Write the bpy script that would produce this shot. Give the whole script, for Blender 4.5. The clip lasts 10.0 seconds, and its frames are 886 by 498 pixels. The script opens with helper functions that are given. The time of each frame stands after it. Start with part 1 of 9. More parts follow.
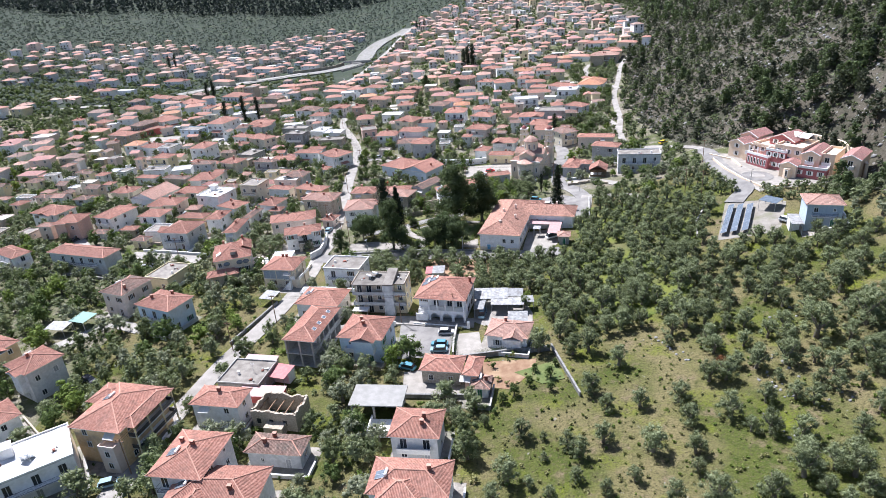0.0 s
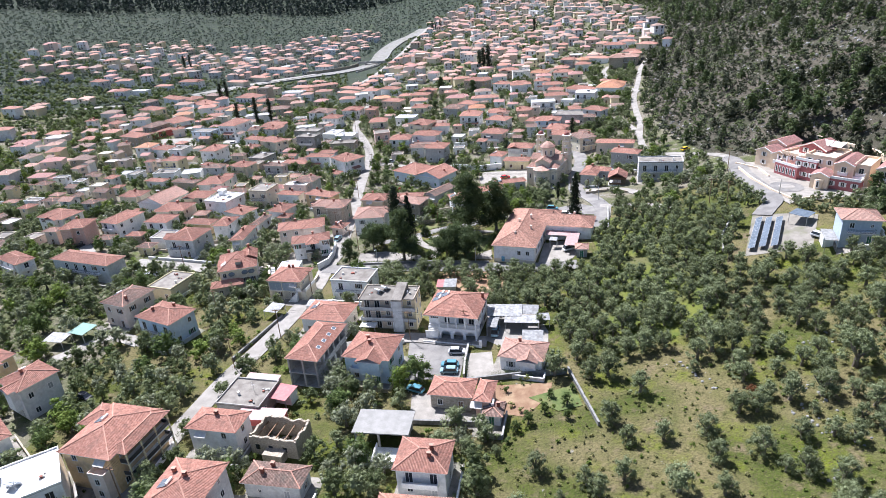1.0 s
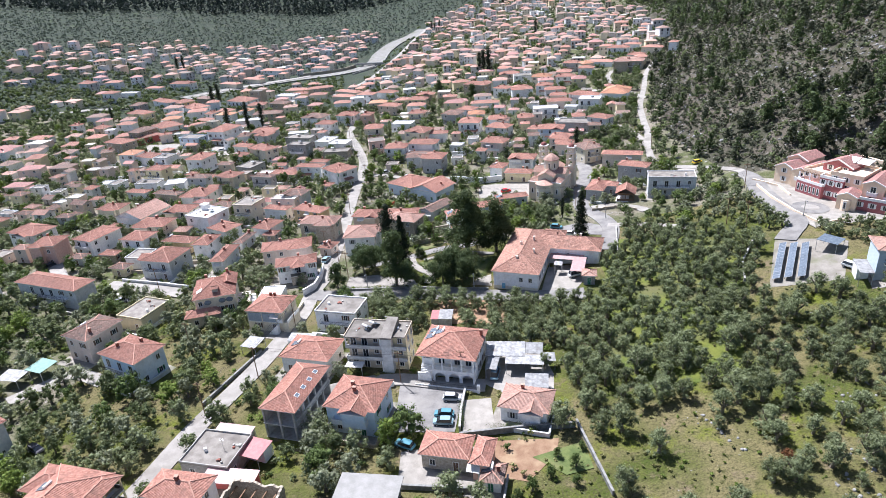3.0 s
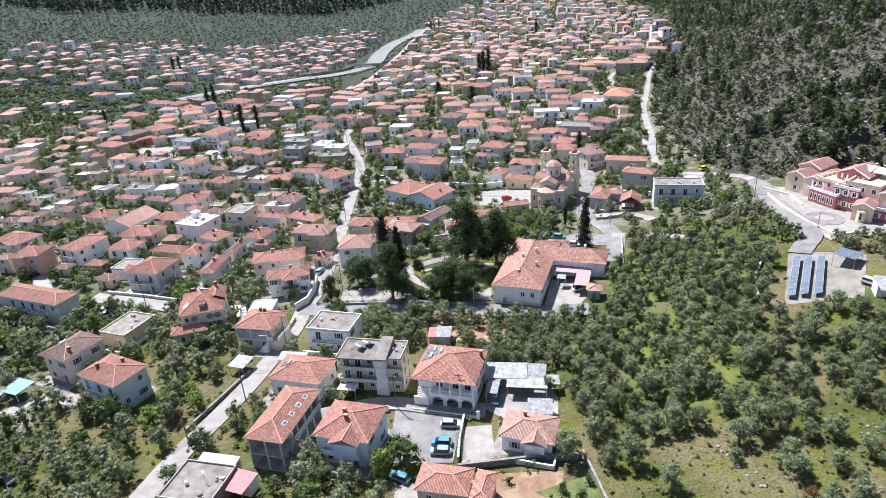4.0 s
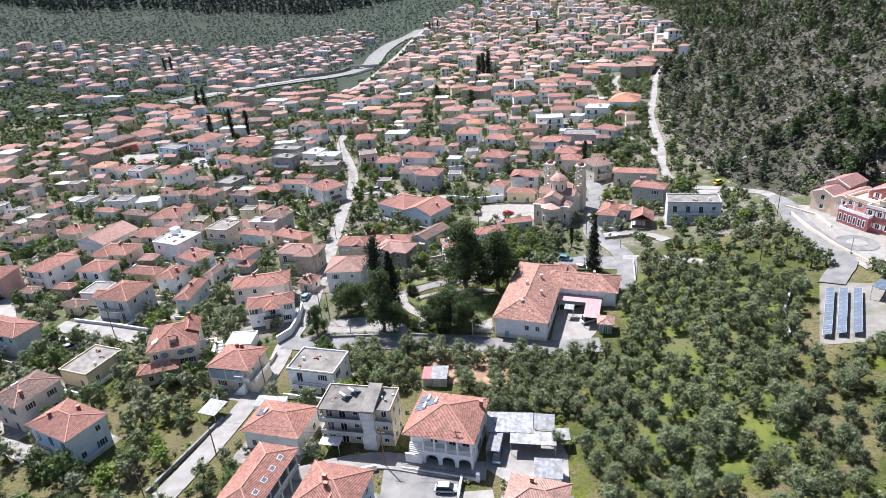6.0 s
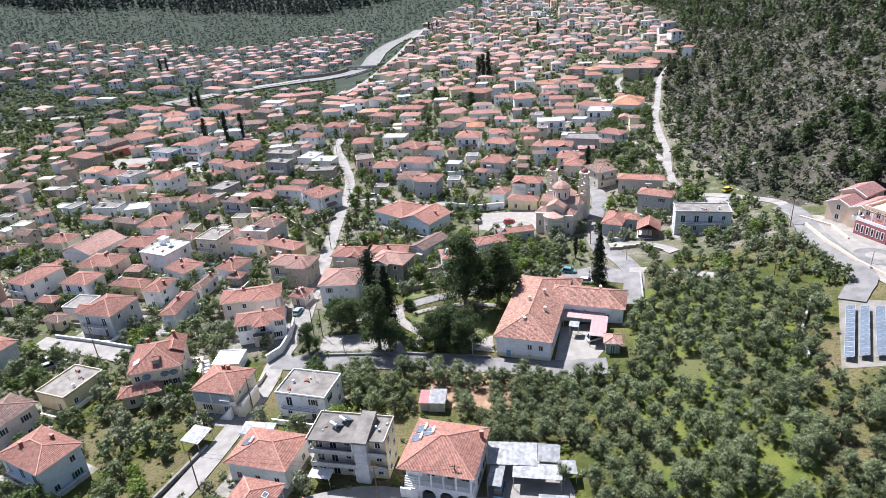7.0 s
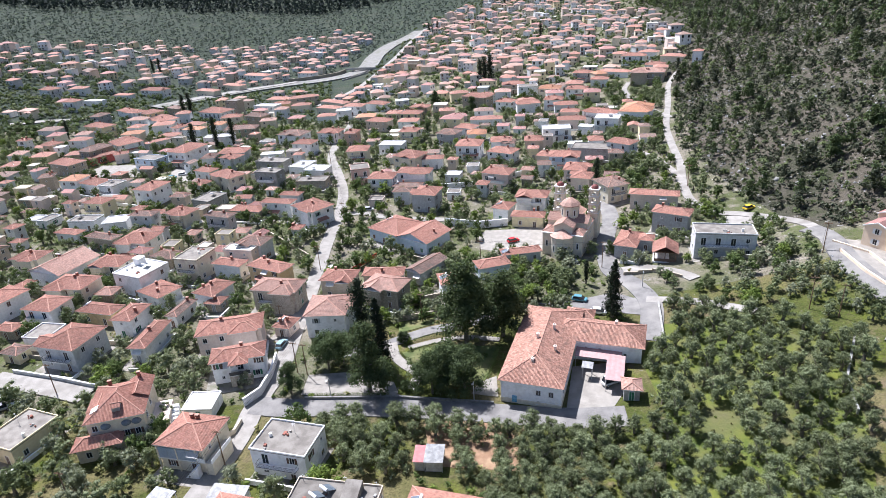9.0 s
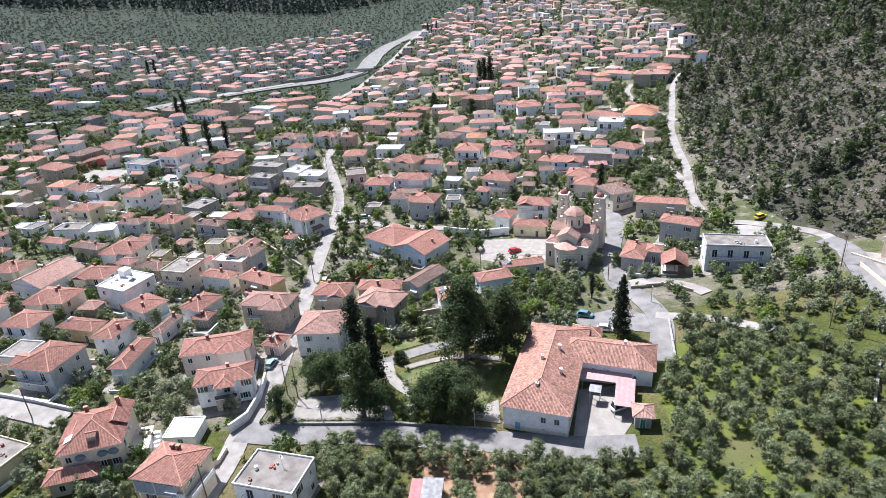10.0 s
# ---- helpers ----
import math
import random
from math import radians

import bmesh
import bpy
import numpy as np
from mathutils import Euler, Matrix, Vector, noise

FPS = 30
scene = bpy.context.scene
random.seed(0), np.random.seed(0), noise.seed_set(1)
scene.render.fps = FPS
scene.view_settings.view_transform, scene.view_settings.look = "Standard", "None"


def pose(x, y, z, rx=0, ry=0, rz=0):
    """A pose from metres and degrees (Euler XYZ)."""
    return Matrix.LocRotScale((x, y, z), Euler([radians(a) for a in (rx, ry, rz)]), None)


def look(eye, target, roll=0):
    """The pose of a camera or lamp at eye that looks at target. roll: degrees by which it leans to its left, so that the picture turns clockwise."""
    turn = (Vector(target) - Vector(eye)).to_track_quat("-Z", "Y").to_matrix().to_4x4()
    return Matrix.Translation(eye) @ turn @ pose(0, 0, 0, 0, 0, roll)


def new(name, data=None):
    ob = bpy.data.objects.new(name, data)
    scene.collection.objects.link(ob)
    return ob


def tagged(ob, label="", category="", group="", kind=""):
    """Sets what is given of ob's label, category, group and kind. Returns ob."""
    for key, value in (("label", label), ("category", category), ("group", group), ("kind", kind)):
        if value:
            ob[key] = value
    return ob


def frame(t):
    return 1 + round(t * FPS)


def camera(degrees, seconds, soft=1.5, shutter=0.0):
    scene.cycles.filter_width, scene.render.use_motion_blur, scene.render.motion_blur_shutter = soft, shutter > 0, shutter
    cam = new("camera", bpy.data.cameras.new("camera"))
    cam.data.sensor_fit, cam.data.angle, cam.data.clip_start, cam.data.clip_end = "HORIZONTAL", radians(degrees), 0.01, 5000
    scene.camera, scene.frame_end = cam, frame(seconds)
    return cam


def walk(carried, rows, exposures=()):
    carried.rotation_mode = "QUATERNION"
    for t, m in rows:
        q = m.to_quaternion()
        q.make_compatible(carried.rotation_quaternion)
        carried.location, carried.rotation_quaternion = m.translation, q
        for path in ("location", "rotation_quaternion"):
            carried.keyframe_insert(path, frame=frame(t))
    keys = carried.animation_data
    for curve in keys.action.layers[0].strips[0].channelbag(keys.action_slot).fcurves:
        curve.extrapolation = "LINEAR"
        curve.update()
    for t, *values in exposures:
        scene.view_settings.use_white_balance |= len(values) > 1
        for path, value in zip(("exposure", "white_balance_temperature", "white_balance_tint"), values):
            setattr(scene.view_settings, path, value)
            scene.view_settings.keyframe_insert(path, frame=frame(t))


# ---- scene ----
cam = camera(71.2, 10.0, soft=0.2)
PATH = [
    (0, (-2.412, -0.433, 82.852), (-2.372, 1.392, 82.035), -4.7),
    (0.5, (-1.837, 3.754, 82.974), (-1.822, 5.58, 82.159), -4.7),
    (1, (-1.335, 7.902, 83.008), (-1.341, 9.728, 82.194), -4.7),
    (1.5, (-0.855, 12.057, 83.137), (-0.873, 13.883, 82.323), -4.7),
    (2, (-0.397, 16.18, 83.343), (-0.415, 18.006, 82.528), -4.7),
    (2.5, (-0.019, 20.446, 83.57), (-0.027, 22.272, 82.753), -4.6),
    (4, (0.936, 33.152, 83.856), (0.933, 34.977, 83.037), -4.4),
    (4.5, (1.205, 37.359, 83.889), (1.203, 39.183, 83.069), -4.3),
    (5, (1.593, 41.538, 83.965), (1.592, 43.362, 83.146), -4.3),
    (5.5, (1.887, 45.801, 84.132), (1.886, 47.624, 83.311), -4.3),
    (7, (2.83, 58.666, 84.074), (2.83, 60.489, 83.251), -4.3),
    (7.5, (3.03, 62.917, 84.122), (3.031, 64.739, 83.298), -4.2),
    (8, (3.412, 67.195, 84.105), (3.412, 69.018, 83.281), -4.2),
    (8.5, (3.568, 71.562, 83.868), (3.568, 73.384, 83.045), -4.1),
    (9, (3.53, 75.89, 83.716), (3.532, 77.713, 82.893), -4.0),
    (9.5, (3.624, 80.177, 83.507), (3.628, 82.0, 82.684), -3.9),
    (10, (3.944, 84.588, 83.425), (3.948, 86.411, 82.602), -4.0),
]
walk(cam, [(t, look(eye, target, roll)) for t, eye, target, roll in PATH], exposures=[(0.0, 1.11, 5890, 16), (10.0, 1.05, 5890, 16)])

# ---- light ----
SUN_FROM = Vector((-0.58, 0.81, 0.0)).normalized()
SUN_UP = radians(57.0)
world = bpy.data.worlds.new("sky")
scene.world = world
world.use_nodes = True
sky = world.node_tree.nodes.new("ShaderNodeTexSky")
sky.sky_type = "NISHITA"
sky.sun_disc = False
sky.sun_elevation = SUN_UP
sky.sun_rotation = math.atan2(SUN_FROM.x, SUN_FROM.y)
sky.air_density, sky.dust_density, sky.ozone_density = 1.0, 1.2, 1.0
back = world.node_tree.nodes["Background"]
back.inputs["Strength"].default_value = 0.070
world.node_tree.links.new(sky.outputs[0], back.inputs["Color"])
lamp = bpy.data.lights.new("sun", "SUN")
lamp.energy, lamp.angle, lamp.color = 5.0, radians(0.53), (1.0, 0.975, 0.94)
sun = new("sun", lamp)
sun.matrix_world = look(Vector((0, 0, 200)), Vector((0, 0, 200)) - (SUN_FROM * math.cos(SUN_UP) + Vector((0, 0, math.sin(SUN_UP)))))

# ---- materials ----


def surface(name, low, high, rough=0.85, size=0.6, vary=0.10, bump=0.3, stain=None, metal=0.0, island=False, coords="Object", spread=(0.35, 0.65)):
    """A material that mixes two base colours at two scales, with relief and a change from piece to piece."""
    m = bpy.data.materials.new(name)
    m.use_nodes = True
    n, l = m.node_tree.nodes, m.node_tree.links
    b = n["Principled BSDF"]
    b.inputs["Roughness"].default_value, b.inputs["Metallic"].default_value = rough, metal
    b.inputs["Specular IOR Level"].default_value = 0.25
    co = n.new("ShaderNodeTexCoord")
    big, fine = n.new("ShaderNodeTexNoise"), n.new("ShaderNodeTexNoise")
    big.inputs["Scale"].default_value, big.inputs["Detail"].default_value = 1.0 / size, 5.0
    fine.inputs["Scale"].default_value, fine.inputs["Detail"].default_value = 9.0 / size, 3.0
    for t in (big, fine):
        l.new(co.outputs[coords], t.inputs["Vector"])
    add = n.new("ShaderNodeMath")
    add.operation = "MULTIPLY_ADD"
    l.new(fine.outputs["Fac"], add.inputs[0])
    add.inputs[1].default_value = 0.45
    l.new(big.outputs["Fac"], add.inputs[2])
    step = n.new("ShaderNodeMapRange")
    step.inputs["From Min"].default_value, step.inputs["From Max"].default_value = spread[0] + 0.225, spread[1] + 0.225
    l.new(add.outputs[0], step.inputs["Value"])
    mix = n.new("ShaderNodeMix")
    mix.data_type = "RGBA"
    mix.inputs["A"].default_value, mix.inputs["B"].default_value = (*low, 1), (*high, 1)
    l.new(step.outputs["Result"], mix.inputs["Factor"])
    out = mix.outputs["Result"]
    if stain:
        blot = n.new("ShaderNodeTexNoise")
        blot.inputs["Scale"].default_value, blot.inputs["Detail"].default_value = 0.35 / size, 6.0
        l.new(co.outputs[coords], blot.inputs["Vector"])
        cut = n.new("ShaderNodeMapRange")
        cut.inputs["From Min"].default_value, cut.inputs["From Max"].default_value = 0.52, 0.72
        l.new(blot.outputs["Fac"], cut.inputs["Value"])
        over = n.new("ShaderNodeMix")
        over.data_type = "RGBA"
        over.inputs["B"].default_value = (*stain, 1)
        l.new(out, over.inputs["A"])
        l.new(cut.outputs["Result"], over.inputs["Factor"])
        out = over.outputs["Result"]
    if vary:
        who = n.new("ShaderNodeNewGeometry" if island else "ShaderNodeObjectInfo")
        hsv = n.new("ShaderNodeHueSaturation")
        span = n.new("ShaderNodeMapRange")
        span.inputs["To Min"].default_value, span.inputs["To Max"].default_value = 1.0 - vary, 1.0 + vary
        l.new(who.outputs["Random Per Island" if island else "Random"], span.inputs["Value"])
        l.new(span.outputs["Result"], hsv.inputs["Value"])
        l.new(out, hsv.inputs["Color"])
        out = hsv.outputs["Color"]
    l.new(out, b.inputs["Base Color"])
    if bump:
        rel = n.new("ShaderNodeBump")
        rel.inputs["Strength"].default_value, rel.inputs["Distance"].default_value = bump, 0.05 * size
        l.new(add.outputs[0], rel.inputs["Height"])
        l.new(rel.outputs["Normal"], b.inputs["Normal"])
    return m


def roof_tiles(name, low, high, moss, spread=0.16):
    """Clay tiles: courses and channels follow the roof's own directions, with weathered patches."""
    m = surface(name, low, high, rough=0.8, size=0.55, vary=0.13, bump=0.0, stain=moss)
    n, l = m.node_tree.nodes, m.node_tree.links
    b = n["Principled BSDF"]
    uv = n.new("ShaderNodeUVMap")
    uv.uv_map = "slope"
    wave = n.new("ShaderNodeTexWave")
    wave.bands_direction, wave.wave_profile = "X", "SIN"
    wave.inputs["Scale"].default_value = 0.314 / 0.26
    row = n.new("ShaderNodeTexWave")
    row.bands_direction, row.wave_profile = "Y", "SAW"
    row.inputs["Scale"].default_value = 0.314 / 0.4
    for t in (wave, row):
        l.new(uv.outputs[0], t.inputs["Vector"])
    add = n.new("ShaderNodeMath")
    add.operation = "MULTIPLY_ADD"
    l.new(row.outputs["Fac"], add.inputs[0])
    add.inputs[1].default_value = 0.9
    soft_wave = n.new("ShaderNodeMath")
    soft_wave.operation = "MULTIPLY"
    l.new(wave.outputs["Fac"], soft_wave.inputs[0])
    soft_wave.inputs[1].default_value = 0.3
    l.new(soft_wave.outputs[0], add.inputs[2])
    cell = n.new("ShaderNodeVectorMath")
    cell.operation = "SNAP"
    cell.inputs[1].default_value = (0.26, 0.4, 1.0)
    l.new(uv.outputs[0], cell.inputs[0])
    each = n.new("ShaderNodeTexWhiteNoise")
    each.noise_dimensions = "2D"
    l.new(cell.outputs[0], each.inputs["Vector"])
    span = n.new("ShaderNodeMapRange")
    span.inputs["To Min"].default_value, span.inputs["To Max"].default_value = 1.0 - spread, 1.0 + spread
    l.new(each.outputs["Value"], span.inputs["Value"])
    tint = n.new("ShaderNodeHueSaturation")
    l.new(b.inputs["Base Color"].links[0].from_socket, tint.inputs["Color"])
    l.new(span.outputs["Result"], tint.inputs["Value"])
    l.new(tint.outputs["Color"], b.inputs["Base Color"])
    rel = n.new("ShaderNodeBump")
    rel.inputs["Strength"].default_value, rel.inputs["Distance"].default_value = 0.7, 0.08
    l.new(add.outputs[0], rel.inputs["Height"])
    l.new(rel.outputs["Normal"], b.inputs["Normal"])
    return m


def leaves(name, dark, light, back_tint):
    """Thin leaves: part of the light passes through."""
    m = surface(name, dark, light, rough=0.7, size=1.5, vary=0.28, bump=0.0, island=True)
    n, l = m.node_tree.nodes, m.node_tree.links
    b = n["Principled BSDF"]
    b.inputs["Specular IOR Level"].default_value = 0.1
    who, span, tone = n.new("ShaderNodeObjectInfo"), n.new("ShaderNodeMapRange"), n.new("ShaderNodeHueSaturation")
    span.inputs["To Min"].default_value, span.inputs["To Max"].default_value = 0.74, 1.22
    l.new(who.outputs["Random"], span.inputs["Value"])
    l.new(span.outputs["Result"], tone.inputs["Value"])
    l.new(b.inputs["Base Color"].links[0].from_socket, tone.inputs["Color"])
    l.new(tone.outputs["Color"], b.inputs["Base Color"])
    thin = n.new("ShaderNodeBsdfTranslucent")
    thin.inputs["Color"].default_value = (*back_tint, 1)
    mix = n.new("ShaderNodeMixShader")
    mix.inputs["Fac"].default_value = 0.27
    l.new(n["Principled BSDF"].outputs[0], mix.inputs[1])
    l.new(thin.outputs[0], mix.inputs[2])
    l.new(mix.outputs[0], n["Material Output"].inputs["Surface"])
    return m


WALLS = {
    "white": surface("white render", (0.78, 0.77, 0.75), (0.88, 0.87, 0.85), vary=0.04, stain=(0.68, 0.66, 0.62)),
    "palegrey": surface("pale grey render", (0.52, 0.53, 0.53), (0.64, 0.64, 0.63), vary=0.06, stain=(0.46, 0.45, 0.43)),
    "grey": surface("grey render", (0.36, 0.36, 0.36), (0.46, 0.46, 0.45), vary=0.08, stain=(0.33, 0.32, 0.30)),
    "cream": surface("cream render", (0.66, 0.58, 0.44), (0.74, 0.67, 0.53), vary=0.06, stain=(0.58, 0.50, 0.40)),
    "ochre": surface("ochre render", (0.66, 0.47, 0.25), (0.74, 0.56, 0.34), vary=0.06, stain=(0.52, 0.38, 0.24)),
    "ochrepale": surface("pale yellow render", (0.68, 0.58, 0.36), (0.75, 0.66, 0.44), vary=0.06, stain=(0.58, 0.50, 0.36)),
    "tan": surface("tan render", (0.50, 0.42, 0.33), (0.60, 0.51, 0.40), vary=0.06, stain=(0.44, 0.38, 0.31)),
    "pink": surface("salmon pink render", (0.58, 0.37, 0.30), (0.66, 0.45, 0.37), vary=0.06, stain=(0.52, 0.38, 0.32)),
    "pinkpale": surface("pale pink render", (0.66, 0.54, 0.46), (0.73, 0.62, 0.54), vary=0.06, stain=(0.58, 0.48, 0.42)),
    "paleblue": surface("pale blue render", (0.55, 0.64, 0.72), (0.64, 0.71, 0.77), vary=0.05, stain=(0.52, 0.57, 0.61)),
    "bluegrey": surface("blue-grey render", (0.36, 0.43, 0.50), (0.44, 0.50, 0.56), vary=0.03),
    "red": surface("brick red render", (0.42, 0.10, 0.09), (0.50, 0.15, 0.13), vary=0.05),
    "concrete": surface("bare concrete", (0.304, 0.296, 0.272), (0.400, 0.392, 0.368), vary=0.08, stain=(0.240, 0.224, 0.200)),
    "rubble": surface("pale rubble stone", (0.36, 0.31, 0.25), (0.54, 0.48, 0.40), size=0.45, vary=0.06, bump=0.8, stain=(0.30, 0.26, 0.21)),
    "stone": surface("rubble stone", (0.27, 0.23, 0.18), (0.46, 0.40, 0.31), size=0.35, vary=0.08, bump=0.8),
}
TILES = {
    "new": roof_tiles("terracotta tiles", (0.300, 0.143, 0.104), (0.405, 0.216, 0.162), (0.250, 0.136, 0.104)),
    "orange": roof_tiles("orange clay tiles", (0.395, 0.190, 0.108), (0.470, 0.250, 0.152), (0.330, 0.178, 0.116)),
    "pale": roof_tiles("faded clay tiles", (0.345, 0.205, 0.158), (0.440, 0.282, 0.225), (0.280, 0.190, 0.152)),
    "old": roof_tiles("old weathered tiles", (0.190, 0.124, 0.098), (0.290, 0.194, 0.155), (0.155, 0.126, 0.104), 0.28),
    "pink": roof_tiles("dull pink tiles", (0.320, 0.164, 0.142), (0.395, 0.214, 0.186), (0.290, 0.180, 0.154)),
}
TOPS = {
    "white": surface("white waterproof roof", (0.44, 0.435, 0.415), (0.62, 0.61, 0.585), size=1.5, vary=0.06, stain=(0.33, 0.31, 0.28)),
    "concrete": surface("weathered roof screed", (0.138, 0.124, 0.106), (0.222, 0.203, 0.176), size=1.8, vary=0.16, stain=(0.090, 0.078, 0.067)),
}
CAP = surface("ridge tiles", (0.385, 0.205, 0.150), (0.475, 0.280, 0.215), size=0.4, vary=0.1)
EAVE = surface("white eaves", (0.70, 0.68, 0.64), (0.80, 0.78, 0.74), vary=0.04)
CHIMNEY = surface("dark red brick", (0.215, 0.082, 0.060), (0.310, 0.130, 0.095), size=0.3, vary=0.25)
AWNING = surface("faded canvas", (0.52, 0.50, 0.46), (0.62, 0.60, 0.56), size=0.5, vary=0.2)
GLASS = surface("dark window glass", (0.02, 0.023, 0.028), (0.035, 0.04, 0.045), rough=0.08, vary=0.2, bump=0.0)
GLASS.node_tree.nodes["Principled BSDF"].inputs["Specular IOR Level"].default_value = 0.6
SHUTTER = surface("brown shutters", (0.10, 0.06, 0.04), (0.16, 0.10, 0.07), size=0.2, vary=0.3)
SHUTTER_GREEN = surface("green shutters", (0.03, 0.12, 0.07), (0.05, 0.17, 0.10), size=0.2, vary=0.2)
SHUTTER_GREY = surface("grey shutters", (0.30, 0.31, 0.32), (0.40, 0.41, 0.42), size=0.2, vary=0.2)
FRAME = surface("white window frames", (0.66, 0.65, 0.63), (0.76, 0.75, 0.73), size=0.2, vary=0.05)
RAIL = surface("dark iron railing", (0.05, 0.05, 0.055), (0.09, 0.09, 0.095), rough=0.5, size=0.2, metal=0.4)
RAIL_WHITE = surface("white painted rail", (0.66, 0.66, 0.65), (0.76, 0.76, 0.74), size=0.2)
WOOD = surface("weathered wood", (0.16, 0.10, 0.06), (0.26, 0.17, 0.11), size=0.3, vary=0.15)
WOOD_RED = surface("red painted timber", (0.45, 0.07, 0.04), (0.55, 0.11, 0.06), size=0.3)
STEEL = surface("galvanised steel", (0.42, 0.43, 0.44), (0.55, 0.56, 0.57), rough=0.4, metal=0.7, size=0.4)
SHEET = surface("pale sheet metal", (0.18, 0.18, 0.178), (0.32, 0.32, 0.31), rough=0.6, size=0.9, vary=0.18, stain=(0.13, 0.108, 0.092))
SHEET_RED = surface("red sheet metal", (0.320, 0.104, 0.104), (0.400, 0.152, 0.144), rough=0.55, size=1.0)
SHEET_PINK = surface("pink sheet metal", (0.368, 0.232, 0.220), (0.432, 0.284, 0.268), rough=0.55, size=1.0)
SHEET_GREEN = surface("green sheet metal", (0.128, 0.240, 0.200), (0.176, 0.296, 0.248), rough=0.55, size=1.0)
SOLAR = surface("solar cells", (0.085, 0.105, 0.125), (0.13, 0.155, 0.18), rough=0.26, size=0.8, vary=0.1, bump=0.0)
SOLAR.node_tree.nodes["Principled BSDF"].inputs["Specular IOR Level"].default_value = 0.8
TANK = surface("white enamel tank", (0.70, 0.70, 0.69), (0.80, 0.80, 0.79), rough=0.4, size=0.3)
BARK = surface("grey bark", (0.13, 0.11, 0.09), (0.22, 0.19, 0.15), size=0.25, bump=0.8)
OLIVE = leaves("olive leaves", (0.112, 0.136, 0.066), (0.232, 0.258, 0.146), (0.26, 0.31, 0.12))
OLIVE_SILVER = leaves("silvery olive leaves", (0.150, 0.166, 0.104), (0.275, 0.294, 0.194), (0.28, 0.31, 0.15))
OLIVE_DARK = leaves("dark olive leaves", (0.066, 0.086, 0.038), (0.156, 0.182, 0.088), (0.18, 0.22, 0.08))
GARDEN = leaves("garden leaves", (0.046, 0.070, 0.024), (0.110, 0.146, 0.048), (0.14, 0.20, 0.05))
CITRUS = leaves("fresh citrus leaves", (0.085, 0.125, 0.026), (0.175, 0.225, 0.055), (0.20, 0.27, 0.05))
PINE = leaves("pine needles", (0.044, 0.064, 0.028), (0.102, 0.132, 0.058), (0.11, 0.15, 0.05))
CYPRESS = leaves("cypress leaves", (0.020, 0.029, 0.018), (0.050, 0.064, 0.038), (0.034, 0.045, 0.022))
SCRUB = leaves("scrub leaves", (0.055, 0.062, 0.038), (0.103, 0.111, 0.072), (0.08, 0.09, 0.052))
FLOWER = leaves("pink blossom", (0.259, 0.044, 0.163), (0.355, 0.074, 0.222), (0.222, 0.037, 0.148))
RUST = leaves("russet leaves", (0.118, 0.052, 0.022), (0.178, 0.081, 0.037), (0.111, 0.044, 0.015))
ASPHALT = surface("worn asphalt", (0.142, 0.135, 0.126), (0.208, 0.198, 0.184), size=2.5, vary=0.04, stain=(0.250, 0.236, 0.212))
CONCRETE_ROAD = surface("concrete lane", (0.232, 0.215, 0.190), (0.312, 0.292, 0.262), size=2.5, vary=0.05, stain=(0.190, 0.173, 0.148))
PLAZA = surface("pale paving", (0.222, 0.204, 0.176), (0.300, 0.278, 0.243), size=1.8, vary=0.03, stain=(0.232, 0.214, 0.184))
GRAVEL = surface("river gravel", (0.155, 0.150, 0.136), (0.230, 0.222, 0.202), size=3.0, vary=0.0, bump=0.6, stain=(0.130, 0.136, 0.086))
ROCK = surface("grey limestone", (0.165, 0.162, 0.155), (0.27, 0.265, 0.25), size=0.8, bump=0.9, vary=0.15, island=True)
RED_SOIL = surface("red soil", (0.200, 0.116, 0.068), (0.272, 0.176, 0.108), size=1.5, bump=0.7, stain=(0.360, 0.264, 0.160))
LAWN = surface("mown grass", (0.060, 0.085, 0.024), (0.115, 0.135, 0.042), size=2.4, bump=0.6, stain=(0.15, 0.14, 0.06))
MEADOW_GRASS = surface("spring grass between the trees", (0.058, 0.084, 0.012), (0.112, 0.124, 0.020), size=4.0, bump=0.8, stain=(0.095, 0.088, 0.042))
YARD_PALE = surface("pale gravel", (0.165, 0.150, 0.124), (0.235, 0.216, 0.184), size=2.2, vary=0.0, bump=0.5, stain=(0.112, 0.118, 0.060))
TYRE = surface("black rubber", (0.02, 0.02, 0.02), (0.035, 0.035, 0.035), size=0.2)


def softplus(v, k):
    """A ramp that starts gently at zero."""
    return k * math.log1p(math.exp(max(-40.0, min(40.0, v / k)))) if v / k < 40 else v


def ease(v):
    """A smooth step from 0 to 1 around zero."""
    return 1.0 / (1.0 + math.exp(-max(-50.0, min(50.0, v))))


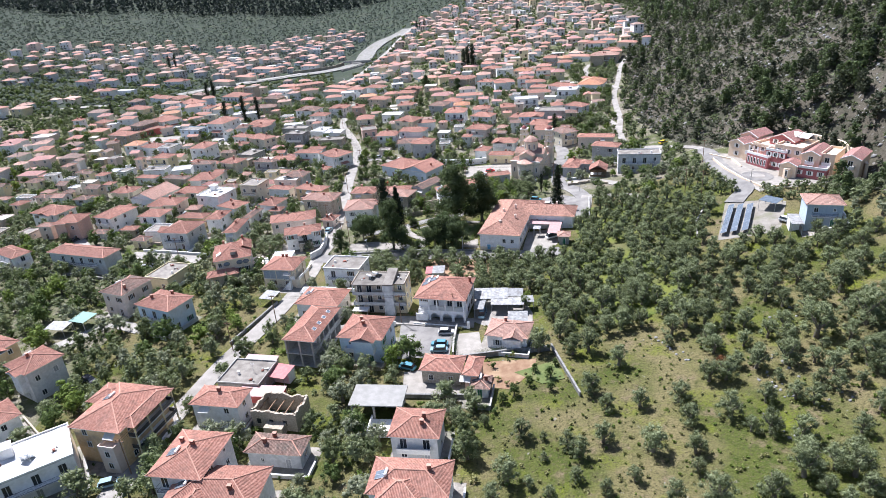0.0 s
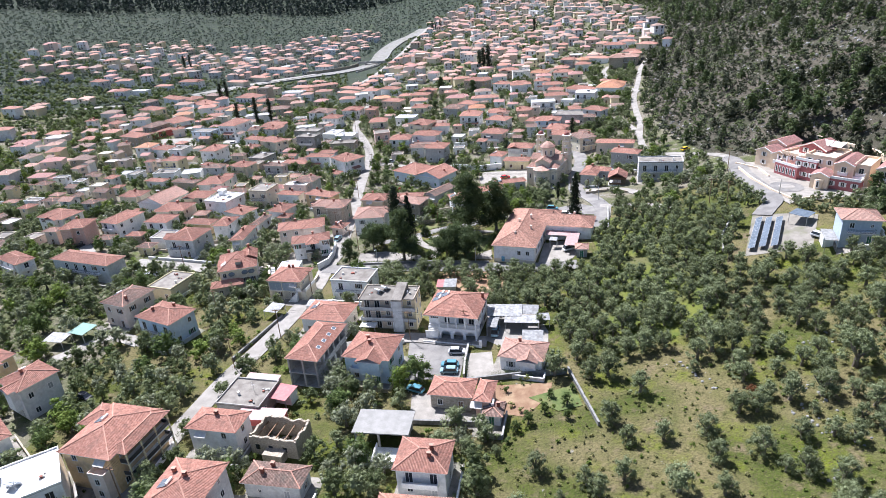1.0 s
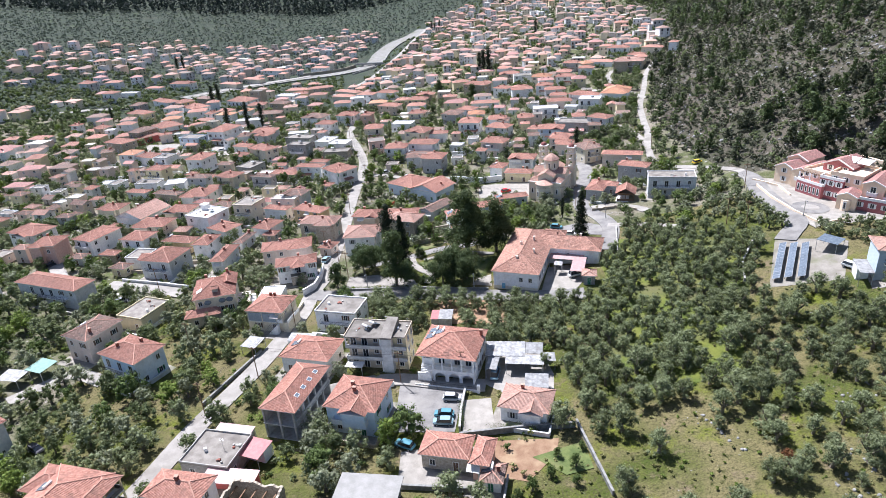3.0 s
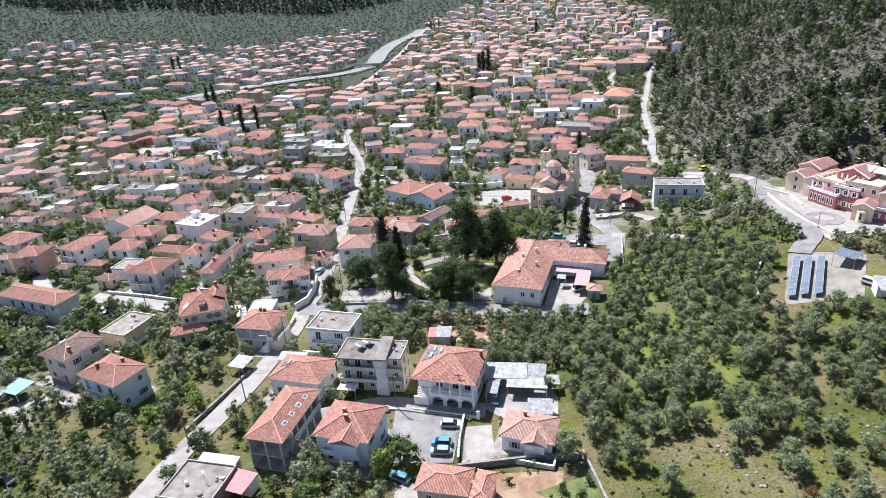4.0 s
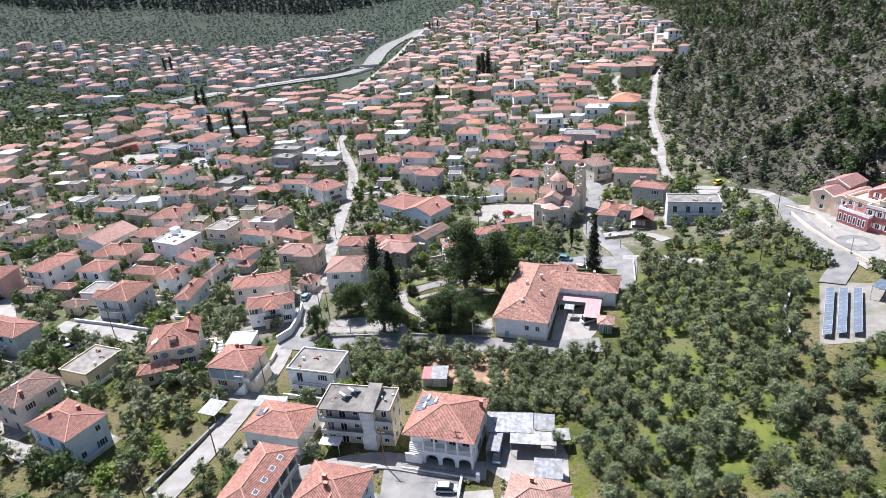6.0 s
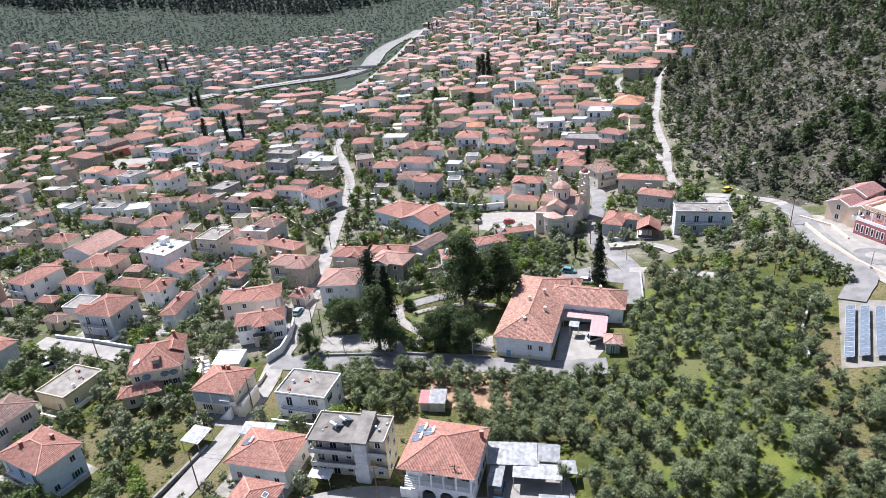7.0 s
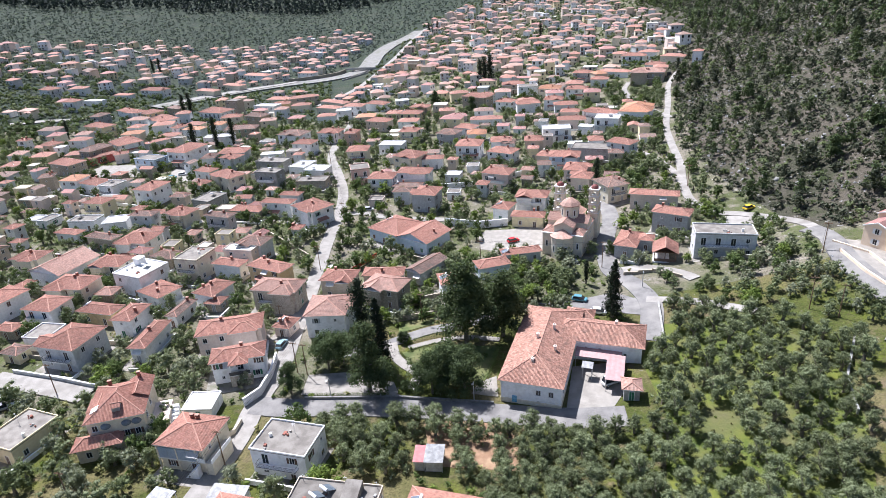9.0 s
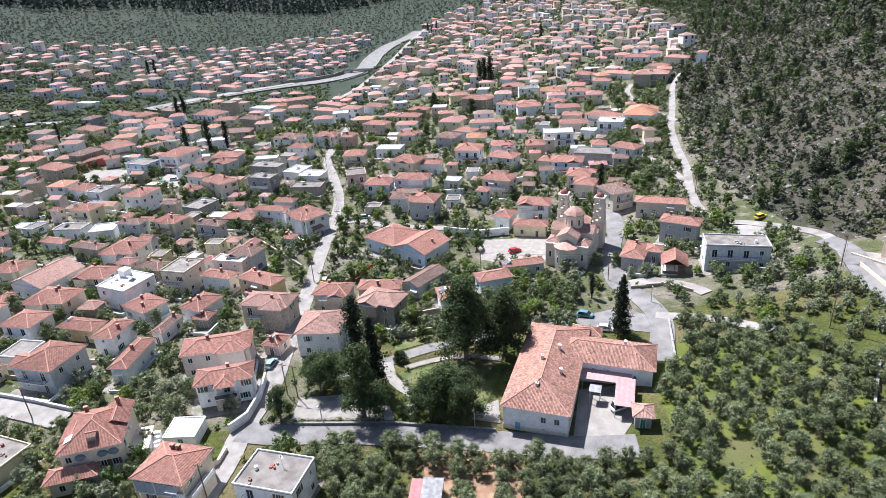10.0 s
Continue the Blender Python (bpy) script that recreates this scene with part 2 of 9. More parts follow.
def ground(x, y):
    """Height of the land: a flat valley floor, a terrace slope, a steep hill beside it and far slopes."""
    foot = 108.0 + 0.26 * softplus(y - 300.0, 20.0)
    z = 0.155 * softplus(x - 38.0, 8.0) * (1.0 - 0.5 * ease((y - 222.0) / 10.0))
    z += 0.40 * softplus(x - foot, 9.0)
    z += 0.022 * softplus(y - 300.0, 25.0) * ease((x + 30.0) / 40.0)
    z += 0.17 * softplus(-x - 215.0, 25.0) * ease((y - 430.0) / 60.0)
    z += 0.10 * softplus(y - 880.0 + 0.12 * x, 45.0)
    z += 0.18 * softplus(y - 1180.0, 60.0)
    z -= 4.5 * math.exp(-(((x + 75.0) * 0.8 + (y - 640.0) * 0.3) / 90.0) ** 2) * ease((y - 420.0) / 40.0)
    level = ease((x - 102.5) / 1.2) * ease((152.0 - x) / 5.0) * ease((y - 161.0) / 2.0) * ease((235.0 - y) / 5.0)
    return z + (12.0 - z) * level

# ---- shapes ----


def finish(bm, name, *mats):
    me = bpy.data.meshes.new(name)
    bm.to_mesh(me)
    bm.free()
    for m in mats:
        me.materials.append(m)
    return me


def part(name, data, parent, m=None, label=""):
    """One mesh as an object under a thing or a part, at the local pose m."""
    ob = new(name, data)
    ob.parent = parent
    if m is not None:
        ob.matrix_basis = m
    if label:
        ob["label"] = label
    return ob


def thing(name, m, label, category, group="", kind=""):
    ob = new(name)
    ob.matrix_basis = m
    return tagged(ob, label, category, group, kind)


def box(bm, x0, x1, y0, y1, z0, z1, mat=0):
    v = [bm.verts.new((x, y, z)) for z in (z0, z1) for x, y in ((x0, y0), (x1, y0), (x1, y1), (x0, y1))]
    for q in ((3, 2, 1, 0), (4, 5, 6, 7), (0, 1, 5, 4), (1, 2, 6, 5), (2, 3, 7, 6), (3, 0, 4, 7)):
        bm.faces.new([v[i] for i in q]).material_index = mat
    return v


def tube(bm, p, q, r, r2=None, sides=6, mat=0):
    """A round bar from p to q."""
    p, q = Vector(p), Vector(q)
    d = (q - p).normalized()
    a = d.orthogonal().normalized()
    b = d.cross(a)
    r2 = r if r2 is None else r2
    rings = [[bm.verts.new(c + (a * math.cos(k * math.tau / sides) + b * math.sin(k * math.tau / sides)) * s) for k in range(sides)] for c, s in ((p, r), (q, r2))]
    for k in range(sides):
        bm.faces.new((rings[0][k], rings[0][(k + 1) % sides], rings[1][(k + 1) % sides], rings[1][k])).material_index = mat
    bm.faces.new(rings[0][::-1]).material_index = mat
    bm.faces.new(rings[1]).material_index = mat


def prism(bm, ring, z0, z1, mat=0):
    """An upright solid over a plan outline."""
    low = [bm.verts.new((x, y, z0)) for x, y in ring]
    high = [bm.verts.new((x, y, z1)) for x, y in ring]
    n = len(ring)
    for k in range(n):
        bm.faces.new((low[k], low[(k + 1) % n], high[(k + 1) % n], high[k])).material_index = mat
    bm.faces.new(high).material_index = mat
    bm.faces.new(low[::-1]).material_index = mat


KEPT = {}


def kept(key, make):
    """Alike pieces share one mesh."""
    if key not in KEPT:
        KEPT[key] = make()
    return KEPT[key]


def slope_sheet(bm, a, b, top, ribs, uv):
    """One roof slope over the eave from a to b; top(s) gives the upper end of the run at s metres along the eave."""
    a, b = Vector(a), Vector(b)
    run = (b - a).length
    u = (b - a) / run
    n = max(2, int(run / 0.087)) if ribs else max(2, int(run / 4.0))
    n = min(n, 240)
    mid = top(run * 0.5)
    up = u.cross((mid - a).normalized()).normalized()
    if up.z < 0:
        up = -up
    pairs = []
    for k in range(n + 1):
        s = run * k / n
        lift = up * (0.06 * (k % 3 != 0)) if ribs else Vector((0, 0, 0))
        e, t = a + u * s, top(s)
        pairs.append((bm.verts.new(e + lift), bm.verts.new(t + lift * (0 if (t - e).length < 0.05 else 1)), s, (t - e).length))
    for p, q in zip(pairs, pairs[1:]):
        ring = [p[0], q[0], q[1], p[1]]
        f = bm.faces.new(ring)
        f.smooth = False
        for loop, (su, sv) in zip(f.loops, ((p[2], 0), (q[2], 0), (q[2], q[3]), (p[2], p[3]))):
            loop[uv].uv = (su, sv)


def roof_mesh(w, d, style, tile, ribs, pitch=0.36):
    """A hipped or gabled roof over w by d, eaves at height 0, ridge along the longer side; returns its mesh, its ridge lines and its rise."""
    turn = d > w
    L, S = (d, w) if turn else (w, d)
    rise = S / 2 * pitch
    hip = S / 2 if style == "hip" else 0.0
    if style == "hip" and L - S < 1.0:
        hip = L / 2 - 0.5
    r0, r1 = Vector((-L / 2 + hip, 0, rise)), Vector((L / 2 - hip, 0, rise))
    bm = bmesh.new()
    uv = bm.loops.layers.uv.new("slope")

    def long_top(s):
        x = -L / 2 + s
        if hip and x < r0.x:
            return Vector((x, -S / 2, 0)).lerp(Vector((x, 0, rise)), max(0.0, (x + L / 2) / hip))
        if hip and x > r1.x:
            return Vector((x, -S / 2, 0)).lerp(Vector((x, 0, rise)), max(0.0, (L / 2 - x) / hip))
        return Vector((x, 0, rise))

    def flip_top(s):
        t = long_top(s)
        return Vector((-t.x, -t.y, t.z))

    slope_sheet(bm, (-L / 2, -S / 2, 0), (L / 2, -S / 2, 0), long_top, ribs, uv)
    slope_sheet(bm, (L / 2, S / 2, 0), (-L / 2, S / 2, 0), flip_top, ribs, uv)
    if hip:
        def end_top(s):
            f = min(s, S - s) / (S / 2)
            return Vector((L / 2 - hip * f, -S / 2 + s, rise * f))

        def end_flip(s):
            t = end_top(s)
            return Vector((-t.x, -t.y, t.z))

        slope_sheet(bm, (L / 2, -S / 2, 0), (L / 2, S / 2, 0), end_top, ribs, uv)
        slope_sheet(bm, (-L / 2, S / 2, 0), (-L / 2, -S / 2, 0), end_flip, ribs, uv)
        lines = [(r0, r1)] + [((sx * L / 2, sy * S / 2, 0), r1 if sx > 0 else r0) for sx in (-1, 1) for sy in (-1, 1)]
    else:
        lines = [(r0, r1)]
    if turn:
        spin = Matrix.Rotation(math.pi / 2, 4, "Z")
        bmesh.ops.transform(bm, matrix=spin, verts=bm.verts)
        lines = [(spin @ Vector(p), spin @ Vector(q)) for p, q in lines]
    return finish(bm, "roof", TILES[tile]), lines, rise


def window_mesh(kind, shade, only=""):
    """A framed window with open shutters, a shuttered window, or a balcony door; only: the frame, pane or one shutter by itself."""
    wide, tall, sill = {"window": (1.0, 1.35, 0.0), "shut": (1.0, 1.35, 0.0), "plain": (1.0, 1.25, 0.05), "door": (1.3, 2.15, -0.85), "small": (0.6, 0.7, 0.35), "entry": (1.0, 2.1, -0.9)}[kind]
    bm = bmesh.new()
    w = wide / 2
    z0, z1 = sill, sill + tall
    if only in ("", "frame"):
        out, top = w + 0.08, z1 + 0.08
        comb = [(-out, z0), (-out, top), (out, top), (out, z0), (w - 0.04, z0), (w - 0.04, z1), (0.03, z1), (0.03, z0), (-0.03, z0), (-0.03, z1), (-w + 0.04, z1), (-w + 0.04, z0)]
        face, rear = ([bm.verts.new((x, y, z)) for x, z in comb] for y in (-0.05, 0.02))
        bm.faces.new(face[::-1])
        bm.faces.new(rear)
        for k in range(12):
            bm.faces.new((face[k], face[(k + 1) % 12], rear[(k + 1) % 12], rear[k]))
        if kind not in ("door", "entry"):
            box(bm, -w - 0.14, w + 0.14, -0.12, 0.02, z0 - 0.08, z0, 0)
    if kind == "entry" and only in ("", "pane"):
        box(bm, -w + 0.04, w - 0.04, -0.035, 0.02, z0, z1, 2)
    elif kind == "shut" and only in ("", "pane"):
        for s in (-1, 1):
            box(bm, min(s * 0.03, s * (w - 0.04)), max(s * 0.03, s * (w - 0.04)), -0.06, 0.02, z0, z1, 2)
    else:
        if only in ("", "pane"):
            box(bm, -w + 0.04, w - 0.04, -0.012, 0.02, z0, z1, 1)
        if kind == "window":
            for s in (-1, 1):
                x0 = s * (w + 0.08)
                x1 = s * (w + 0.08 + wide * 0.45)
                if only in ("", "left" if s < 0 else "right"):
                    box(bm, min(x0, x1), max(x0, x1), -0.08, -0.02, z0, z1, 2)
    return finish(bm, kind, FRAME, GLASS, shade)


def fitted(name, kind, shade, parent, m, split):
    """One window or door on a wall; the nearer ones have pane and shutters as pieces of their own."""
    if not split:
        return part(name, kept((kind, shade.name), lambda: window_mesh(kind, shade)), parent, m)
    ob = part(name, kept((kind, shade.name, "frame"), lambda: window_mesh(kind, shade, "frame")), parent, m)
    part("leaf" if kind in ("entry", "shut") else "pane", kept((kind, shade.name, "pane"), lambda: window_mesh(kind, shade, "pane")), ob)
    if kind == "window":
        for side in ("left", "right"):
            part("shutter", kept((kind, shade.name, side), lambda: window_mesh(kind, shade, side)), ob)
    return ob


def balcony_mesh(w, deep):
    bm = bmesh.new()
    box(bm, -w / 2, w / 2, -deep, 0.05, -0.15, 0.0, 0)
    return finish(bm, "balcony", EAVE)


def railing_mesh(w, deep, solid):
    bm = bmesh.new()
    if solid:
        box(bm, -w / 2, w / 2, -deep, -deep + 0.1, 0, 0.95)
        for s in (-1, 1):
            box(bm, min(s * w / 2, s * (w / 2 - 0.1)), max(s * w / 2, s * (w / 2 - 0.1)), -deep + 0.1, 0, 0, 0.95)
    else:
        for z in (0.12, 0.95):
            box(bm, -w / 2, w / 2, -deep + 0.02, -deep + 0.07, z, z + 0.05)
            for s in (-1, 1):
                box(bm, s * (w / 2 - 0.05) - 0.025, s * (w / 2 - 0.05) + 0.025, -deep + 0.07, 0, z, z + 0.05)
        n = int(w / 0.16)
        for k in range(n + 1):
            x = -w / 2 + 0.03 + (w - 0.06) * k / n
            box(bm, x - 0.012, x + 0.012, -deep + 0.03, -deep + 0.055, 0, 0.97)
    return finish(bm, "railing", FRAME if solid else RAIL)


def chimney_mesh():
    bm = bmesh.new()
    box(bm, -0.3, 0.3, -0.25, 0.25, -0.8, 0.9)
    box(bm, -0.38, 0.38, -0.33, 0.33, 0.9, 1.0)
    for s in (-1, 1):
        box(bm, s * 0.28 - 0.05, s * 0.28 + 0.05, -0.22, 0.22, 1.0, 1.2)
    box(bm, -0.4, 0.4, -0.32, 0.32, 1.2, 1.28, 1)
    return finish(bm, "chimney", CHIMNEY, CAP)


def heater(parent, m):
    """A solar water heater: collector, tank and stand."""
    def panel():
        bm = bmesh.new()
        v = [bm.verts.new(p) for p in ((-0.95, -0.9, 0.15), (0.95, -0.9, 0.15), (0.95, 0.6, 1.05), (-0.95, 0.6, 1.05))]
        bm.faces.new(v)
        g = bmesh.ops.extrude_face_region(bm, geom=bm.faces[:])
        bmesh.ops.translate(bm, verts=[e for e in g["geom"] if isinstance(e, bmesh.types.BMVert)], vec=(0, 0.05, -0.1))
        bmesh.ops.recalc_face_normals(bm, faces=bm.faces)
        for s in (-0.9, 0.9):
            tube(bm, (s, 0.5, -0.2), (s, 0.6, 1.0), 0.03, mat=1)
        return finish(bm, "collector", SOLAR, STEEL)

    def tank():
        bm = bmesh.new()
        tube(bm, (-0.85, 0.75, 1.15), (0.85, 0.75, 1.15), 0.27, sides=12)
        return finish(bm, "tank", TANK)
    unit = part("solar_heater", kept("heater", panel), parent, m, "solar water heater with white tank")
    part("tank", kept("tank", tank), unit)


def roof_panel(parent, m):
    """A solar collector that lies on a roof slope, its tank at the upper edge."""
    def panel():
        bm = bmesh.new()
        box(bm, -1.0, 0.9, -0.95, 0.95, 0.06, 0.14)
        for y in (-0.95, -0.02, 0.91):
            box(bm, -1.0, 0.9, y, y + 0.04, 0.141, 0.17, 1)
        return finish(bm, "collector", SOLAR, STEEL)

    def tank():
        bm = bmesh.new()
        tube(bm, (1.15, -0.8, 0.32), (1.15, 0.8, 0.32), 0.25, sides=12)
        return finish(bm, "tank", TANK)
    unit = part("solar_heater", kept("roof_panel", panel), parent, m, "flat solar collector with white tank")
    part("tank", kept("roof_tank", tank), unit)


def lean_to(parent, m, w, d, h, tile):
    """A low tiled veranda roof against a wall, on two posts."""
    bm = bmesh.new()
    uv = bm.loops.layers.uv.new("slope")
    drop = 0.28 * d
    top = [bm.verts.new(p) for p in ((-w / 2, -d, h - drop), (w / 2, -d, h - drop), (w / 2, 0.05, h), (-w / 2, 0.05, h))]
    low = [bm.verts.new(v.co - Vector((0, 0, 0.14))) for v in top]
    for ring in [top, low[::-1]] + [(top[i], low[i], low[(i + 1) % 4], top[(i + 1) % 4]) for i in range(4)]:
        for loop in bm.faces.new(ring).loops:
            loop[uv].uv = (loop.vert.co.x, loop.vert.co.y * 1.04)
    roof = part("veranda_roof", finish(bm, "veranda_roof", TILES[tile]), parent, m)
    for s in (-1, 1):
        bm = bmesh.new()
        box(bm, s * (w / 2 - 0.25) - 0.12, s * (w / 2 - 0.25) + 0.12, -d + 0.15, -d + 0.39, -2.0, h - drop - 0.06)
        part("post", finish(bm, "post", EAVE), roof)


def awning():
    """A slanted cloth awning on two arms."""
    bm = bmesh.new()
    v = [bm.verts.new(p) for p in ((-1.2, -1.2, -0.75), (1.2, -1.2, -0.75), (1.2, 0, 0), (-1.2, 0, 0))]
    u = [bm.verts.new(p.co - Vector((0, 0, 0.03))) for p in v]
    for ring in [v, u[::-1]] + [(v[i], u[i], u[(i + 1) % 4], v[(i + 1) % 4]) for i in range(4)]:
        bm.faces.new(ring)
    for s in (-1.1, 1.1):
        tube(bm, (s, 0, -0.7), (s, -1.15, -0.76), 0.02, sides=4, mat=1)
    return finish(bm, "awning", AWNING, STEEL)


WORDS = {"white": "white", "palegrey": "pale grey", "grey": "grey", "cream": "cream", "ochre": "ochre yellow", "ochrepale": "pale yellow", "tan": "tan", "pink": "salmon pink",
         "pinkpale": "pale pink", "paleblue": "pale blue", "bluegrey": "blue-grey", "red": "brick red", "concrete": "bare concrete", "stone": "rubble stone", "rubble": "pale rubble stone"}
ROOFS = {"new": "a terracotta tiled roof", "orange": "a bright orange tiled roof", "pale": "a faded clay roof", "old": "an old brown tiled roof", "pink": "a dull pink tiled roof"}
FOOTPRINTS = []
YARDS = []


def house(x, y, turn, w, d, h, wall="white", roof="hip", tile="new", top="concrete", detail=1, balcony=False, chimneys=None, heat=None, pitch=None, base=None, name="house", stair=False, bay=True):
    """A town house: w and d are the eaves' sides, h the eaves' height over the ground; detail grows from 0 to 2."""
    rnd = random.Random(int(x * 71 + y * 131 + w * 17))
    FOOTPRINTS.append((x, y, 0.5 * math.hypot(w, d), radians(turn), w / 2, d / 2))
    floor = ground(x, y) if base is None else base
    if (detail == 2 or detail == 1 and y < 400) and name == "house" and rnd.random() < 0.75:
        YARDS.append((x, y, turn, w, d, rnd.uniform(2.0, 3.6), rnd.choice((-1, 1)) * rnd.uniform(0.6, 1.6)))
    floors = max(1, int(h / 2.9 + 0.15))
    balcony = balcony or (bay and name == "house" and detail > 0 and floors > 1 and rnd.random() < 0.35)
    words = "flat roof with parapet" if roof == "flat" else ROOFS[tile]
    count = {1: "low", 2: "two-storey", 3: "three-storey"}.get(floors, "tall")
    ob = thing(name, pose(x, y, floor, 0, 0, turn), f"{count} {WORDS[wall]} {name} with {'a ' + words if roof == 'flat' else words}{' and balcony' if balcony else ''}", name, "houses of the town" if name == "house" else "outbuildings of the town")
    over = 0.12 if roof == "flat" else (0.55 if detail else 0.45)
    a, b = w / 2 - over, d / 2 - over
    bm = bmesh.new()
    box(bm, -a, a, -b, b, -3.0, h - 0.14)
    if roof == "gable":
        rise = (min(w, d) / 2 - over) * (pitch or 0.36)
        for s in (-1, 1):
            if w >= d:
                v = [bm.verts.new(p) for p in ((s * (a - 0.01), -b, h - 0.14), (s * (a - 0.01), b, h - 0.14), (s * (a - 0.01), 0, h + rise))]
            else:
                v = [bm.verts.new(p) for p in ((-a, s * (b - 0.01), h - 0.14), (a, s * (b - 0.01), h - 0.14), (0, s * (b - 0.01), h + rise))]
            bm.faces.new(v)
    part("wall", finish(bm, "wall", WALLS[wall]), ob)
    rise = 0.0
    if roof == "flat":
        bm = bmesh.new()
        box(bm, -w / 2, w / 2, -d / 2, d / 2, h - 0.14, h)
        part("roof", finish(bm, "roof", TOPS[top]), ob)
        bm = bmesh.new()
        p = 0.35 if detail else 0.2
        for q in ((-w / 2, w / 2, -d / 2, -d / 2 + 0.16), (-w / 2, w / 2, d / 2 - 0.16, d / 2), (-w / 2, -w / 2 + 0.16, -d / 2 + 0.16, d / 2 - 0.16), (w / 2 - 0.16, w / 2, -d / 2 + 0.16, d / 2 - 0.16)):
            box(bm, *q, h + 0.004, h + p)
        part("parapet", finish(bm, "parapet", WALLS[wall]), ob)
    else:
        bm = bmesh.new()
        box(bm, -w / 2 + 0.04, w / 2 - 0.04, -d / 2 + 0.04, d / 2 - 0.04, h - 0.14, h - 0.02)
        part("eave", finish(bm, "eave", EAVE), ob)
        mesh, lines, rise = roof_mesh(w, d, roof, tile, detail > 0, pitch or 0.36)
        top_ob = part("roof", mesh, ob, pose(0, 0, h))
        if detail:
            bm = bmesh.new()
            for p, q in lines:
                tube(bm, Vector(p) + Vector((0, 0, 0.07)), Vector(q) + Vector((0, 0, 0.05)), 0.13, sides=6)
            part("ridge_cap", finish(bm, "ridge_cap", CAP), top_ob)
    if bay and roof == "hip" and detail and min(w, d) > 7.5 and rnd.random() < (0.75 if detail == 2 else 0.5) and name == "house":
        out = rnd.uniform(0.9, 1.7)
        long = w >= d
        span = (w if long else d) * rnd.uniform(0.42, 0.55)
        at = rnd.choice((-1, 1)) * ((w if long else d) - span) * rnd.uniform(0.18, 0.42)
        deep = (d if long else w) * 0.62 + out
        spin = 0 if long else rnd.choice((90, -90))
        m = pose(0, 0, 0, 0, 0, spin) @ pose(at, -(d if long else w) / 2 - out + deep / 2, 0)
        bm = bmesh.new()
        box(bm, -span / 2 + over, span / 2 - over, -deep / 2 + over, -deep / 2 + out + over + 0.1, 3.0 * (floors - 1) * (rnd.random() < 0.4) - 0.2 if floors > 1 else -2.0, h - 0.143)
        bay = part("bay_wall", finish(bm, "bay_wall", WALLS[wall]), ob, m)
        bm = bmesh.new()
        box(bm, -span / 2 + 0.04, span / 2 - 0.04, -deep / 2 + 0.04, -deep / 2 + out + 0.02, h - 0.142, h - 0.022)
        part("eave", finish(bm, "eave", EAVE), ob, m)
        mesh, lines, _ = roof_mesh(span, deep, rnd.choice(("hip", "hip", "gable")), tile, True, (pitch or 0.36) * 1.05)
        cross_roof = part("cross_roof", mesh, ob, m @ pose(0, 0, h + 0.01))
        bm = bmesh.new()
        for p, q in lines:
            tube(bm, Vector(p) + Vector((0, 0, 0.07)), Vector(q) + Vector((0, 0, 0.05)), 0.13, sides=6)
        part("ridge_cap", finish(bm, "ridge_cap", CAP), cross_roof)
    if roof == "flat" and detail == 2 and w > 8:
        if stair:
            sx, sy = -w * 0.28, d * 0.24
            bm = bmesh.new()
            box(bm, sx - 1.3, sx + 1.3, sy - 1.2, sy + 1.2, h + 0.002, h + 2.0)
            box(bm, sx - 1.45, sx + 1.45, sy - 1.35, sy + 1.35, h + 2.0, h + 2.14)
            part("stair_head", finish(bm, "stair_head", WALLS[wall]), ob)
        for _ in range(2):
            qx, qy = rnd.uniform(-0.4, 0.4) * w, rnd.uniform(-0.4, 0.4) * d
            bm = bmesh.new()
            for _ in range(5):
                px, py, q = qx + rnd.uniform(-0.7, 0.7), qy + rnd.uniform(-0.7, 0.7), rnd.uniform(0.08, 0.28)
                box(bm, px - q, px + q, py - q, py + q, h + 0.004, h + rnd.uniform(0.15, 0.5), rnd.choice((0, 1)))
            part("stored_rubble", finish(bm, "stored_rubble", WALLS["concrete"], CHIMNEY), ob)
        for _ in range(1):
            qx, qy = rnd.uniform(-0.35, 0.35) * w, rnd.uniform(-0.35, 0.05) * d
            bm = bmesh.new()
            tube(bm, (qx, qy, h), (qx, qy, h + rnd.uniform(0.5, 0.9)), 0.32, sides=12)
            part("water_tank", finish(bm, "water_tank", TANK), ob)
        qx, qy = rnd.uniform(-0.3, 0.3) * w, rnd.uniform(-0.3, 0.2) * d
        bm = bmesh.new()
        tube(bm, (qx, qy, h), (qx, qy, h + 2.6), 0.03)
        for k in range(4):
            tube(bm, (qx - 0.45, qy, h + 1.8 + 0.2 * k), (qx + 0.45, qy, h + 1.8 + 0.2 * k), 0.015, sides=4)
        part("aerial", finish(bm, "aerial", STEEL), ob)
    if bay and roof != "flat" and detail and name == "house" and floors > 1 and rnd.random() < (0.4 if detail == 2 else 0.3):
        spin = min((0, 90, -90), key=lambda v: -math.cos(radians(turn + v)) + rnd.uniform(0, 0.9))
        side, out = (w, b) if spin == 0 else (d, a)
        lean_to(ob, pose(0, 0, 0, 0, 0, spin) @ pose(rnd.uniform(-0.15, 0.15) * side, -out, 0), side * rnd.uniform(0.35, 0.6), rnd.uniform(1.8, 2.6), h / floors + 0.05, tile)
    if detail == 2 and rnd.random() < 0.3:
        for _ in range(1):
            part("awning", kept(("awning", rnd.randrange(2)), awning), ob, pose(rnd.uniform(-0.3, 0.3) * w, -b, h - 0.55))
    shade = rnd.choice((SHUTTER, SHUTTER, SHUTTER, SHUTTER, SHUTTER_GREY, SHUTTER_GREY, SHUTTER_GREEN))
    key = shade.name
    each = h / floors
    sides = [(0, a, b, 2 * a), (90, b, a, 2 * b), (-90, b, a, 2 * b), (180, a, b, 2 * a)]
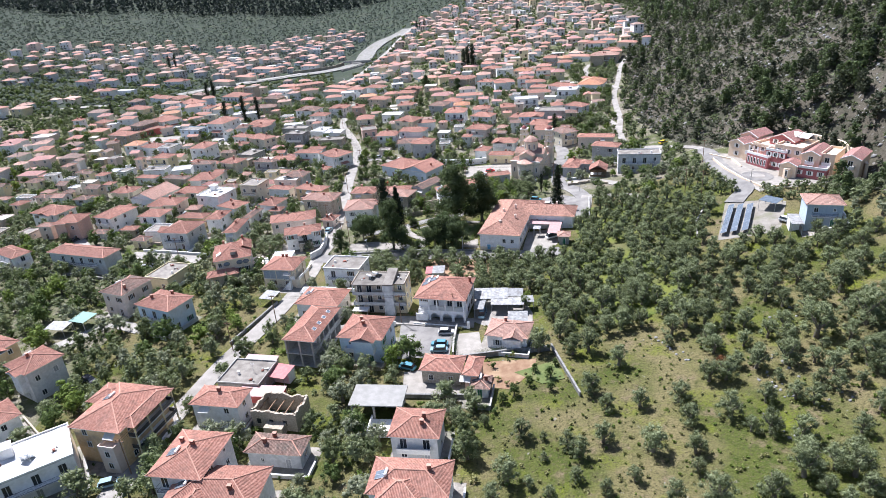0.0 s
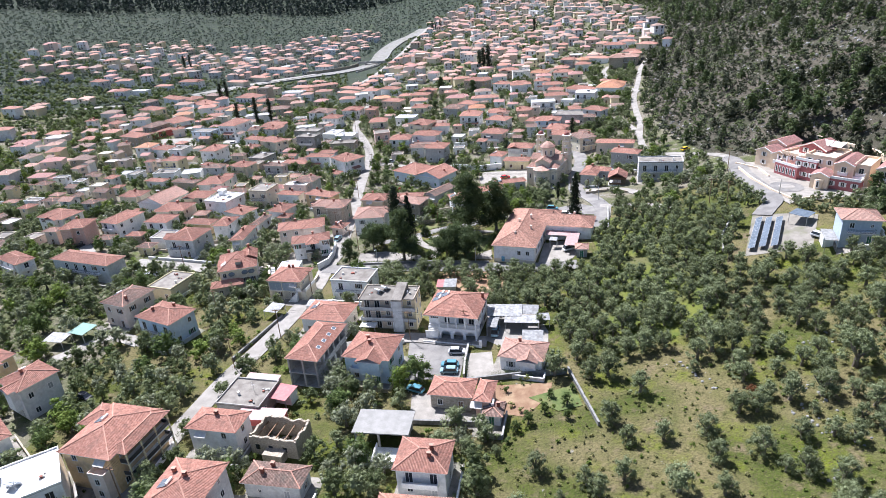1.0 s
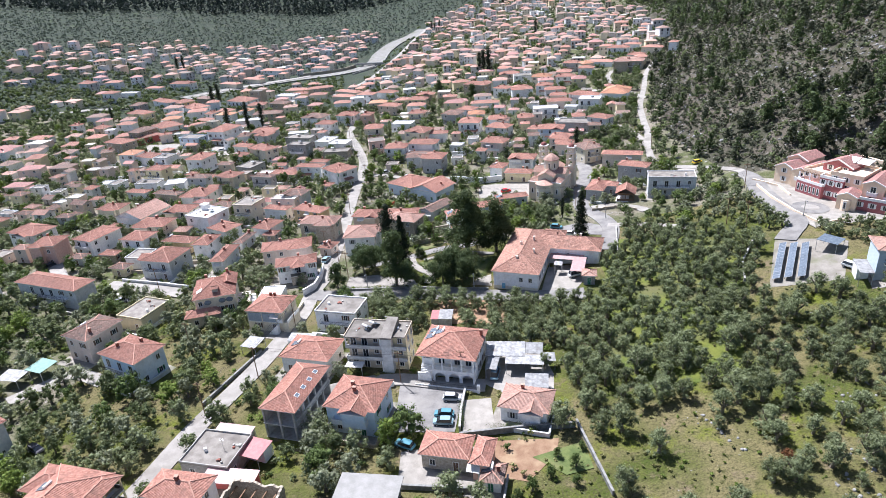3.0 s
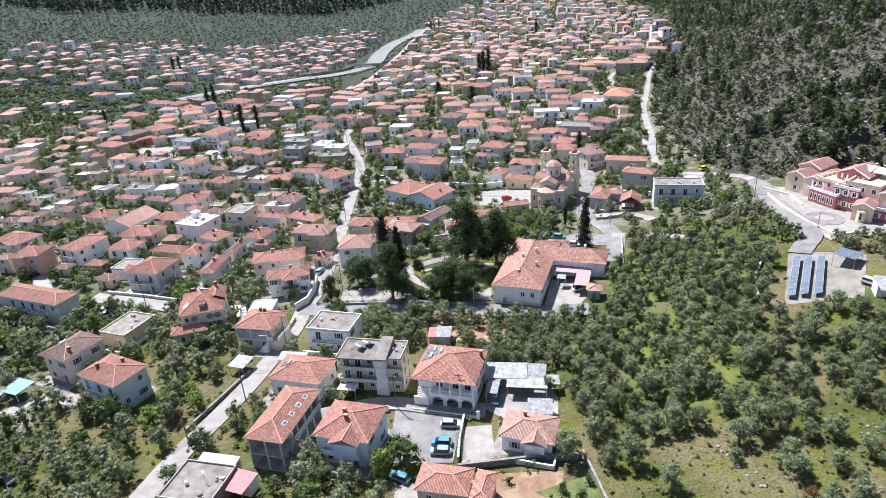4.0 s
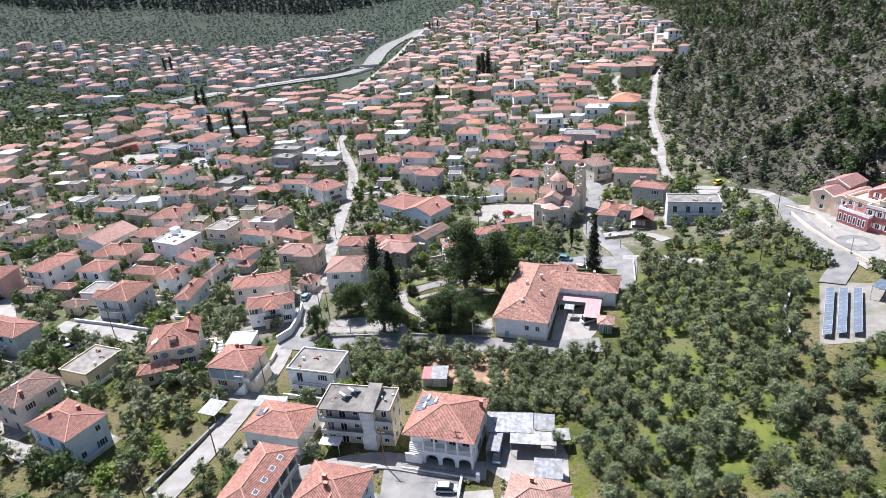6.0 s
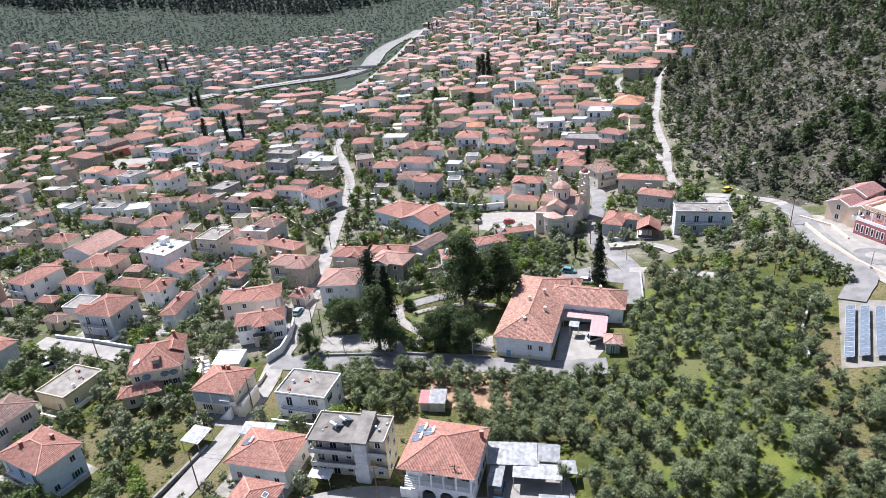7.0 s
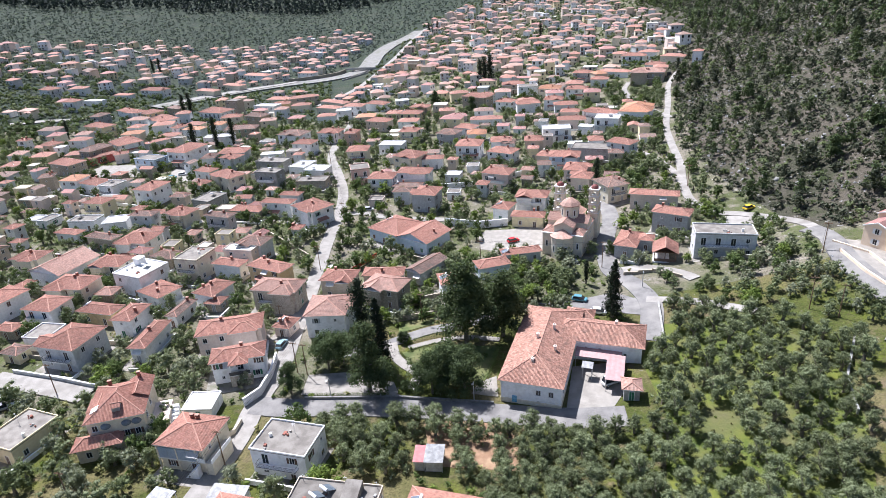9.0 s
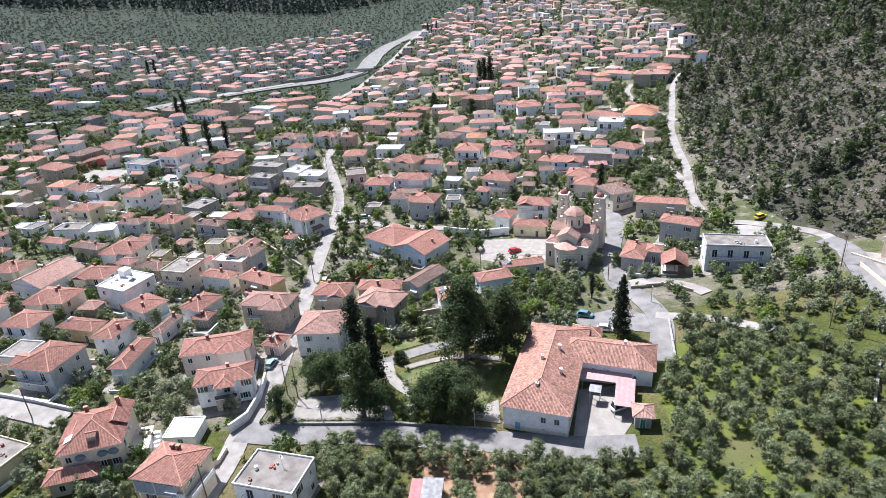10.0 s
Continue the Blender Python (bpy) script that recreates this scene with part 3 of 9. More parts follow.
    doors = 0
    for spin, half, out, length in sides:
        facing = math.cos(radians(turn + spin))
        if facing < (-0.35 if detail == 2 else 0.15 if detail == 1 else 0.6):
            continue
        n = max(1, int((length - 0.8) / (3.5 if detail else 3.8)))
        front = balcony and facing > 0.5 and floors > 1
        for k in range(floors):
            if front and k:
                bw = length * 0.72
                slab = part("balcony", kept(("bal", round(bw, 1)), lambda: balcony_mesh(bw, 1.3)), ob, pose(0, 0, 0, 0, 0, spin) @ pose(0, -out, k * each))
                hard = rnd.random() < 0.25
                part("railing", kept(("rail", round(bw, 1), hard), lambda: railing_mesh(bw, 1.3, hard)), slab)
            for c in range(n):
                if detail == 0 and rnd.random() < 0.25 or rnd.random() < (0.06 if spin == 0 else 0.25):
                    continue
                xx = -length / 2 + length * (c + 0.5) / n + rnd.uniform(-0.2, 0.2)
                kind = "door" if front and k and rnd.random() < 0.6 else rnd.choice(("plain", "plain", "plain", "shut", "window", "small")) if each > 2.3 else "small"
                if k == 0 and not doors and c == n // 2 and facing > 0.5:
                    kind, doors = "entry", 1
                name = "door" if kind in ("door", "entry") else "window"
                fitted(name, kind, shade, ob, pose(0, 0, 0, 0, 0, spin) @ pose(xx, -out, k * each + 0.95), detail > 0 and (kind in ("door", "entry") or detail == 2 and facing > 0.4 and y < 235))
    if detail and roof != "flat":
        for k in range(rnd.choice((0, 1, 1, 2)) if chimneys is None else chimneys):
            cx, cy = rnd.uniform(-0.3, 0.3) * w, rnd.uniform(-0.25, 0.3) * d
            up = rise * (1 - max(abs(cx) / (w / 2) * (0 if w >= d else 1), abs(cy) / (d / 2) * (1 if w >= d else 0)))
            part("chimney", kept("chimney", chimney_mesh), ob, pose(cx, cy, h + up * 0.8))
    if detail and (rnd.random() < (0.5 if roof == "flat" else 0.22) if heat is None else heat):
        cx, cy = rnd.uniform(-0.25, 0.25) * w, rnd.uniform(-0.2, 0.2) * d
        if roof == "hip":
            tilt, back = pitch or 0.36, min(w, d) * 0.24
            roof_panel(ob, pose(-w / 2 + back, rnd.uniform(-0.12, 0.12) * d, h + back * tilt + 0.05, 0, -math.degrees(math.atan(tilt)), 0))
        else:
            up = rise * (1 - max(abs(cx) / (w / 2) * (0 if w >= d else 1), abs(cy) / (d / 2) * (1 if w >= d else 0)))
            heater(ob, pose(cx, cy, h + up * 0.9 + 0.1, 0, 0, 160 - turn))
    return ob

# ---- land ----


def clear(x, y, gap=0.0):
    """Whether a place lies outside every house's plan."""
    while CELLS["n"] < len(FOOTPRINTS):
        row = FOOTPRINTS[CELLS["n"]]
        CELLS["n"] += 1
        reach = row[2] + 8.0
        for i in range(int((row[0] - reach) // 20), int((row[0] + reach) // 20) + 1):
            for j in range(int((row[1] - reach) // 20), int((row[1] + reach) // 20) + 1):
                CELLS.setdefault((i, j), []).append(row)
    for fx, fy, r, a, hw, hd in CELLS.get((int(x // 20), int(y // 20)), ()):
        dx, dy = x - fx, y - fy
        if abs(dx) < r + gap and abs(dy) < r + gap:
            u, v = dx * math.cos(a) + dy * math.sin(a), -dx * math.sin(a) + dy * math.cos(a)
            if abs(u) < hw + gap and abs(v) < hd + gap:
                return False
    return True


LANES = []
CELLS = {"n": 0}
CELLS_L = {"n": 0}


def strip(name, pts, width, mat, lift=0.12, label="", category="road", widths=None):
    """A road that follows the land, as wide as given, with a rounded course through its points."""
    line = []
    n = len(pts)
    for i in range(n - 1):
        p0, p1, p2, p3 = (Vector((*pts[max(0, min(n - 1, i + k))], 0)) for k in (-1, 0, 1, 2))
        steps = max(2, int((p2 - p1).length / 2.5))
        for k in range(steps):
            t = k / steps
            line.append(0.5 * (2 * p1 + (p2 - p0) * t + (2 * p0 - 5 * p1 + 4 * p2 - p3) * t * t + (3 * p1 - p0 - 3 * p2 + p3) * t ** 3))
    line.append(Vector((*pts[-1], 0)))
    bm = bmesh.new()
    rows = []
    for i, p in enumerate(line):
        d = (line[min(i + 1, len(line) - 1)] - line[max(i - 1, 0)]).normalized()
        s = Vector((-d.y, d.x, 0))
        f = i / (len(line) - 1)
        wide = width if widths is None else width + (widths - width) * f
        row = []
        for k in (-1, -0.5, 0, 0.5, 1):
            q = p + s * (wide / 2 * k)
            row.append(bm.verts.new((q.x, q.y, ground(q.x, q.y) + lift)))
        row.append(bm.verts.new((row[-1].co.x, row[-1].co.y, row[-1].co.z - 1.0)))
        row.insert(0, bm.verts.new((row[0].co.x, row[0].co.y, row[0].co.z - 1.0)))
        rows.append(row)
        LANES.append((p.x, p.y, wide / 2))
    for a, b in zip(rows, rows[1:]):
        for k in range(len(a) - 1):
            bm.faces.new((a[k], b[k], b[k + 1], a[k + 1]))
    bmesh.ops.recalc_face_normals(bm, faces=bm.faces)
    return tagged(new(name, finish(bm, name, mat)), label, category, kind="structure")


def patch(name, ring, mat, lift=0.1, label="", category="pavement", cell=3.0):
    """A paved or planted area that follows the land."""
    bm = bmesh.new()
    bm.faces.new([bm.verts.new((x, y, 0)) for x, y in ring])
    bmesh.ops.triangulate(bm, faces=bm.faces)
    for _ in range(5):
        long = [e for e in bm.edges if e.calc_length() > cell * 1.5]
        if not long:
            break
        bmesh.ops.subdivide_edges(bm, edges=long, cuts=1)
        bmesh.ops.triangulate(bm, faces=bm.faces)
    for v in bm.verts:
        v.co.z = ground(v.co.x, v.co.y) + lift
    bmesh.ops.recalc_face_normals(bm, faces=bm.faces)
    if sum(f.normal.z for f in bm.faces) < 0:
        bmesh.ops.reverse_faces(bm, faces=bm.faces)
    cx, cy = sum(p[0] for p in ring) / len(ring), sum(p[1] for p in ring) / len(ring)
    if mat not in (RED_SOIL, LAWN, MEADOW_GRASS):
        PATCHES.append(ring)
    return tagged(new(name, finish(bm, name, mat)), label, category, kind="structure")


PATCHES = []


def inside(x, y, ring):
    hit = False
    n = len(ring)
    for k in range(n):
        (x0, y0), (x1, y1) = ring[k], ring[(k + 1) % n]
        if (y0 > y) != (y1 > y) and x < (x1 - x0) * (y - y0) / (y1 - y0) + x0:
            hit = not hit
    return hit


def off_lanes(x, y, gap=0.0):
    while CELLS_L["n"] < len(LANES):
        row = LANES[CELLS_L["n"]]
        CELLS_L["n"] += 1
        reach = row[2] + 8.0
        for i in range(int((row[0] - reach) // 20), int((row[0] + reach) // 20) + 1):
            for j in range(int((row[1] - reach) // 20), int((row[1] + reach) // 20) + 1):
                CELLS_L.setdefault((i, j), []).append(row)
    for lx, ly, r in CELLS_L.get((int(x // 20), int(y // 20)), ()):
        if abs(lx - x) < r + gap and abs(ly - y) < r + gap and math.hypot(lx - x, ly - y) < r + gap:
            return False
    return not any(inside(x, y, ring) for ring in PATCHES)


def land_material(name, green, green2, dry, moss, earth, stone, stones, dry_share):
    """Open land: grass, dry grass, bare earth and stones in patches of several sizes."""
    m = bpy.data.materials.new(name)
    m.use_nodes = True
    n, l = m.node_tree.nodes, m.node_tree.links
    b = n["Principled BSDF"]
    b.inputs["Roughness"].default_value = 0.95
    b.inputs["Specular IOR Level"].default_value = 0.1
    co = n.new("ShaderNodeTexCoord")

    def cloudy(scale, lo, hi, detail=6.0):
        t = n.new("ShaderNodeTexNoise")
        t.inputs["Scale"].default_value, t.inputs["Detail"].default_value = scale, detail
        t.inputs["Roughness"].default_value = 0.6
        l.new(co.outputs["Object"], t.inputs["Vector"])
        r = n.new("ShaderNodeMapRange")
        r.inputs["From Min"].default_value, r.inputs["From Max"].default_value = lo, hi
        l.new(t.outputs["Fac"], r.inputs["Value"])
        return r.outputs["Result"]

    def blend(a, colour, fac):
        x = n.new("ShaderNodeMix")
        x.data_type = "RGBA"
        if isinstance(a, tuple):
            x.inputs["A"].default_value = (*a, 1)
        else:
            l.new(a, x.inputs["A"])
        x.inputs["B"].default_value = (*colour, 1)
        l.new(fac, x.inputs["Factor"])
        return x.outputs["Result"]
    out = blend(green, green2, cloudy(0.35, 0.35, 0.65))
    out = blend(out, dry, cloudy(0.045, 0.60 - dry_share, 0.74 - dry_share))
    out = blend(out, moss, cloudy(0.11, 0.53, 0.68))
    out = blend(out, earth, cloudy(0.21, 0.56, 0.68))
    out = blend(out, stone, cloudy(0.55, 0.70 - stones, 0.76 - stones))
    out = blend(out, tuple(v * 0.45 for v in green), cloudy(0.9, 0.56, 0.72))
    out = blend(out, tuple(0.35 * (g + e) for g, e in zip(green, earth)), cloudy(2.6, 0.50, 0.66))
    out = blend(out, tuple(0.75 * (g + d) for g, d in zip(green2, dry)), cloudy(4.2, 0.58, 0.72))
    l.new(out, b.inputs["Base Color"])
    rel = n.new("ShaderNodeBump")
    rel.inputs["Strength"].default_value, rel.inputs["Distance"].default_value = 0.9, 0.35
    l.new(cloudy(1.6, 0.2, 0.8), rel.inputs["Height"])
    l.new(rel.outputs["Normal"], b.inputs["Normal"])
    return m


def sheet():
    """The whole land as one sheet, finer near the town."""
    def steps(a, b, fine0, fine1, small, large):
        out, v = [], a
        while v < b:
            out.append(v)
            far = max(0.0, fine0 - v, v - fine1)
            v += small + (large - small) * min(1.0, far / 500.0)
        return out + [b]
    xs = steps(-2600.0, 2600.0, -150.0, 220.0, 3.0, 45.0)
    ys = steps(-700.0, 4200.0, 40.0, 420.0, 3.0, 45.0)
    verts = [(x, y, ground(x, y)) for y in ys for x in xs]
    n = len(xs)
    faces = [(j * n + i, j * n + i + 1, (j + 1) * n + i + 1, (j + 1) * n + i) for j in range(len(ys) - 1) for i in range(n - 1)]
    me = bpy.data.meshes.new("ground")
    me.from_pydata(verts, [], faces)
    me.materials.append(land_material("grassy field", (0.050, 0.068, 0.014), (0.080, 0.092, 0.022), (0.152, 0.130, 0.062), (0.112, 0.132, 0.016), (0.158, 0.124, 0.076), (0.28, 0.265, 0.24), 0.03, 0.17))
    me.materials.append(land_material("town earth and yards", (0.062, 0.080, 0.026), (0.108, 0.112, 0.054), (0.205, 0.180, 0.138), (0.078, 0.102, 0.026), (0.240, 0.212, 0.172), (0.30, 0.28, 0.255), 0.08, 0.16))
    me.materials.append(land_material("stony hillside", (0.046, 0.048, 0.030), (0.064, 0.062, 0.044), (0.094, 0.082, 0.062), (0.046, 0.054, 0.026), (0.100, 0.086, 0.070), (0.27, 0.255, 0.24), 0.09, 0.16))
    me.materials.append(land_material("far slopes", (0.034, 0.047, 0.034), (0.048, 0.062, 0.043), (0.066, 0.074, 0.052), (0.056, 0.078, 0.034), (0.074, 0.076, 0.060), (0.13, 0.126, 0.115), 0.0, 0.08))
    centres = [(faces[k][0], faces[k][2]) for k in range(len(faces))]
    kinds = []
    for a, c in centres:
        x, y = (verts[a][0] + verts[c][0]) / 2, (verts[a][1] + verts[c][1]) / 2
        foot = 107.0 + 0.26 * max(0.0, y - 300.0)
        if x > foot and (x > 122 or y > 232):
            kinds.append(2)
        elif y > 215 and (y < 480 and x > -300 or x > -40 + 0.12 * max(0.0, y - 500.0) and y < 960) or (x < -26 and y < 480 and x > -300 and y > 60 and (x < -90 or y > 185)):
            kinds.append(1)
        elif y > 480:
            kinds.append(3)
        else:
            kinds.append(0)
    me.polygons.foreach_set("material_index", kinds)
    tagged(new("ground", me), "grassy valley floor rising into stony slopes", "ground", kind="structure")


sheet()

# ---- roads and open places ----
strip("road", [(-65.4, 84.5), (-63.2, 95.3), (-61.0, 107.8), (-58.3, 116.6), (-54.7, 129.4), (-49.8, 141.6), (-44.9, 155.9), (-40.3, 174.9), (-39.3, 186.2), (-36.7, 199.5), (-36.5, 215.3), (-36.0, 231.7), (-35.9, 248.1), (-36.1, 272.2), (-35.2, 299.6), (-37.0, 328.2), (-44.4, 363.0), (-49.4, 383.4), (-50.6, 413.2), (-48.6, 454.8), (-47.1, 509.4)], 5.0, CONCRETE_ROAD, lift=0.20, label="pale worn concrete street through the town", widths=3.8)
strip("road", [(-39.8, 185.8), (-30.7, 183.7), (-19.2, 183.1), (3.3, 179.3), (14.1, 176.9), (26.5, 174.2), (37.7, 172.9)], 6.0, ASPHALT, lift=0.22, label="grey asphalt road beside the park")
strip("road", [(49.7, 196.9), (53.4, 205.0), (55.9, 214.8), (54.6, 226.1), (51.7, 233.8), (53.2, 246.2), (57.0, 259.4), (62.3, 273.8), (63.7, 289.2)], 5.5, ASPHALT, lift=0.24, label="asphalt road past the church")
strip("road", [(55.3, 215.1), (63.5, 211.4), (70.3, 206.0), (76.3, 200.2)], 3.0, CONCRETE_ROAD, lift=0.26, label="narrow pale lane along the grove")
strip("road", [(54.7, 233.6), (61.5, 233.0), (68.2, 226.8), (70.5, 221.7)], 3.6, CONCRETE_ROAD, lift=0.28, label="pale lane between gardens")
strip("road", [(103.0, 204.7), (104.3, 218.4), (109.0, 237.4), (106.2, 248.7), (99.7, 258.6), (93.6, 264.3), (91.2, 275.9), (94.8, 293.6), (101.7, 315.2), (108.1, 342.4), (115.4, 369.1), (129.3, 405.8), (143.4, 444.4), (157.2, 468.6)], 3.0, CONCRETE_ROAD, lift=0.30, label="pale concrete road along the foot of the hill")
strip("road", [(85.1, 358.2), (91.7, 342.4), (95.5, 329.0), (96.5, 310.0), (94.8, 293.6)], 2.6, CONCRETE_ROAD, lift=0.32, label="narrow lane up to the hill road")
strip("road", [(121.5, 380.6), (119.7, 403.3), (118.3, 426.6), (121.0, 456.2), (129.4, 474.8)], 3.2, CONCRETE_ROAD, lift=0.34, label="narrow lane between houses")
strip("road", [(107.2, 234.5), (107.3, 224.8), (104.2, 213.4), (102.7, 202.4), (102.1, 191.6), (100.7, 184.9), (97.5, 181.9), (94.1, 178.6)], 5.6, ASPHALT, lift=0.36, label="pale worn asphalt drive up to the hotel")
strip("road", [(-27.6, 138.8), (-18.5, 140.9), (-11.4, 140.8), (-2.0, 138.0), (7.1, 136.3)], 4.2, CONCRETE_ROAD, lift=0.38, label="concrete lane in front of the arched house")
strip("road", [(-107.4, 203.0), (-97.7, 199.9), (-88.3, 196.7), (-79.9, 193.2)], 5.5, CONCRETE_ROAD, lift=0.40, label="pale concrete side street")
strip("road", [(-117.1, 197.4), (-128.9, 214.4), (-137.0, 227.0), (-141.8, 249.5), (-140.3, 259.3), (-120.5, 284.1), (-121.1, 291.4)], 4.5, CONCRETE_ROAD, lift=0.42, label="pale street between the houses")
strip("road", [(-103.3, 144.0), (-97.1, 150.0), (-92.5, 153.6), (-82.9, 148.9)], 4.0, CONCRETE_ROAD, lift=0.20, label="dusty track among olive trees")
strip("road", [(-78.4, 531.1), (-59.6, 583.1), (-49.1, 632.6), (-38.6, 694.7), (-29.7, 747.3), (-16.3, 835.0), (2.2, 913.3)], 5.0, CONCRETE_ROAD, lift=1.6, label="pale road along the river bank")
strip("road", [(-275.5, 490.0), (-260.3, 501.1), (-239.5, 510.4), (-222.3, 522.2)], 6.0, CONCRETE_ROAD, lift=0.9, label="pale road across the valley floor")
strip("road", [(-33.4, 299.3), (-25.0, 299.4), (-16.3, 293.3), (6.1, 286.4)], 3.5, CONCRETE_ROAD, lift=0.26, label="pale lane behind the school")
strip("road", [(-371.0, 850.4), (-344.6, 834.0), (-319.9, 812.1)], 4.0, CONCRETE_ROAD, lift=1.2, label="pale lane on the far slope")
patch("pavement", [(16.2, 269.0), (18.9, 274.1), (37.5, 272.3), (40.3, 262.4), (35.2, 254.4), (20.7, 256.2), (15.7, 259.1)], PLAZA, lift=0.082, label="pale paved church square")
patch("pavement", [(29.4, 274.3), (39.4, 274.2), (36.0, 258.4), (27.2, 259.1)], PLAZA, lift=0.094, label="bright paved terrace beside the church")
patch("pavement", [(30.9, 191.1), (41.6, 190.9), (39.5, 180.4), (35.2, 175.1), (26.4, 176.5)], PLAZA, lift=0.106, label="pale concrete yard of the long hall")
patch("pavement", [(-29.9, 188.2), (-29.4, 195.6), (-20.8, 195.6), (-9.4, 190.5), (-8.0, 185.8)], PLAZA, lift=0.118, label="pale paved corner of the park")
patch("pavement", [(-11.9, 138.8), (2.2, 135.5), (-0.4, 122.2), (-12.7, 123.4)], ASPHALT, lift=0.130, label="grey asphalt car park")
patch("pavement", [(-175.6, 383.8), (-172.9, 398.3), (-146.6, 394.7), (-138.0, 374.1), (-158.6, 371.5)], PLAZA, lift=0.142, label="pale town square")
patch("pavement", [(-128.3, 373.7), (-128.8, 385.8), (-118.6, 376.9), (-112.6, 359.9), (-119.5, 357.3)], PLAZA, lift=0.154, label="pale yard of a street corner")
patch("pavement", [(6.6, 118.8), (19.6, 118.1), (18.2, 113.9), (12.1, 107.7), (6.8, 109.5)], RED_SOIL, lift=0.070, label="dug red garden soil")
patch("pavement", [(-2.7, 176.4), (10.7, 175.7), (16.3, 170.0), (14.9, 161.1), (-1.3, 163.9)], RED_SOIL, lift=0.082, label="reddish soil under olive trees")
patch("pavement", [(-11.0, 117.7), (-7.1, 118.1), (-5.4, 112.1), (5.5, 108.7), (4.1, 106.6), (-11.4, 109.0)], PLAZA, lift=0.094, label="pale stone terrace of the cottage")
patch("pavement", [(1.7, 131.9), (7.8, 131.9), (7.6, 122.0), (1.1, 122.0)], PLAZA, lift=0.106, label="pale yard before the low house")
patch("pavement", [(36.2, 220.2), (48.9, 221.7), (54.0, 215.5), (53.4, 205.0), (49.7, 196.9), (52.8, 207.8), (39.9, 214.8), (27.0, 221.2)], ASPHALT, lift=0.118, label="asphalt forecourt behind the hall")
patch("pavement", [(104.4, 215.7), (109.2, 209.3), (113.5, 194.3), (114.7, 184.7), (102.9, 179.9), (102.0, 194.4)], PLAZA, lift=0.130, label="pale paved hotel forecourt")
patch("pavement", [(13.7, 113.6), (23.9, 116.6), (24.2, 109.6), (19.0, 108.5)], LAWN, lift=0.142, label="bright green garden plot")
patch("pavement", [(93.6, 260.4), (104.7, 255.2), (101.0, 248.6), (95.9, 250.7), (91.6, 252.2)], CONCRETE_ROAD, lift=0.154, label="pale parking beside the hill road")
patch("pavement", [(92.9, 181.4), (105.7, 169.9), (95.5, 154.3), (79.8, 158.2)], YARD_PALE, lift=0.070, label="pale gravel yard under solar panels")

# ---- houses ----
ochre_house = house(-67.3, 103.3, -17, 11.9, 14.4, 8.5, "ochre", detail=2, bay=False, heat=True)
house(-96.2, 125.2, -34, 9.4, 9.2, 8.0, "palegrey", detail=2, heat=True)
house(-113.9, 135.6, 62, 10.3, 10.0, 6.5, "ochre", detail=2)
house(-95.3, 107.9, 46, 7.1, 9.0, 6.0, "white", detail=2)
house(-80.4, 93.7, 31, 13.7, 11.2, 6.5, "white", roof="flat", top="white", detail=2, stair=True)
house(-47.9, 87.3, -13, 10.4, 11.8, 8.5, "palegrey", detail=2, heat=True)
house(-42.0, 80.7, -9, 16.4, 10.0, 6.5, "white", detail=2)
house(-48.6, 107.0, -14, 11.2, 6.6, 6.0, "white", detail=2)
house(-34.6, 93.4, -13, 11.6, 5.6, 3.6, "palegrey", tile="old", detail=2)
house(-46.2, 118.6, -15, 10.3, 9.1, 3.6, "concrete", roof="flat", top="concrete", detail=2)
house(-19.4, 128.6, -17, 11.4, 10.8, 6.5, "paleblue", detail=2, balcony=True)
house(-32.8, 150.1, -17, 12.7, 9.9, 4.6, "white", detail=2, bay=False, heat=True)
house(-27.8, 167.6, -17, 11.4, 8.5, 6.0, "white", roof="flat", top="concrete", detail=2)
house(14.7, 126.4, -20, 10.5, 8.0, 3.6, "white", tile="pale", detail=2)
house(-2.0, 114.8, -15, 9.6, 6.6, 3.6, "rubble", tile="new", roof="hip", detail=2)
house(4.6, 111.8, -18, 3.8, 7.4, 4.2, "pink", detail=2)
house(5.8, 107.9, -14, 4.3, 5.0, 2.6, "white", tile="old", detail=2)
house(-7.9, 92.7, -12, 9.8, 8.4, 6.0, "palegrey", detail=2)
house(-9.2, 79.2, -11, 14.0, 8.6, 6.0, "white", detail=2, heat=True)
cream_house = house(-47.0, 171.5, -15, 10.8, 9.6, 6.0, "cream", detail=2, bay=False, heat=False)
house(-84.8, 178.2, -22, 8.8, 10.8, 4.0, "ochrepale", roof="flat", top="concrete", detail=2)
house(-91.1, 163.8, -26, 9.2, 11.2, 7.0, "pinkpale", tile="old", detail=2, bay=False)
house(-75.9, 151.8, -29, 13.0, 9.2, 7.0, "paleblue", detail=2, balcony=True, bay=False)
house(-118.4, 195.7, -23, 25.5, 7.9, 6.5, "palegrey", detail=2)
house(-137.6, 227.6, -4, 9.6, 9.6, 7.5, "pink", detail=1)
house(-154.3, 245.5, -24, 14.5, 10.5, 6.0, "white", detail=1)
house(-147.0, 203.1, -35, 14.3, 6.7, 5.5, "white", detail=1)
house(-125.0, 235.8, -25, 9.6, 13.8, 6.0, "white", detail=1, balcony=True)
house(-107.4, 230.2, -16, 10.1, 8.7, 6.0, "white", detail=2, balcony=True)
house(-90.0, 210.0, -17, 11.5, 11.6, 6.5, "palegrey", detail=2, balcony=True)
house(-102.1, 218.0, -13, 7.4, 7.3, 4.0, "white", roof="flat", top="concrete", detail=1)
house(-81.0, 222.5, -12, 6.5, 9.5, 5.5, "white", detail=2)
house(-71.8, 212.0, -7, 5.0, 13.6, 4.5, "white", detail=2)
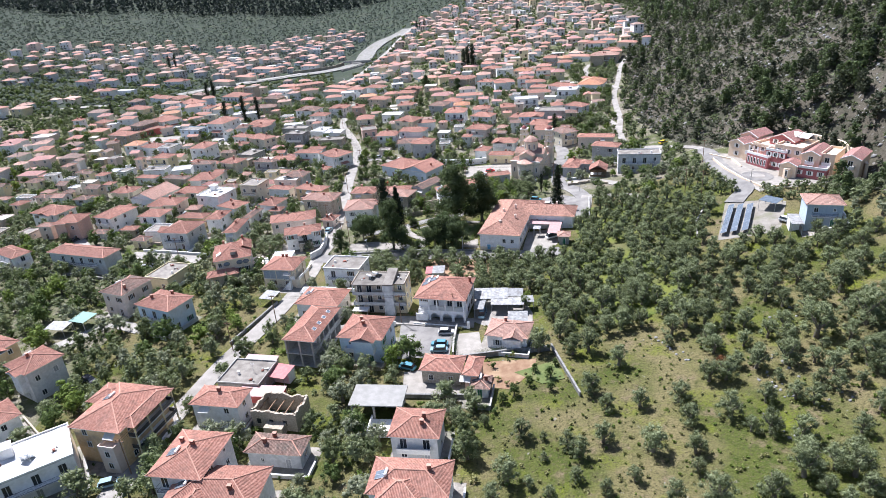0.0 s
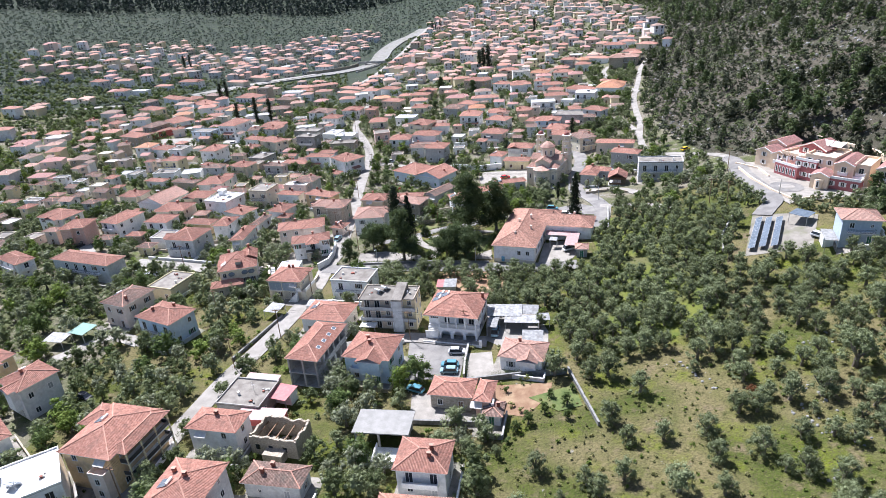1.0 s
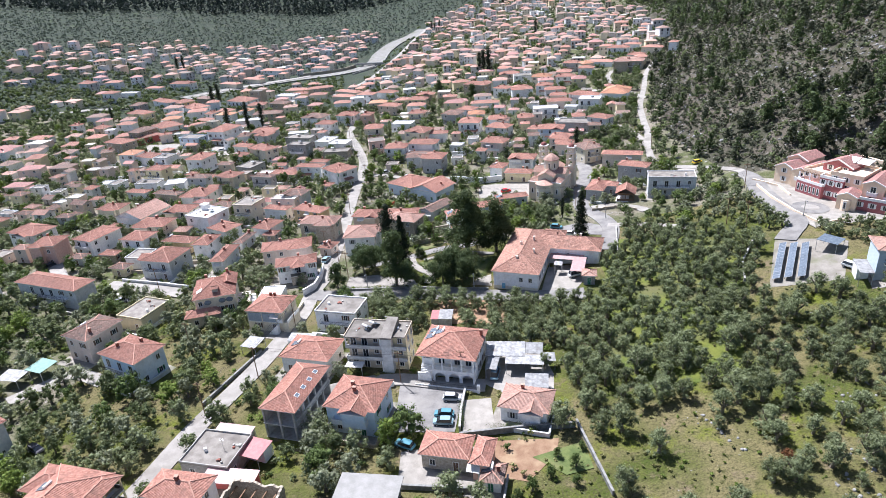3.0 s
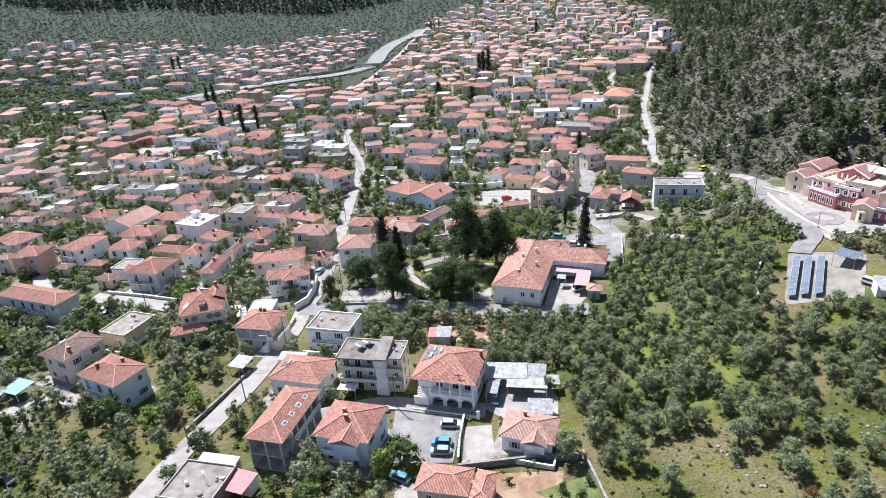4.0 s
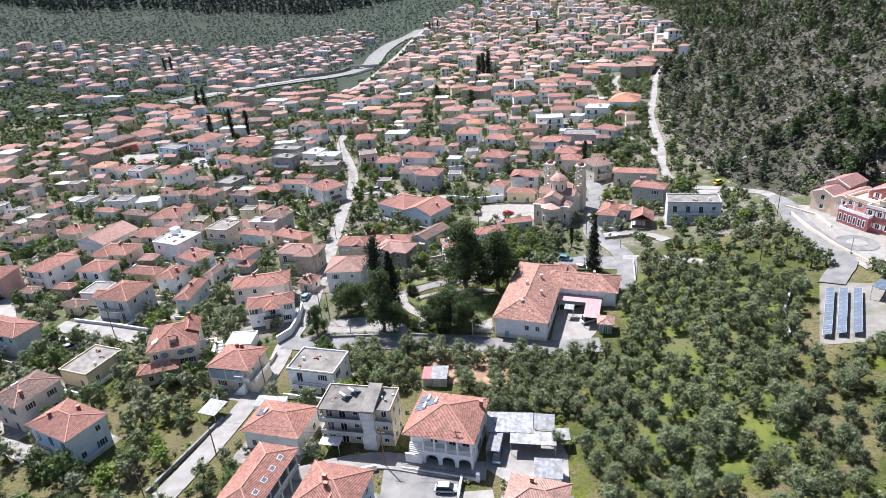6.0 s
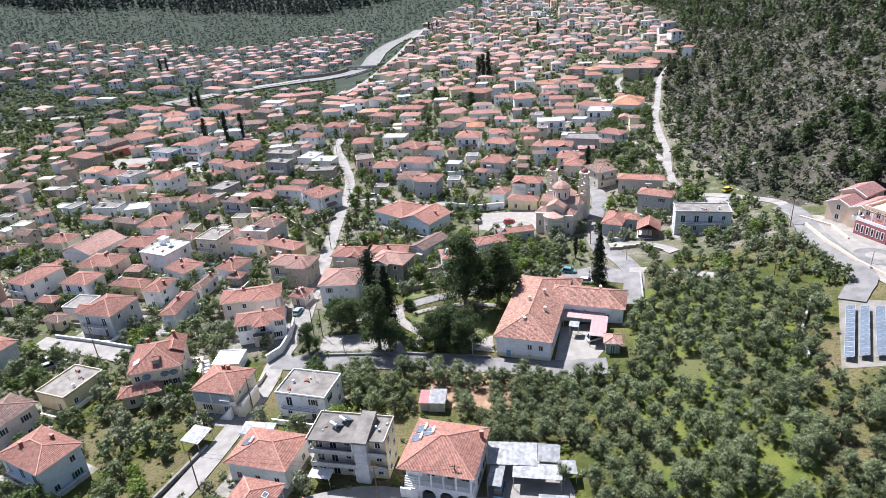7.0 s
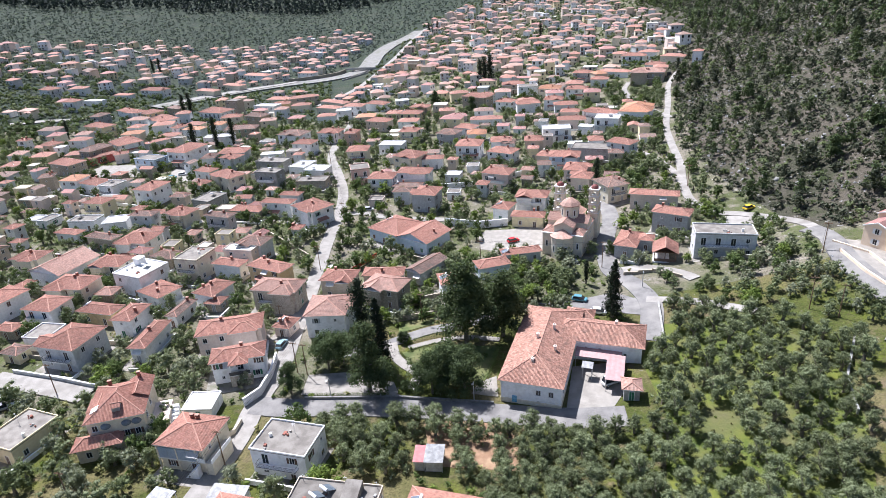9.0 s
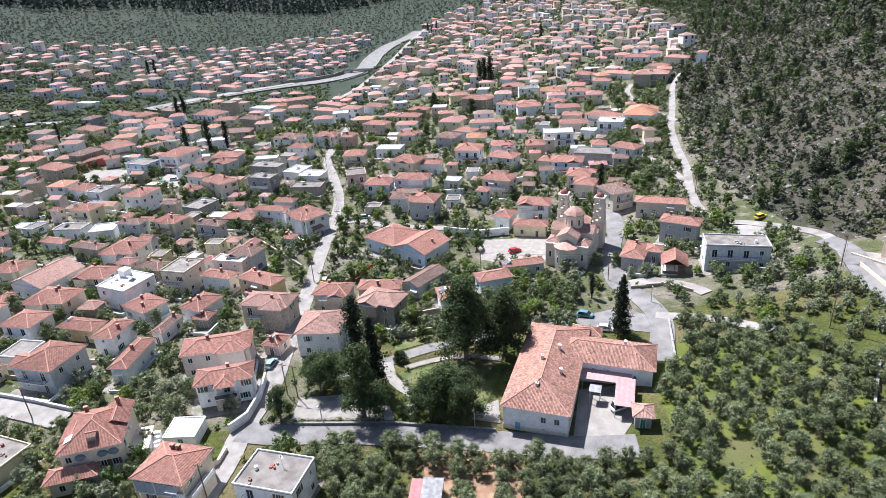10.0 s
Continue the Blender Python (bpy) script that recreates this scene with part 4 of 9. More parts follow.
house(-92.5, 228.8, -18, 12.3, 5.8, 4.0, "ochre", detail=1)
house(-69.2, 226.5, -15, 3.9, 10.0, 3.6, "white", tile="old", detail=1)
house(-106.9, 243.2, -14, 13.3, 9.4, 6.0, "cream", detail=2, balcony=True)
house(-79.7, 238.3, -34, 10.4, 8.4, 4.0, "white", detail=1)
house(-88.8, 248.4, -26, 11.3, 11.3, 6.5, "white", roof="flat", top="white", detail=2, stair=True)
house(-102.2, 258.2, -14, 11.5, 8.8, 5.5, "cream", detail=1, balcony=True)
house(-118.7, 260.1, -23, 14.1, 15.9, 5.0, "white", roof="gable", tile="pale", detail=1)
house(-134.6, 268.9, -11, 11.0, 7.9, 5.0, "cream", detail=1)
house(-100.9, 275.9, -14, 12.3, 10.6, 6.0, "white", detail=2, balcony=True)
house(-87.1, 264.0, -24, 9.4, 6.5, 4.0, "stone", tile="old", detail=1)
house(-74.2, 254.4, -19, 8.6, 9.5, 7.5, "cream", roof="flat", top="concrete", detail=2)
house(-116.6, 282.3, -24, 13.4, 5.1, 5.0, "stone", tile="old", detail=1)
house(-134.5, 293.1, -20, 11.3, 5.0, 3.5, "white", detail=1)
house(-134.5, 305.0, -8, 11.4, 6.8, 4.0, "white", roof="flat", top="concrete", detail=1)
house(-120.6, 301.4, 7, 8.9, 8.3, 4.0, "white", roof="flat", top="white", detail=1)
house(-109.2, 300.6, -14, 10.5, 6.2, 6.0, "palegrey", tile="old", detail=1)
house(-95.5, 301.8, -25, 11.1, 8.3, 5.5, "cream", detail=1, balcony=True)
house(-135.3, 319.2, -18, 10.3, 8.4, 6.5, "ochrepale", detail=1)
house(-118.4, 331.5, -19, 10.3, 12.7, 7.5, "white", detail=1)
house(-152.8, 352.3, -29, 13.1, 9.1, 5.0, "white", detail=1, balcony=True)
house(-141.5, 344.2, -22, 8.2, 8.7, 6.0, "white", roof="flat", top="concrete", detail=1)
house(-179.2, 360.2, 15, 6.9, 6.7, 7.0, "stone", tile="old", detail=1)
house(-184.3, 387.7, -29, 17.0, 10.6, 6.0, "stone", detail=1)
house(-180.4, 410.4, -27, 9.8, 15.5, 7.0, "stone", tile="old", detail=1)
house(-175.6, 405.8, -40, 4.6, 15.9, 4.0, "red", detail=1)
house(-164.0, 403.0, 26, 8.0, 5.0, 5.0, "pinkpale", detail=1)
house(-141.1, 386.2, -25, 14.2, 8.9, 6.0, "paleblue", roof="flat", top="concrete", detail=1, balcony=True)
house(-124.6, 393.4, -23, 12.7, 18.0, 8.0, "white", detail=1)
house(-172.2, 428.4, -48, 16.8, 14.7, 5.5, "white", detail=1)
house(-205.9, 470.1, -34, 18.9, 9.9, 6.5, "ochrepale", detail=1)
house(-221.1, 501.4, -18, 8.3, 11.5, 6.0, "grey", tile="old", detail=1)
house(-256.9, 537.5, -20, 11.5, 9.7, 7.0, "white", detail=1)
house(-251.0, 556.2, -20, 16.7, 7.0, 4.0, "white", roof="flat", top="white", detail=0)
house(-205.8, 515.6, -38, 25.5, 9.0, 6.0, "white", detail=1)
house(-190.1, 510.4, -37, 10.4, 13.2, 6.0, "ochre", detail=1)
house(-171.8, 484.8, -48, 17.8, 14.0, 6.5, "white", detail=1)
house(-180.4, 530.5, -34, 14.1, 8.0, 5.0, "stone", tile="old", detail=0)
house(-152.8, 459.5, -28, 6.7, 9.1, 6.0, "white", detail=1)
house(-156.5, 432.3, -41, 5.3, 14.6, 4.0, "palegrey", detail=0)
house(-213.9, 428.9, -29, 9.8, 8.3, 6.0, "tan", detail=1)
house(-234.9, 437.6, -15, 7.2, 6.0, 6.0, "white", detail=1)
house(-291.3, 572.9, -30, 14.8, 10.2, 6.5, "palegrey", detail=1)
house(-278.7, 590.6, -3, 14.6, 9.0, 5.0, "white", detail=0)
house(-222.1, 599.5, -21, 23.2, 10.0, 6.0, "white", detail=1, balcony=True)
house(-241.6, 584.7, -21, 17.1, 7.0, 3.6, "white", detail=0)
house(-77.1, 290.7, -24, 11.4, 5.0, 7.0, "grey", tile="old", detail=2)
house(-91.2, 321.3, -27, 9.1, 11.1, 4.0, "concrete", roof="flat", top="concrete", detail=1)
house(-71.0, 305.0, -18, 13.9, 7.0, 3.5, "stone", detail=1)
house(-58.6, 304.1, -19, 13.7, 5.5, 6.0, "white", detail=2)
house(-43.8, 295.1, -45, 13.4, 10.7, 6.5, "white", detail=2)
house(-47.8, 282.4, -16, 4.7, 5.0, 3.0, "palegrey", detail=1)
house(-56.6, 318.1, -16, 9.3, 5.0, 4.0, "palegrey", detail=1)
house(-58.0, 264.7, -21, 10.1, 7.8, 6.5, "palegrey", tile="old", detail=2, balcony=True)
house(-61.4, 260.3, -16, 10.4, 5.0, 6.0, "pinkpale", roof="flat", top="white", detail=1)
house(-62.8, 251.9, -22, 10.9, 5.1, 5.0, "white", detail=2)
house(-48.9, 246.4, -31, 13.9, 6.5, 5.5, "ochre", detail=2)
house(-70.0, 340.3, -21, 11.2, 6.7, 8.0, "concrete", roof="flat", top="concrete", detail=1, balcony=True)
house(-75.1, 368.9, -20, 15.4, 8.0, 5.0, "concrete", roof="flat", top="concrete", detail=1)
house(-59.2, 359.2, -24, 8.6, 11.0, 4.5, "white", roof="flat", top="white", detail=1)
house(-50.4, 348.9, -17, 10.4, 8.6, 5.0, "white", roof="flat", top="white", detail=1)
house(-50.6, 335.9, -9, 13.3, 7.5, 4.0, "stone", roof="flat", top="concrete", detail=1)
house(-110.8, 384.8, 1, 7.4, 9.0, 5.0, "palegrey", tile="old", detail=1)
house(-96.2, 373.8, -24, 10.1, 8.0, 7.0, "palegrey", detail=1, balcony=True)
house(-105.9, 363.3, -27, 10.5, 6.8, 4.0, "white", detail=1)
house(-89.8, 344.7, -43, 15.2, 9.0, 6.5, "cream", detail=1)
house(-101.3, 342.7, -30, 7.0, 7.8, 4.0, "white", detail=1)
house(-30.3, 339.6, 9, 8.3, 9.0, 7.0, "pink", roof="flat", top="concrete", detail=1, balcony=True)
house(-19.5, 327.2, -13, 11.4, 9.4, 6.0, "white", detail=1, balcony=True)
house(-5.8, 329.5, -16, 14.9, 8.1, 6.5, "white", detail=2, balcony=True)
house(-8.8, 320.5, -12, 12.7, 5.0, 3.4, "stone", tile="old", detail=1)
house(-0.7, 300.6, -19, 9.7, 10.3, 7.0, "grey", detail=2)
house(-11.6, 273.9, -42, 14.6, 14.3, 4.5, "paleblue", detail=1)
house(-2.4, 265.2, -38, 13.3, 13.7, 4.5, "paleblue", roof="gable", detail=2)
house(1.2, 353.0, -6, 12.1, 6.1, 5.0, "white", detail=1)
house(-8.2, 354.2, -33, 13.3, 11.4, 7.0, "cream", detail=1)
house(-18.0, 387.1, -15, 12.3, 9.0, 4.5, "white", roof="flat", top="white", detail=1)
house(28.7, 318.6, -29, 12.4, 9.3, 7.0, "pinkpale", detail=2)
house(26.7, 284.2, -29, 6.8, 8.0, 5.0, "white", detail=2)
house(38.3, 292.0, -20, 12.0, 8.5, 5.5, "white", detail=2, balcony=True)
house(34.2, 276.1, -18, 11.8, 6.0, 4.0, "ochrepale", detail=1)
house(20.1, 365.9, -15, 12.4, 12.0, 7.0, "white", detail=1, balcony=True)
house(34.7, 353.4, -34, 13.1, 9.7, 5.5, "white", detail=1)
house(49.8, 361.6, -9, 8.3, 9.0, 7.0, "tan", detail=1, balcony=True)
house(51.6, 341.7, -31, 5.8, 8.0, 5.0, "tan", detail=1)
house(35.8, 371.5, -10, 10.5, 8.0, 6.0, "white", detail=1)
house(78.5, 278.0, -21, 16.8, 6.0, 5.0, "pinkpale", detail=2)
house(76.9, 256.9, -33, 11.8, 6.8, 6.5, "grey", detail=2)
house(83.7, 235.8, -15, 16.2, 7.6, 7.0, "palegrey", roof="flat", top="concrete", detail=2, balcony=True)
house(60.0, 246.3, -28, 7.0, 12.2, 4.0, "grey", detail=2)
house(65.2, 245.8, -24, 4.8, 5.1, 3.8, "grey", detail=1)
house(66.8, 291.3, 18, 9.2, 11.0, 6.5, "cream", tile="old", detail=2)
house(27.5, 248.2, 6, 12.5, 5.0, 3.5, "palegrey", detail=1)
house(17.9, 240.4, 13, 10.3, 6.2, 4.0, "paleblue", detail=1)
house(59.7, 315.2, -21, 9.6, 10.3, 6.0, "pinkpale", detail=2, balcony=True)
house(60.3, 306.9, -26, 8.2, 9.1, 5.0, "pinkpale", detail=1)
house(79.0, 474.7, -21, 14.0, 10.0, 6.0, "cream", tile="orange", detail=1)
house(92.9, 459.8, -21, 13.3, 9.0, 6.0, "white", detail=1)
house(111.8, 479.3, -23, 11.4, 8.0, 5.0, "white", detail=1)
house(75.4, 443.9, -20, 11.3, 9.0, 6.0, "white", detail=1)
house(79.7, 430.4, -7, 13.8, 8.0, 5.0, "palegrey", detail=1)
house(78.3, 412.1, -18, 10.8, 8.0, 5.0, "pinkpale", detail=1)
house(75.4, 395.8, -8, 14.8, 8.0, 5.0, "pinkpale", detail=1)
house(91.6, 398.9, -46, 18.9, 9.0, 5.5, "white", detail=1)
house(109.3, 395.5, -28, 14.9, 21.3, 5.0, "white", tile="orange", detail=1)
house(90.6, 382.1, -23, 11.9, 10.0, 6.5, "white", roof="flat", top="white", detail=1, balcony=True)
house(64.2, 379.5, -7, 13.8, 9.0, 6.0, "white", roof="flat", top="white", detail=1, balcony=True)
house(79.4, 380.5, -26, 7.1, 6.0, 4.0, "white", roof="flat", top="white", detail=1)
house(138.1, 465.6, -25, 20.3, 12.0, 7.0, "stone", tile="pale", detail=1, balcony=True)
house(151.1, 490.9, -26, 13.1, 8.0, 4.5, "white", detail=1)
house(165.8, 497.5, -46, 16.7, 8.0, 4.0, "cream", detail=0)
house(171.2, 473.0, -30, 6.4, 8.0, 6.0, "white", detail=0)
house(148.7, 528.0, -29, 17.1, 9.0, 6.0, "white", detail=1)
house(126.7, 498.1, -36, 21.6, 8.0, 4.0, "white", detail=0)
house(106.4, 502.5, -24, 12.9, 8.0, 6.0, "grey", detail=1)
house(72.9, 342.5, -23, 17.0, 10.0, 5.0, "concrete", roof="flat", top="concrete", detail=1)
house(85.3, 339.7, -46, 12.0, 8.4, 6.0, "palegrey", detail=1, balcony=True)
house(58.9, 334.0, -17, 13.5, 9.0, 6.0, "paleblue", detail=1, balcony=True)
house(77.2, 353.1, -8, 7.3, 8.0, 5.0, "white", detail=1)
house(161.1, 533.6, -30, 14.1, 8.0, 5.0, "white", detail=0)
house(-75.0, 421.8, -24, 15.9, 11.3, 6.0, "white", tile="old", detail=1)
house(-64.6, 397.5, -20, 12.1, 9.0, 6.0, "white", detail=1)
house(-54.2, 420.4, -16, 13.3, 10.0, 6.0, "white", detail=1)
house(-41.0, 410.2, -16, 7.3, 9.0, 7.0, "pink", detail=1)
house(-34.3, 375.0, -4, 10.8, 10.0, 6.0, "cream", detail=1)
house(-143.6, 504.2, -28, 20.3, 14.0, 6.5, "white", detail=1)
house(-127.5, 483.6, 2, 13.8, 9.0, 6.0, "cream", detail=1)
house(-136.4, 523.0, -20, 10.2, 8.0, 10.0, "stone", roof="flat", top="concrete", detail=0)
house(-112.5, 519.4, -25, 17.8, 9.0, 6.0, "white", roof="flat", top="white", detail=1)
house(-109.6, 478.6, -30, 14.8, 9.0, 7.0, "stone", tile="old", detail=1)
house(-111.1, 445.6, -1, 19.7, 9.0, 6.0, "stone", tile="old", detail=1)
house(-100.8, 393.1, -7, 15.3, 10.0, 5.0, "palegrey", detail=1)
house(-119.9, 430.9, 1, 16.6, 8.0, 5.0, "white", roof="flat", top="white", detail=1)
house(-80.7, 390.5, 1, 11.3, 6.0, 3.0, "white", roof="flat", top="white", detail=0)
house(-111.8, 551.8, -20, 16.9, 9.0, 5.0, "cream", detail=0)
house(-104.8, 530.3, 7, 12.5, 8.0, 5.0, "ochre", detail=1)
house(-88.9, 520.7, -4, 13.9, 8.0, 5.0, "cream", detail=0)
house(-92.2, 547.1, 17, 23.3, 8.0, 6.0, "tan", detail=0)
house(-66.7, 503.5, -30, 18.0, 8.0, 5.0, "cream", detail=0)
house(-64.4, 475.0, -3, 12.1, 8.0, 5.0, "white", detail=0)
house(-54.6, 484.4, 1, 9.7, 8.0, 6.0, "white", roof="flat", top="white", detail=0)
house(-48.8, 498.0, -19, 14.3, 9.0, 6.0, "white", detail=0)
house(-65.1, 523.8, -41, 25.6, 8.0, 5.0, "cream", detail=0)
house(-159.3, 683.5, -35, 31.4, 10.0, 6.0, "white", detail=0)
house(-111.9, 682.6, -25, 18.9, 9.0, 6.0, "white", detail=0)
house(-167.1, 631.1, -35, 23.6, 8.0, 5.0, "cream", detail=0)
house(-181.0, 604.0, -33, 23.1, 8.0, 5.0, "cream", detail=0)
house(-9.8, 456.8, -18, 14.3, 9.0, 6.0, "ochrepale", detail=1)
house(-4.3, 479.0, -19, 13.2, 8.0, 5.0, "stone", detail=1)
house(-33.7, 504.3, -32, 16.3, 9.0, 5.0, "white", detail=1)
house(21.1, 405.5, -34, 11.9, 9.0, 6.0, "white", detail=1)
house(25.7, 394.8, -4, 10.5, 9.0, 5.0, "white", tile="orange", detail=1)
house(11.5, 396.5, -27, 11.7, 10.0, 6.0, "grey", tile="old", detail=1)
house(34.0, 430.0, -9, 18.8, 8.0, 4.0, "white", detail=0)
house(49.1, 459.6, -36, 11.5, 9.0, 6.0, "white", detail=1)
house(60.3, 445.5, -1, 14.6, 9.0, 6.0, "white", detail=1)
house(32.9, 477.6, -36, 18.7, 10.0, 8.0, "stone", detail=1)
house(59.7, 506.4, -7, 15.6, 10.0, 6.0, "stone", detail=1)
house(-28.3, 441.7, -27, 15.2, 9.0, 6.0, "tan", detail=1)
house(-9.6, 408.1, -16, 10.8, 9.0, 6.0, "cream", detail=1, balcony=True)
house(12.5, 460.5, -1, 10.2, 8.0, 5.0, "tan", detail=0)
house(38.3, 369.7, -15, 8.5, 8.0, 5.0, "white", tile="old", detail=1)
street_house = house(-45.4, 198.2, 10, 12.6, 6.8, 6.0, "white", detail=2, bay=False)
house(-50.6, 210.4, 9, 16.2, 8.2, 6.5, "pinkpale", detail=2)
house(-42.8, 230.6, -14, 13.8, 8.0, 6.5, "rubble", tile="pale", detail=2, balcony=True)
house(-26.9, 216.8, -4, 11.0, 11.2, 6.5, "white", tile="pale", detail=2)
house(-26.3, 235.0, -12, 10.2, 7.7, 6.0, "tan", detail=2)
house(-12.6, 228.4, -26, 11.7, 8.4, 6.0, "stone", tile="pale", detail=2)
house(-14.1, 239.5, -7, 12.4, 6.0, 4.0, "pinkpale", detail=1)
house(-1.5, 242.7, -41, 6.3, 13.0, 4.0, "palegrey", roof="gable", tile="old", detail=2)
house(4.8, 229.1, 9, 6.0, 7.3, 5.5, "white", detail=2)
house(-63.0, 235.8, -26, 7.7, 9.7, 4.5, "white", detail=1)
house(-61.1, 231.1, -14, 5.2, 5.0, 2.8, "stone", detail=1)
house(-50.4, 185.3, -3, 6.6, 6.2, 2.6, "white", roof="flat", top="white", detail=0)
house(-38.2, 215.5, -21, 5.3, 6.0, 3.0, "pinkpale", detail=1)


# ---- buildings with a shape of their own ----
BLIND = surface("grey-blue veranda blinds", (0.30, 0.34, 0.38), (0.38, 0.42, 0.46), size=0.3, vary=0.05)


def arcade(bm, width, z0, z1, thick, holes, mat=0):
    """An upright wall from -width/2 to width/2 with arched holes; holes are rows of centre, width, sill, spring height."""
    cuts = {-width / 2, width / 2}
    for c, w, s, sp in holes:
        cuts |= {c - w / 2 * math.cos(math.pi * k / 12) for k in range(13)}
    xs = sorted(cuts)
    for a, b in zip(xs, xs[1:]):
        m = (a + b) / 2
        hole = next((q for q in holes if abs(m - q[0]) < q[1] / 2), None)
        if hole is None:
            box(bm, a, b, 0, thick, z0, z1, mat)
            continue
        c, w, s, sp = hole
        top = sp + math.sqrt(max(0.0, (w / 2) ** 2 - (m - c) ** 2))
        if s > z0:
            box(bm, a, b, 0, thick, z0, s, mat)
        if top < z1:
            box(bm, a, b, 0, thick, top, z1, mat)


def panes(ob, spin, out, spots, kind, shade=SHUTTER, name="window"):
    """Alike windows on one side of a building; spots are pairs of the place along it and the height."""
    for x, z in spots:
        part(name, kept((kind, shade.name), lambda: window_mesh(kind, shade)), ob, pose(0, 0, 0, 0, 0, spin) @ pose(x, -out, z))


def block(name, mat, x0, x1, y0, y1, z0, z1, parent):
    bm = bmesh.new()
    box(bm, x0, x1, y0, y1, z0, z1)
    return part(name, finish(bm, name, mat), parent)


def tiled(parent, w, d, m, style="hip", tile="new", pitch=0.36, name="roof"):
    mesh, lines, rise = roof_mesh(w, d, style, tile, True, pitch)
    top = part(name, mesh, parent, m)
    bm = bmesh.new()
    for p, q in lines:
        tube(bm, Vector(p) + Vector((0, 0, 0.05)), Vector(q) + Vector((0, 0, 0.05)), 0.13, sides=5)
    part("ridge_cap", finish(bm, "ridge_cap", CAP), top)
    return rise


def gable_end(bm, y, half, z, pitch):
    bm.faces.new([bm.verts.new(p) for p in ((-half, y, z), (half, y, z), (0, y, z + half * pitch))])


def long_hall():
    """The long L-shaped hall beside the park."""
    h = 5.6
    ob = thing("hall", pose(24.9, 193.6, 0.1, 0, 0, -20.5), "long L-shaped white hall with weathered tiled hip roofs", "hall")
    FOOTPRINTS.append((24.9, 193.6, 18, radians(-20.5), 6.9, 16))
    FOOTPRINTS.append((40.9, 196.2, 10, radians(-20.5), 8.0, 5.4))
    block("wall", WALLS["white"], -6.3, 6.3, -15.3, 15.3, -2, h - 0.14, ob)
    block("wall", WALLS["white"], 6.3, 21.0, 2.9, 12.2, -2, h - 0.144, ob)
    block("plinth", WALLS["cream"], -6.38, 6.38, -15.38, 15.38, -2, 1.1, ob)
    block("eave", EAVE, -6.8, 6.8, -15.8, 15.8, h - 0.14, h - 0.02, ob)
    block("eave", EAVE, 6.8, 21.5, 2.4, 12.7, h - 0.14, h - 0.024, ob)
    tiled(ob, 13.7, 31.8, pose(0, 0, h), tile="hall", pitch=0.42)
    tiled(ob, 22.0, 10.4, pose(10.6, 7.5, h - 0.02), tile="hall", pitch=0.42)
    tiled(ob, 7.0, 4.5, pose(6.0, 16.4, h - 0.8), tile="hall", pitch=0.36)
    block("wall", WALLS["white"], 3.0, 9.0, 15.3, 18.2, -2, h - 0.9, ob)
    panes(ob, 0, 15.3, ((1.6, 2.7), (4.2, 2.7)), "plain", SHUTTER_GREY)
    panes(ob, 0, 15.3, ((1.6, 0.2),), "small", SHUTTER_GREY)
    panes(ob, 0, -2.9, ((9, 3.0), (12.0, 3.0), (17.5, 2.4)), "small", SHUTTER_GREY)
    panes(ob, 90, 6.3, ((-12, 2.4), (-8, 2.4), (-4, 2.4), (0, 2.4)), "window", SHUTTER_GREY)
    panes(ob, -90, 6.3, ((-12, 2.4), (-8, 2.4), (-4, 2.4), (0, 2.4), (4, 2.4), (8, 2.4), (12, 2.4)), "window", SHUTTER_GREY)
    for x, y, z in ((-0.5, -10.5, 1.9), (3.2, -4.5, 1.7), (1.8, 3.0, 2.4), (-1.0, -2.0, 2.7), (15.0, 8.2, 2.0)):
        part("chimney", kept("white_chimney", white_chimney), ob, pose(x, y, h + z - 0.7))
    bm = bmesh.new()
    box(bm, -3.9, -2.9, -15.42, -15.30, 0.3, 1.9)
    part("mural", finish(bm, "mural", surface("blue wall painting", (0.10, 0.30, 0.48), (0.28, 0.52, 0.66), size=0.5)), ob, None, "painted blue patch on the wall")


def white_chimney():
    bm = bmesh.new()
    box(bm, -0.28, 0.28, -0.28, 0.28, -0.6, 1.5)
    box(bm, -0.34, 0.34, -0.34, 0.34, 1.5, 1.6)
    tube(bm, (0, 0, 1.6), (0, 0, 1.95), 0.12)
    return finish(bm, "chimney", WALLS["pinkpale"])


TILES["hall"] = roof_tiles("patched clay tiles", (0.290, 0.150, 0.108), (0.410, 0.236, 0.176), (0.215, 0.130, 0.100), 0.30)
long_hall()


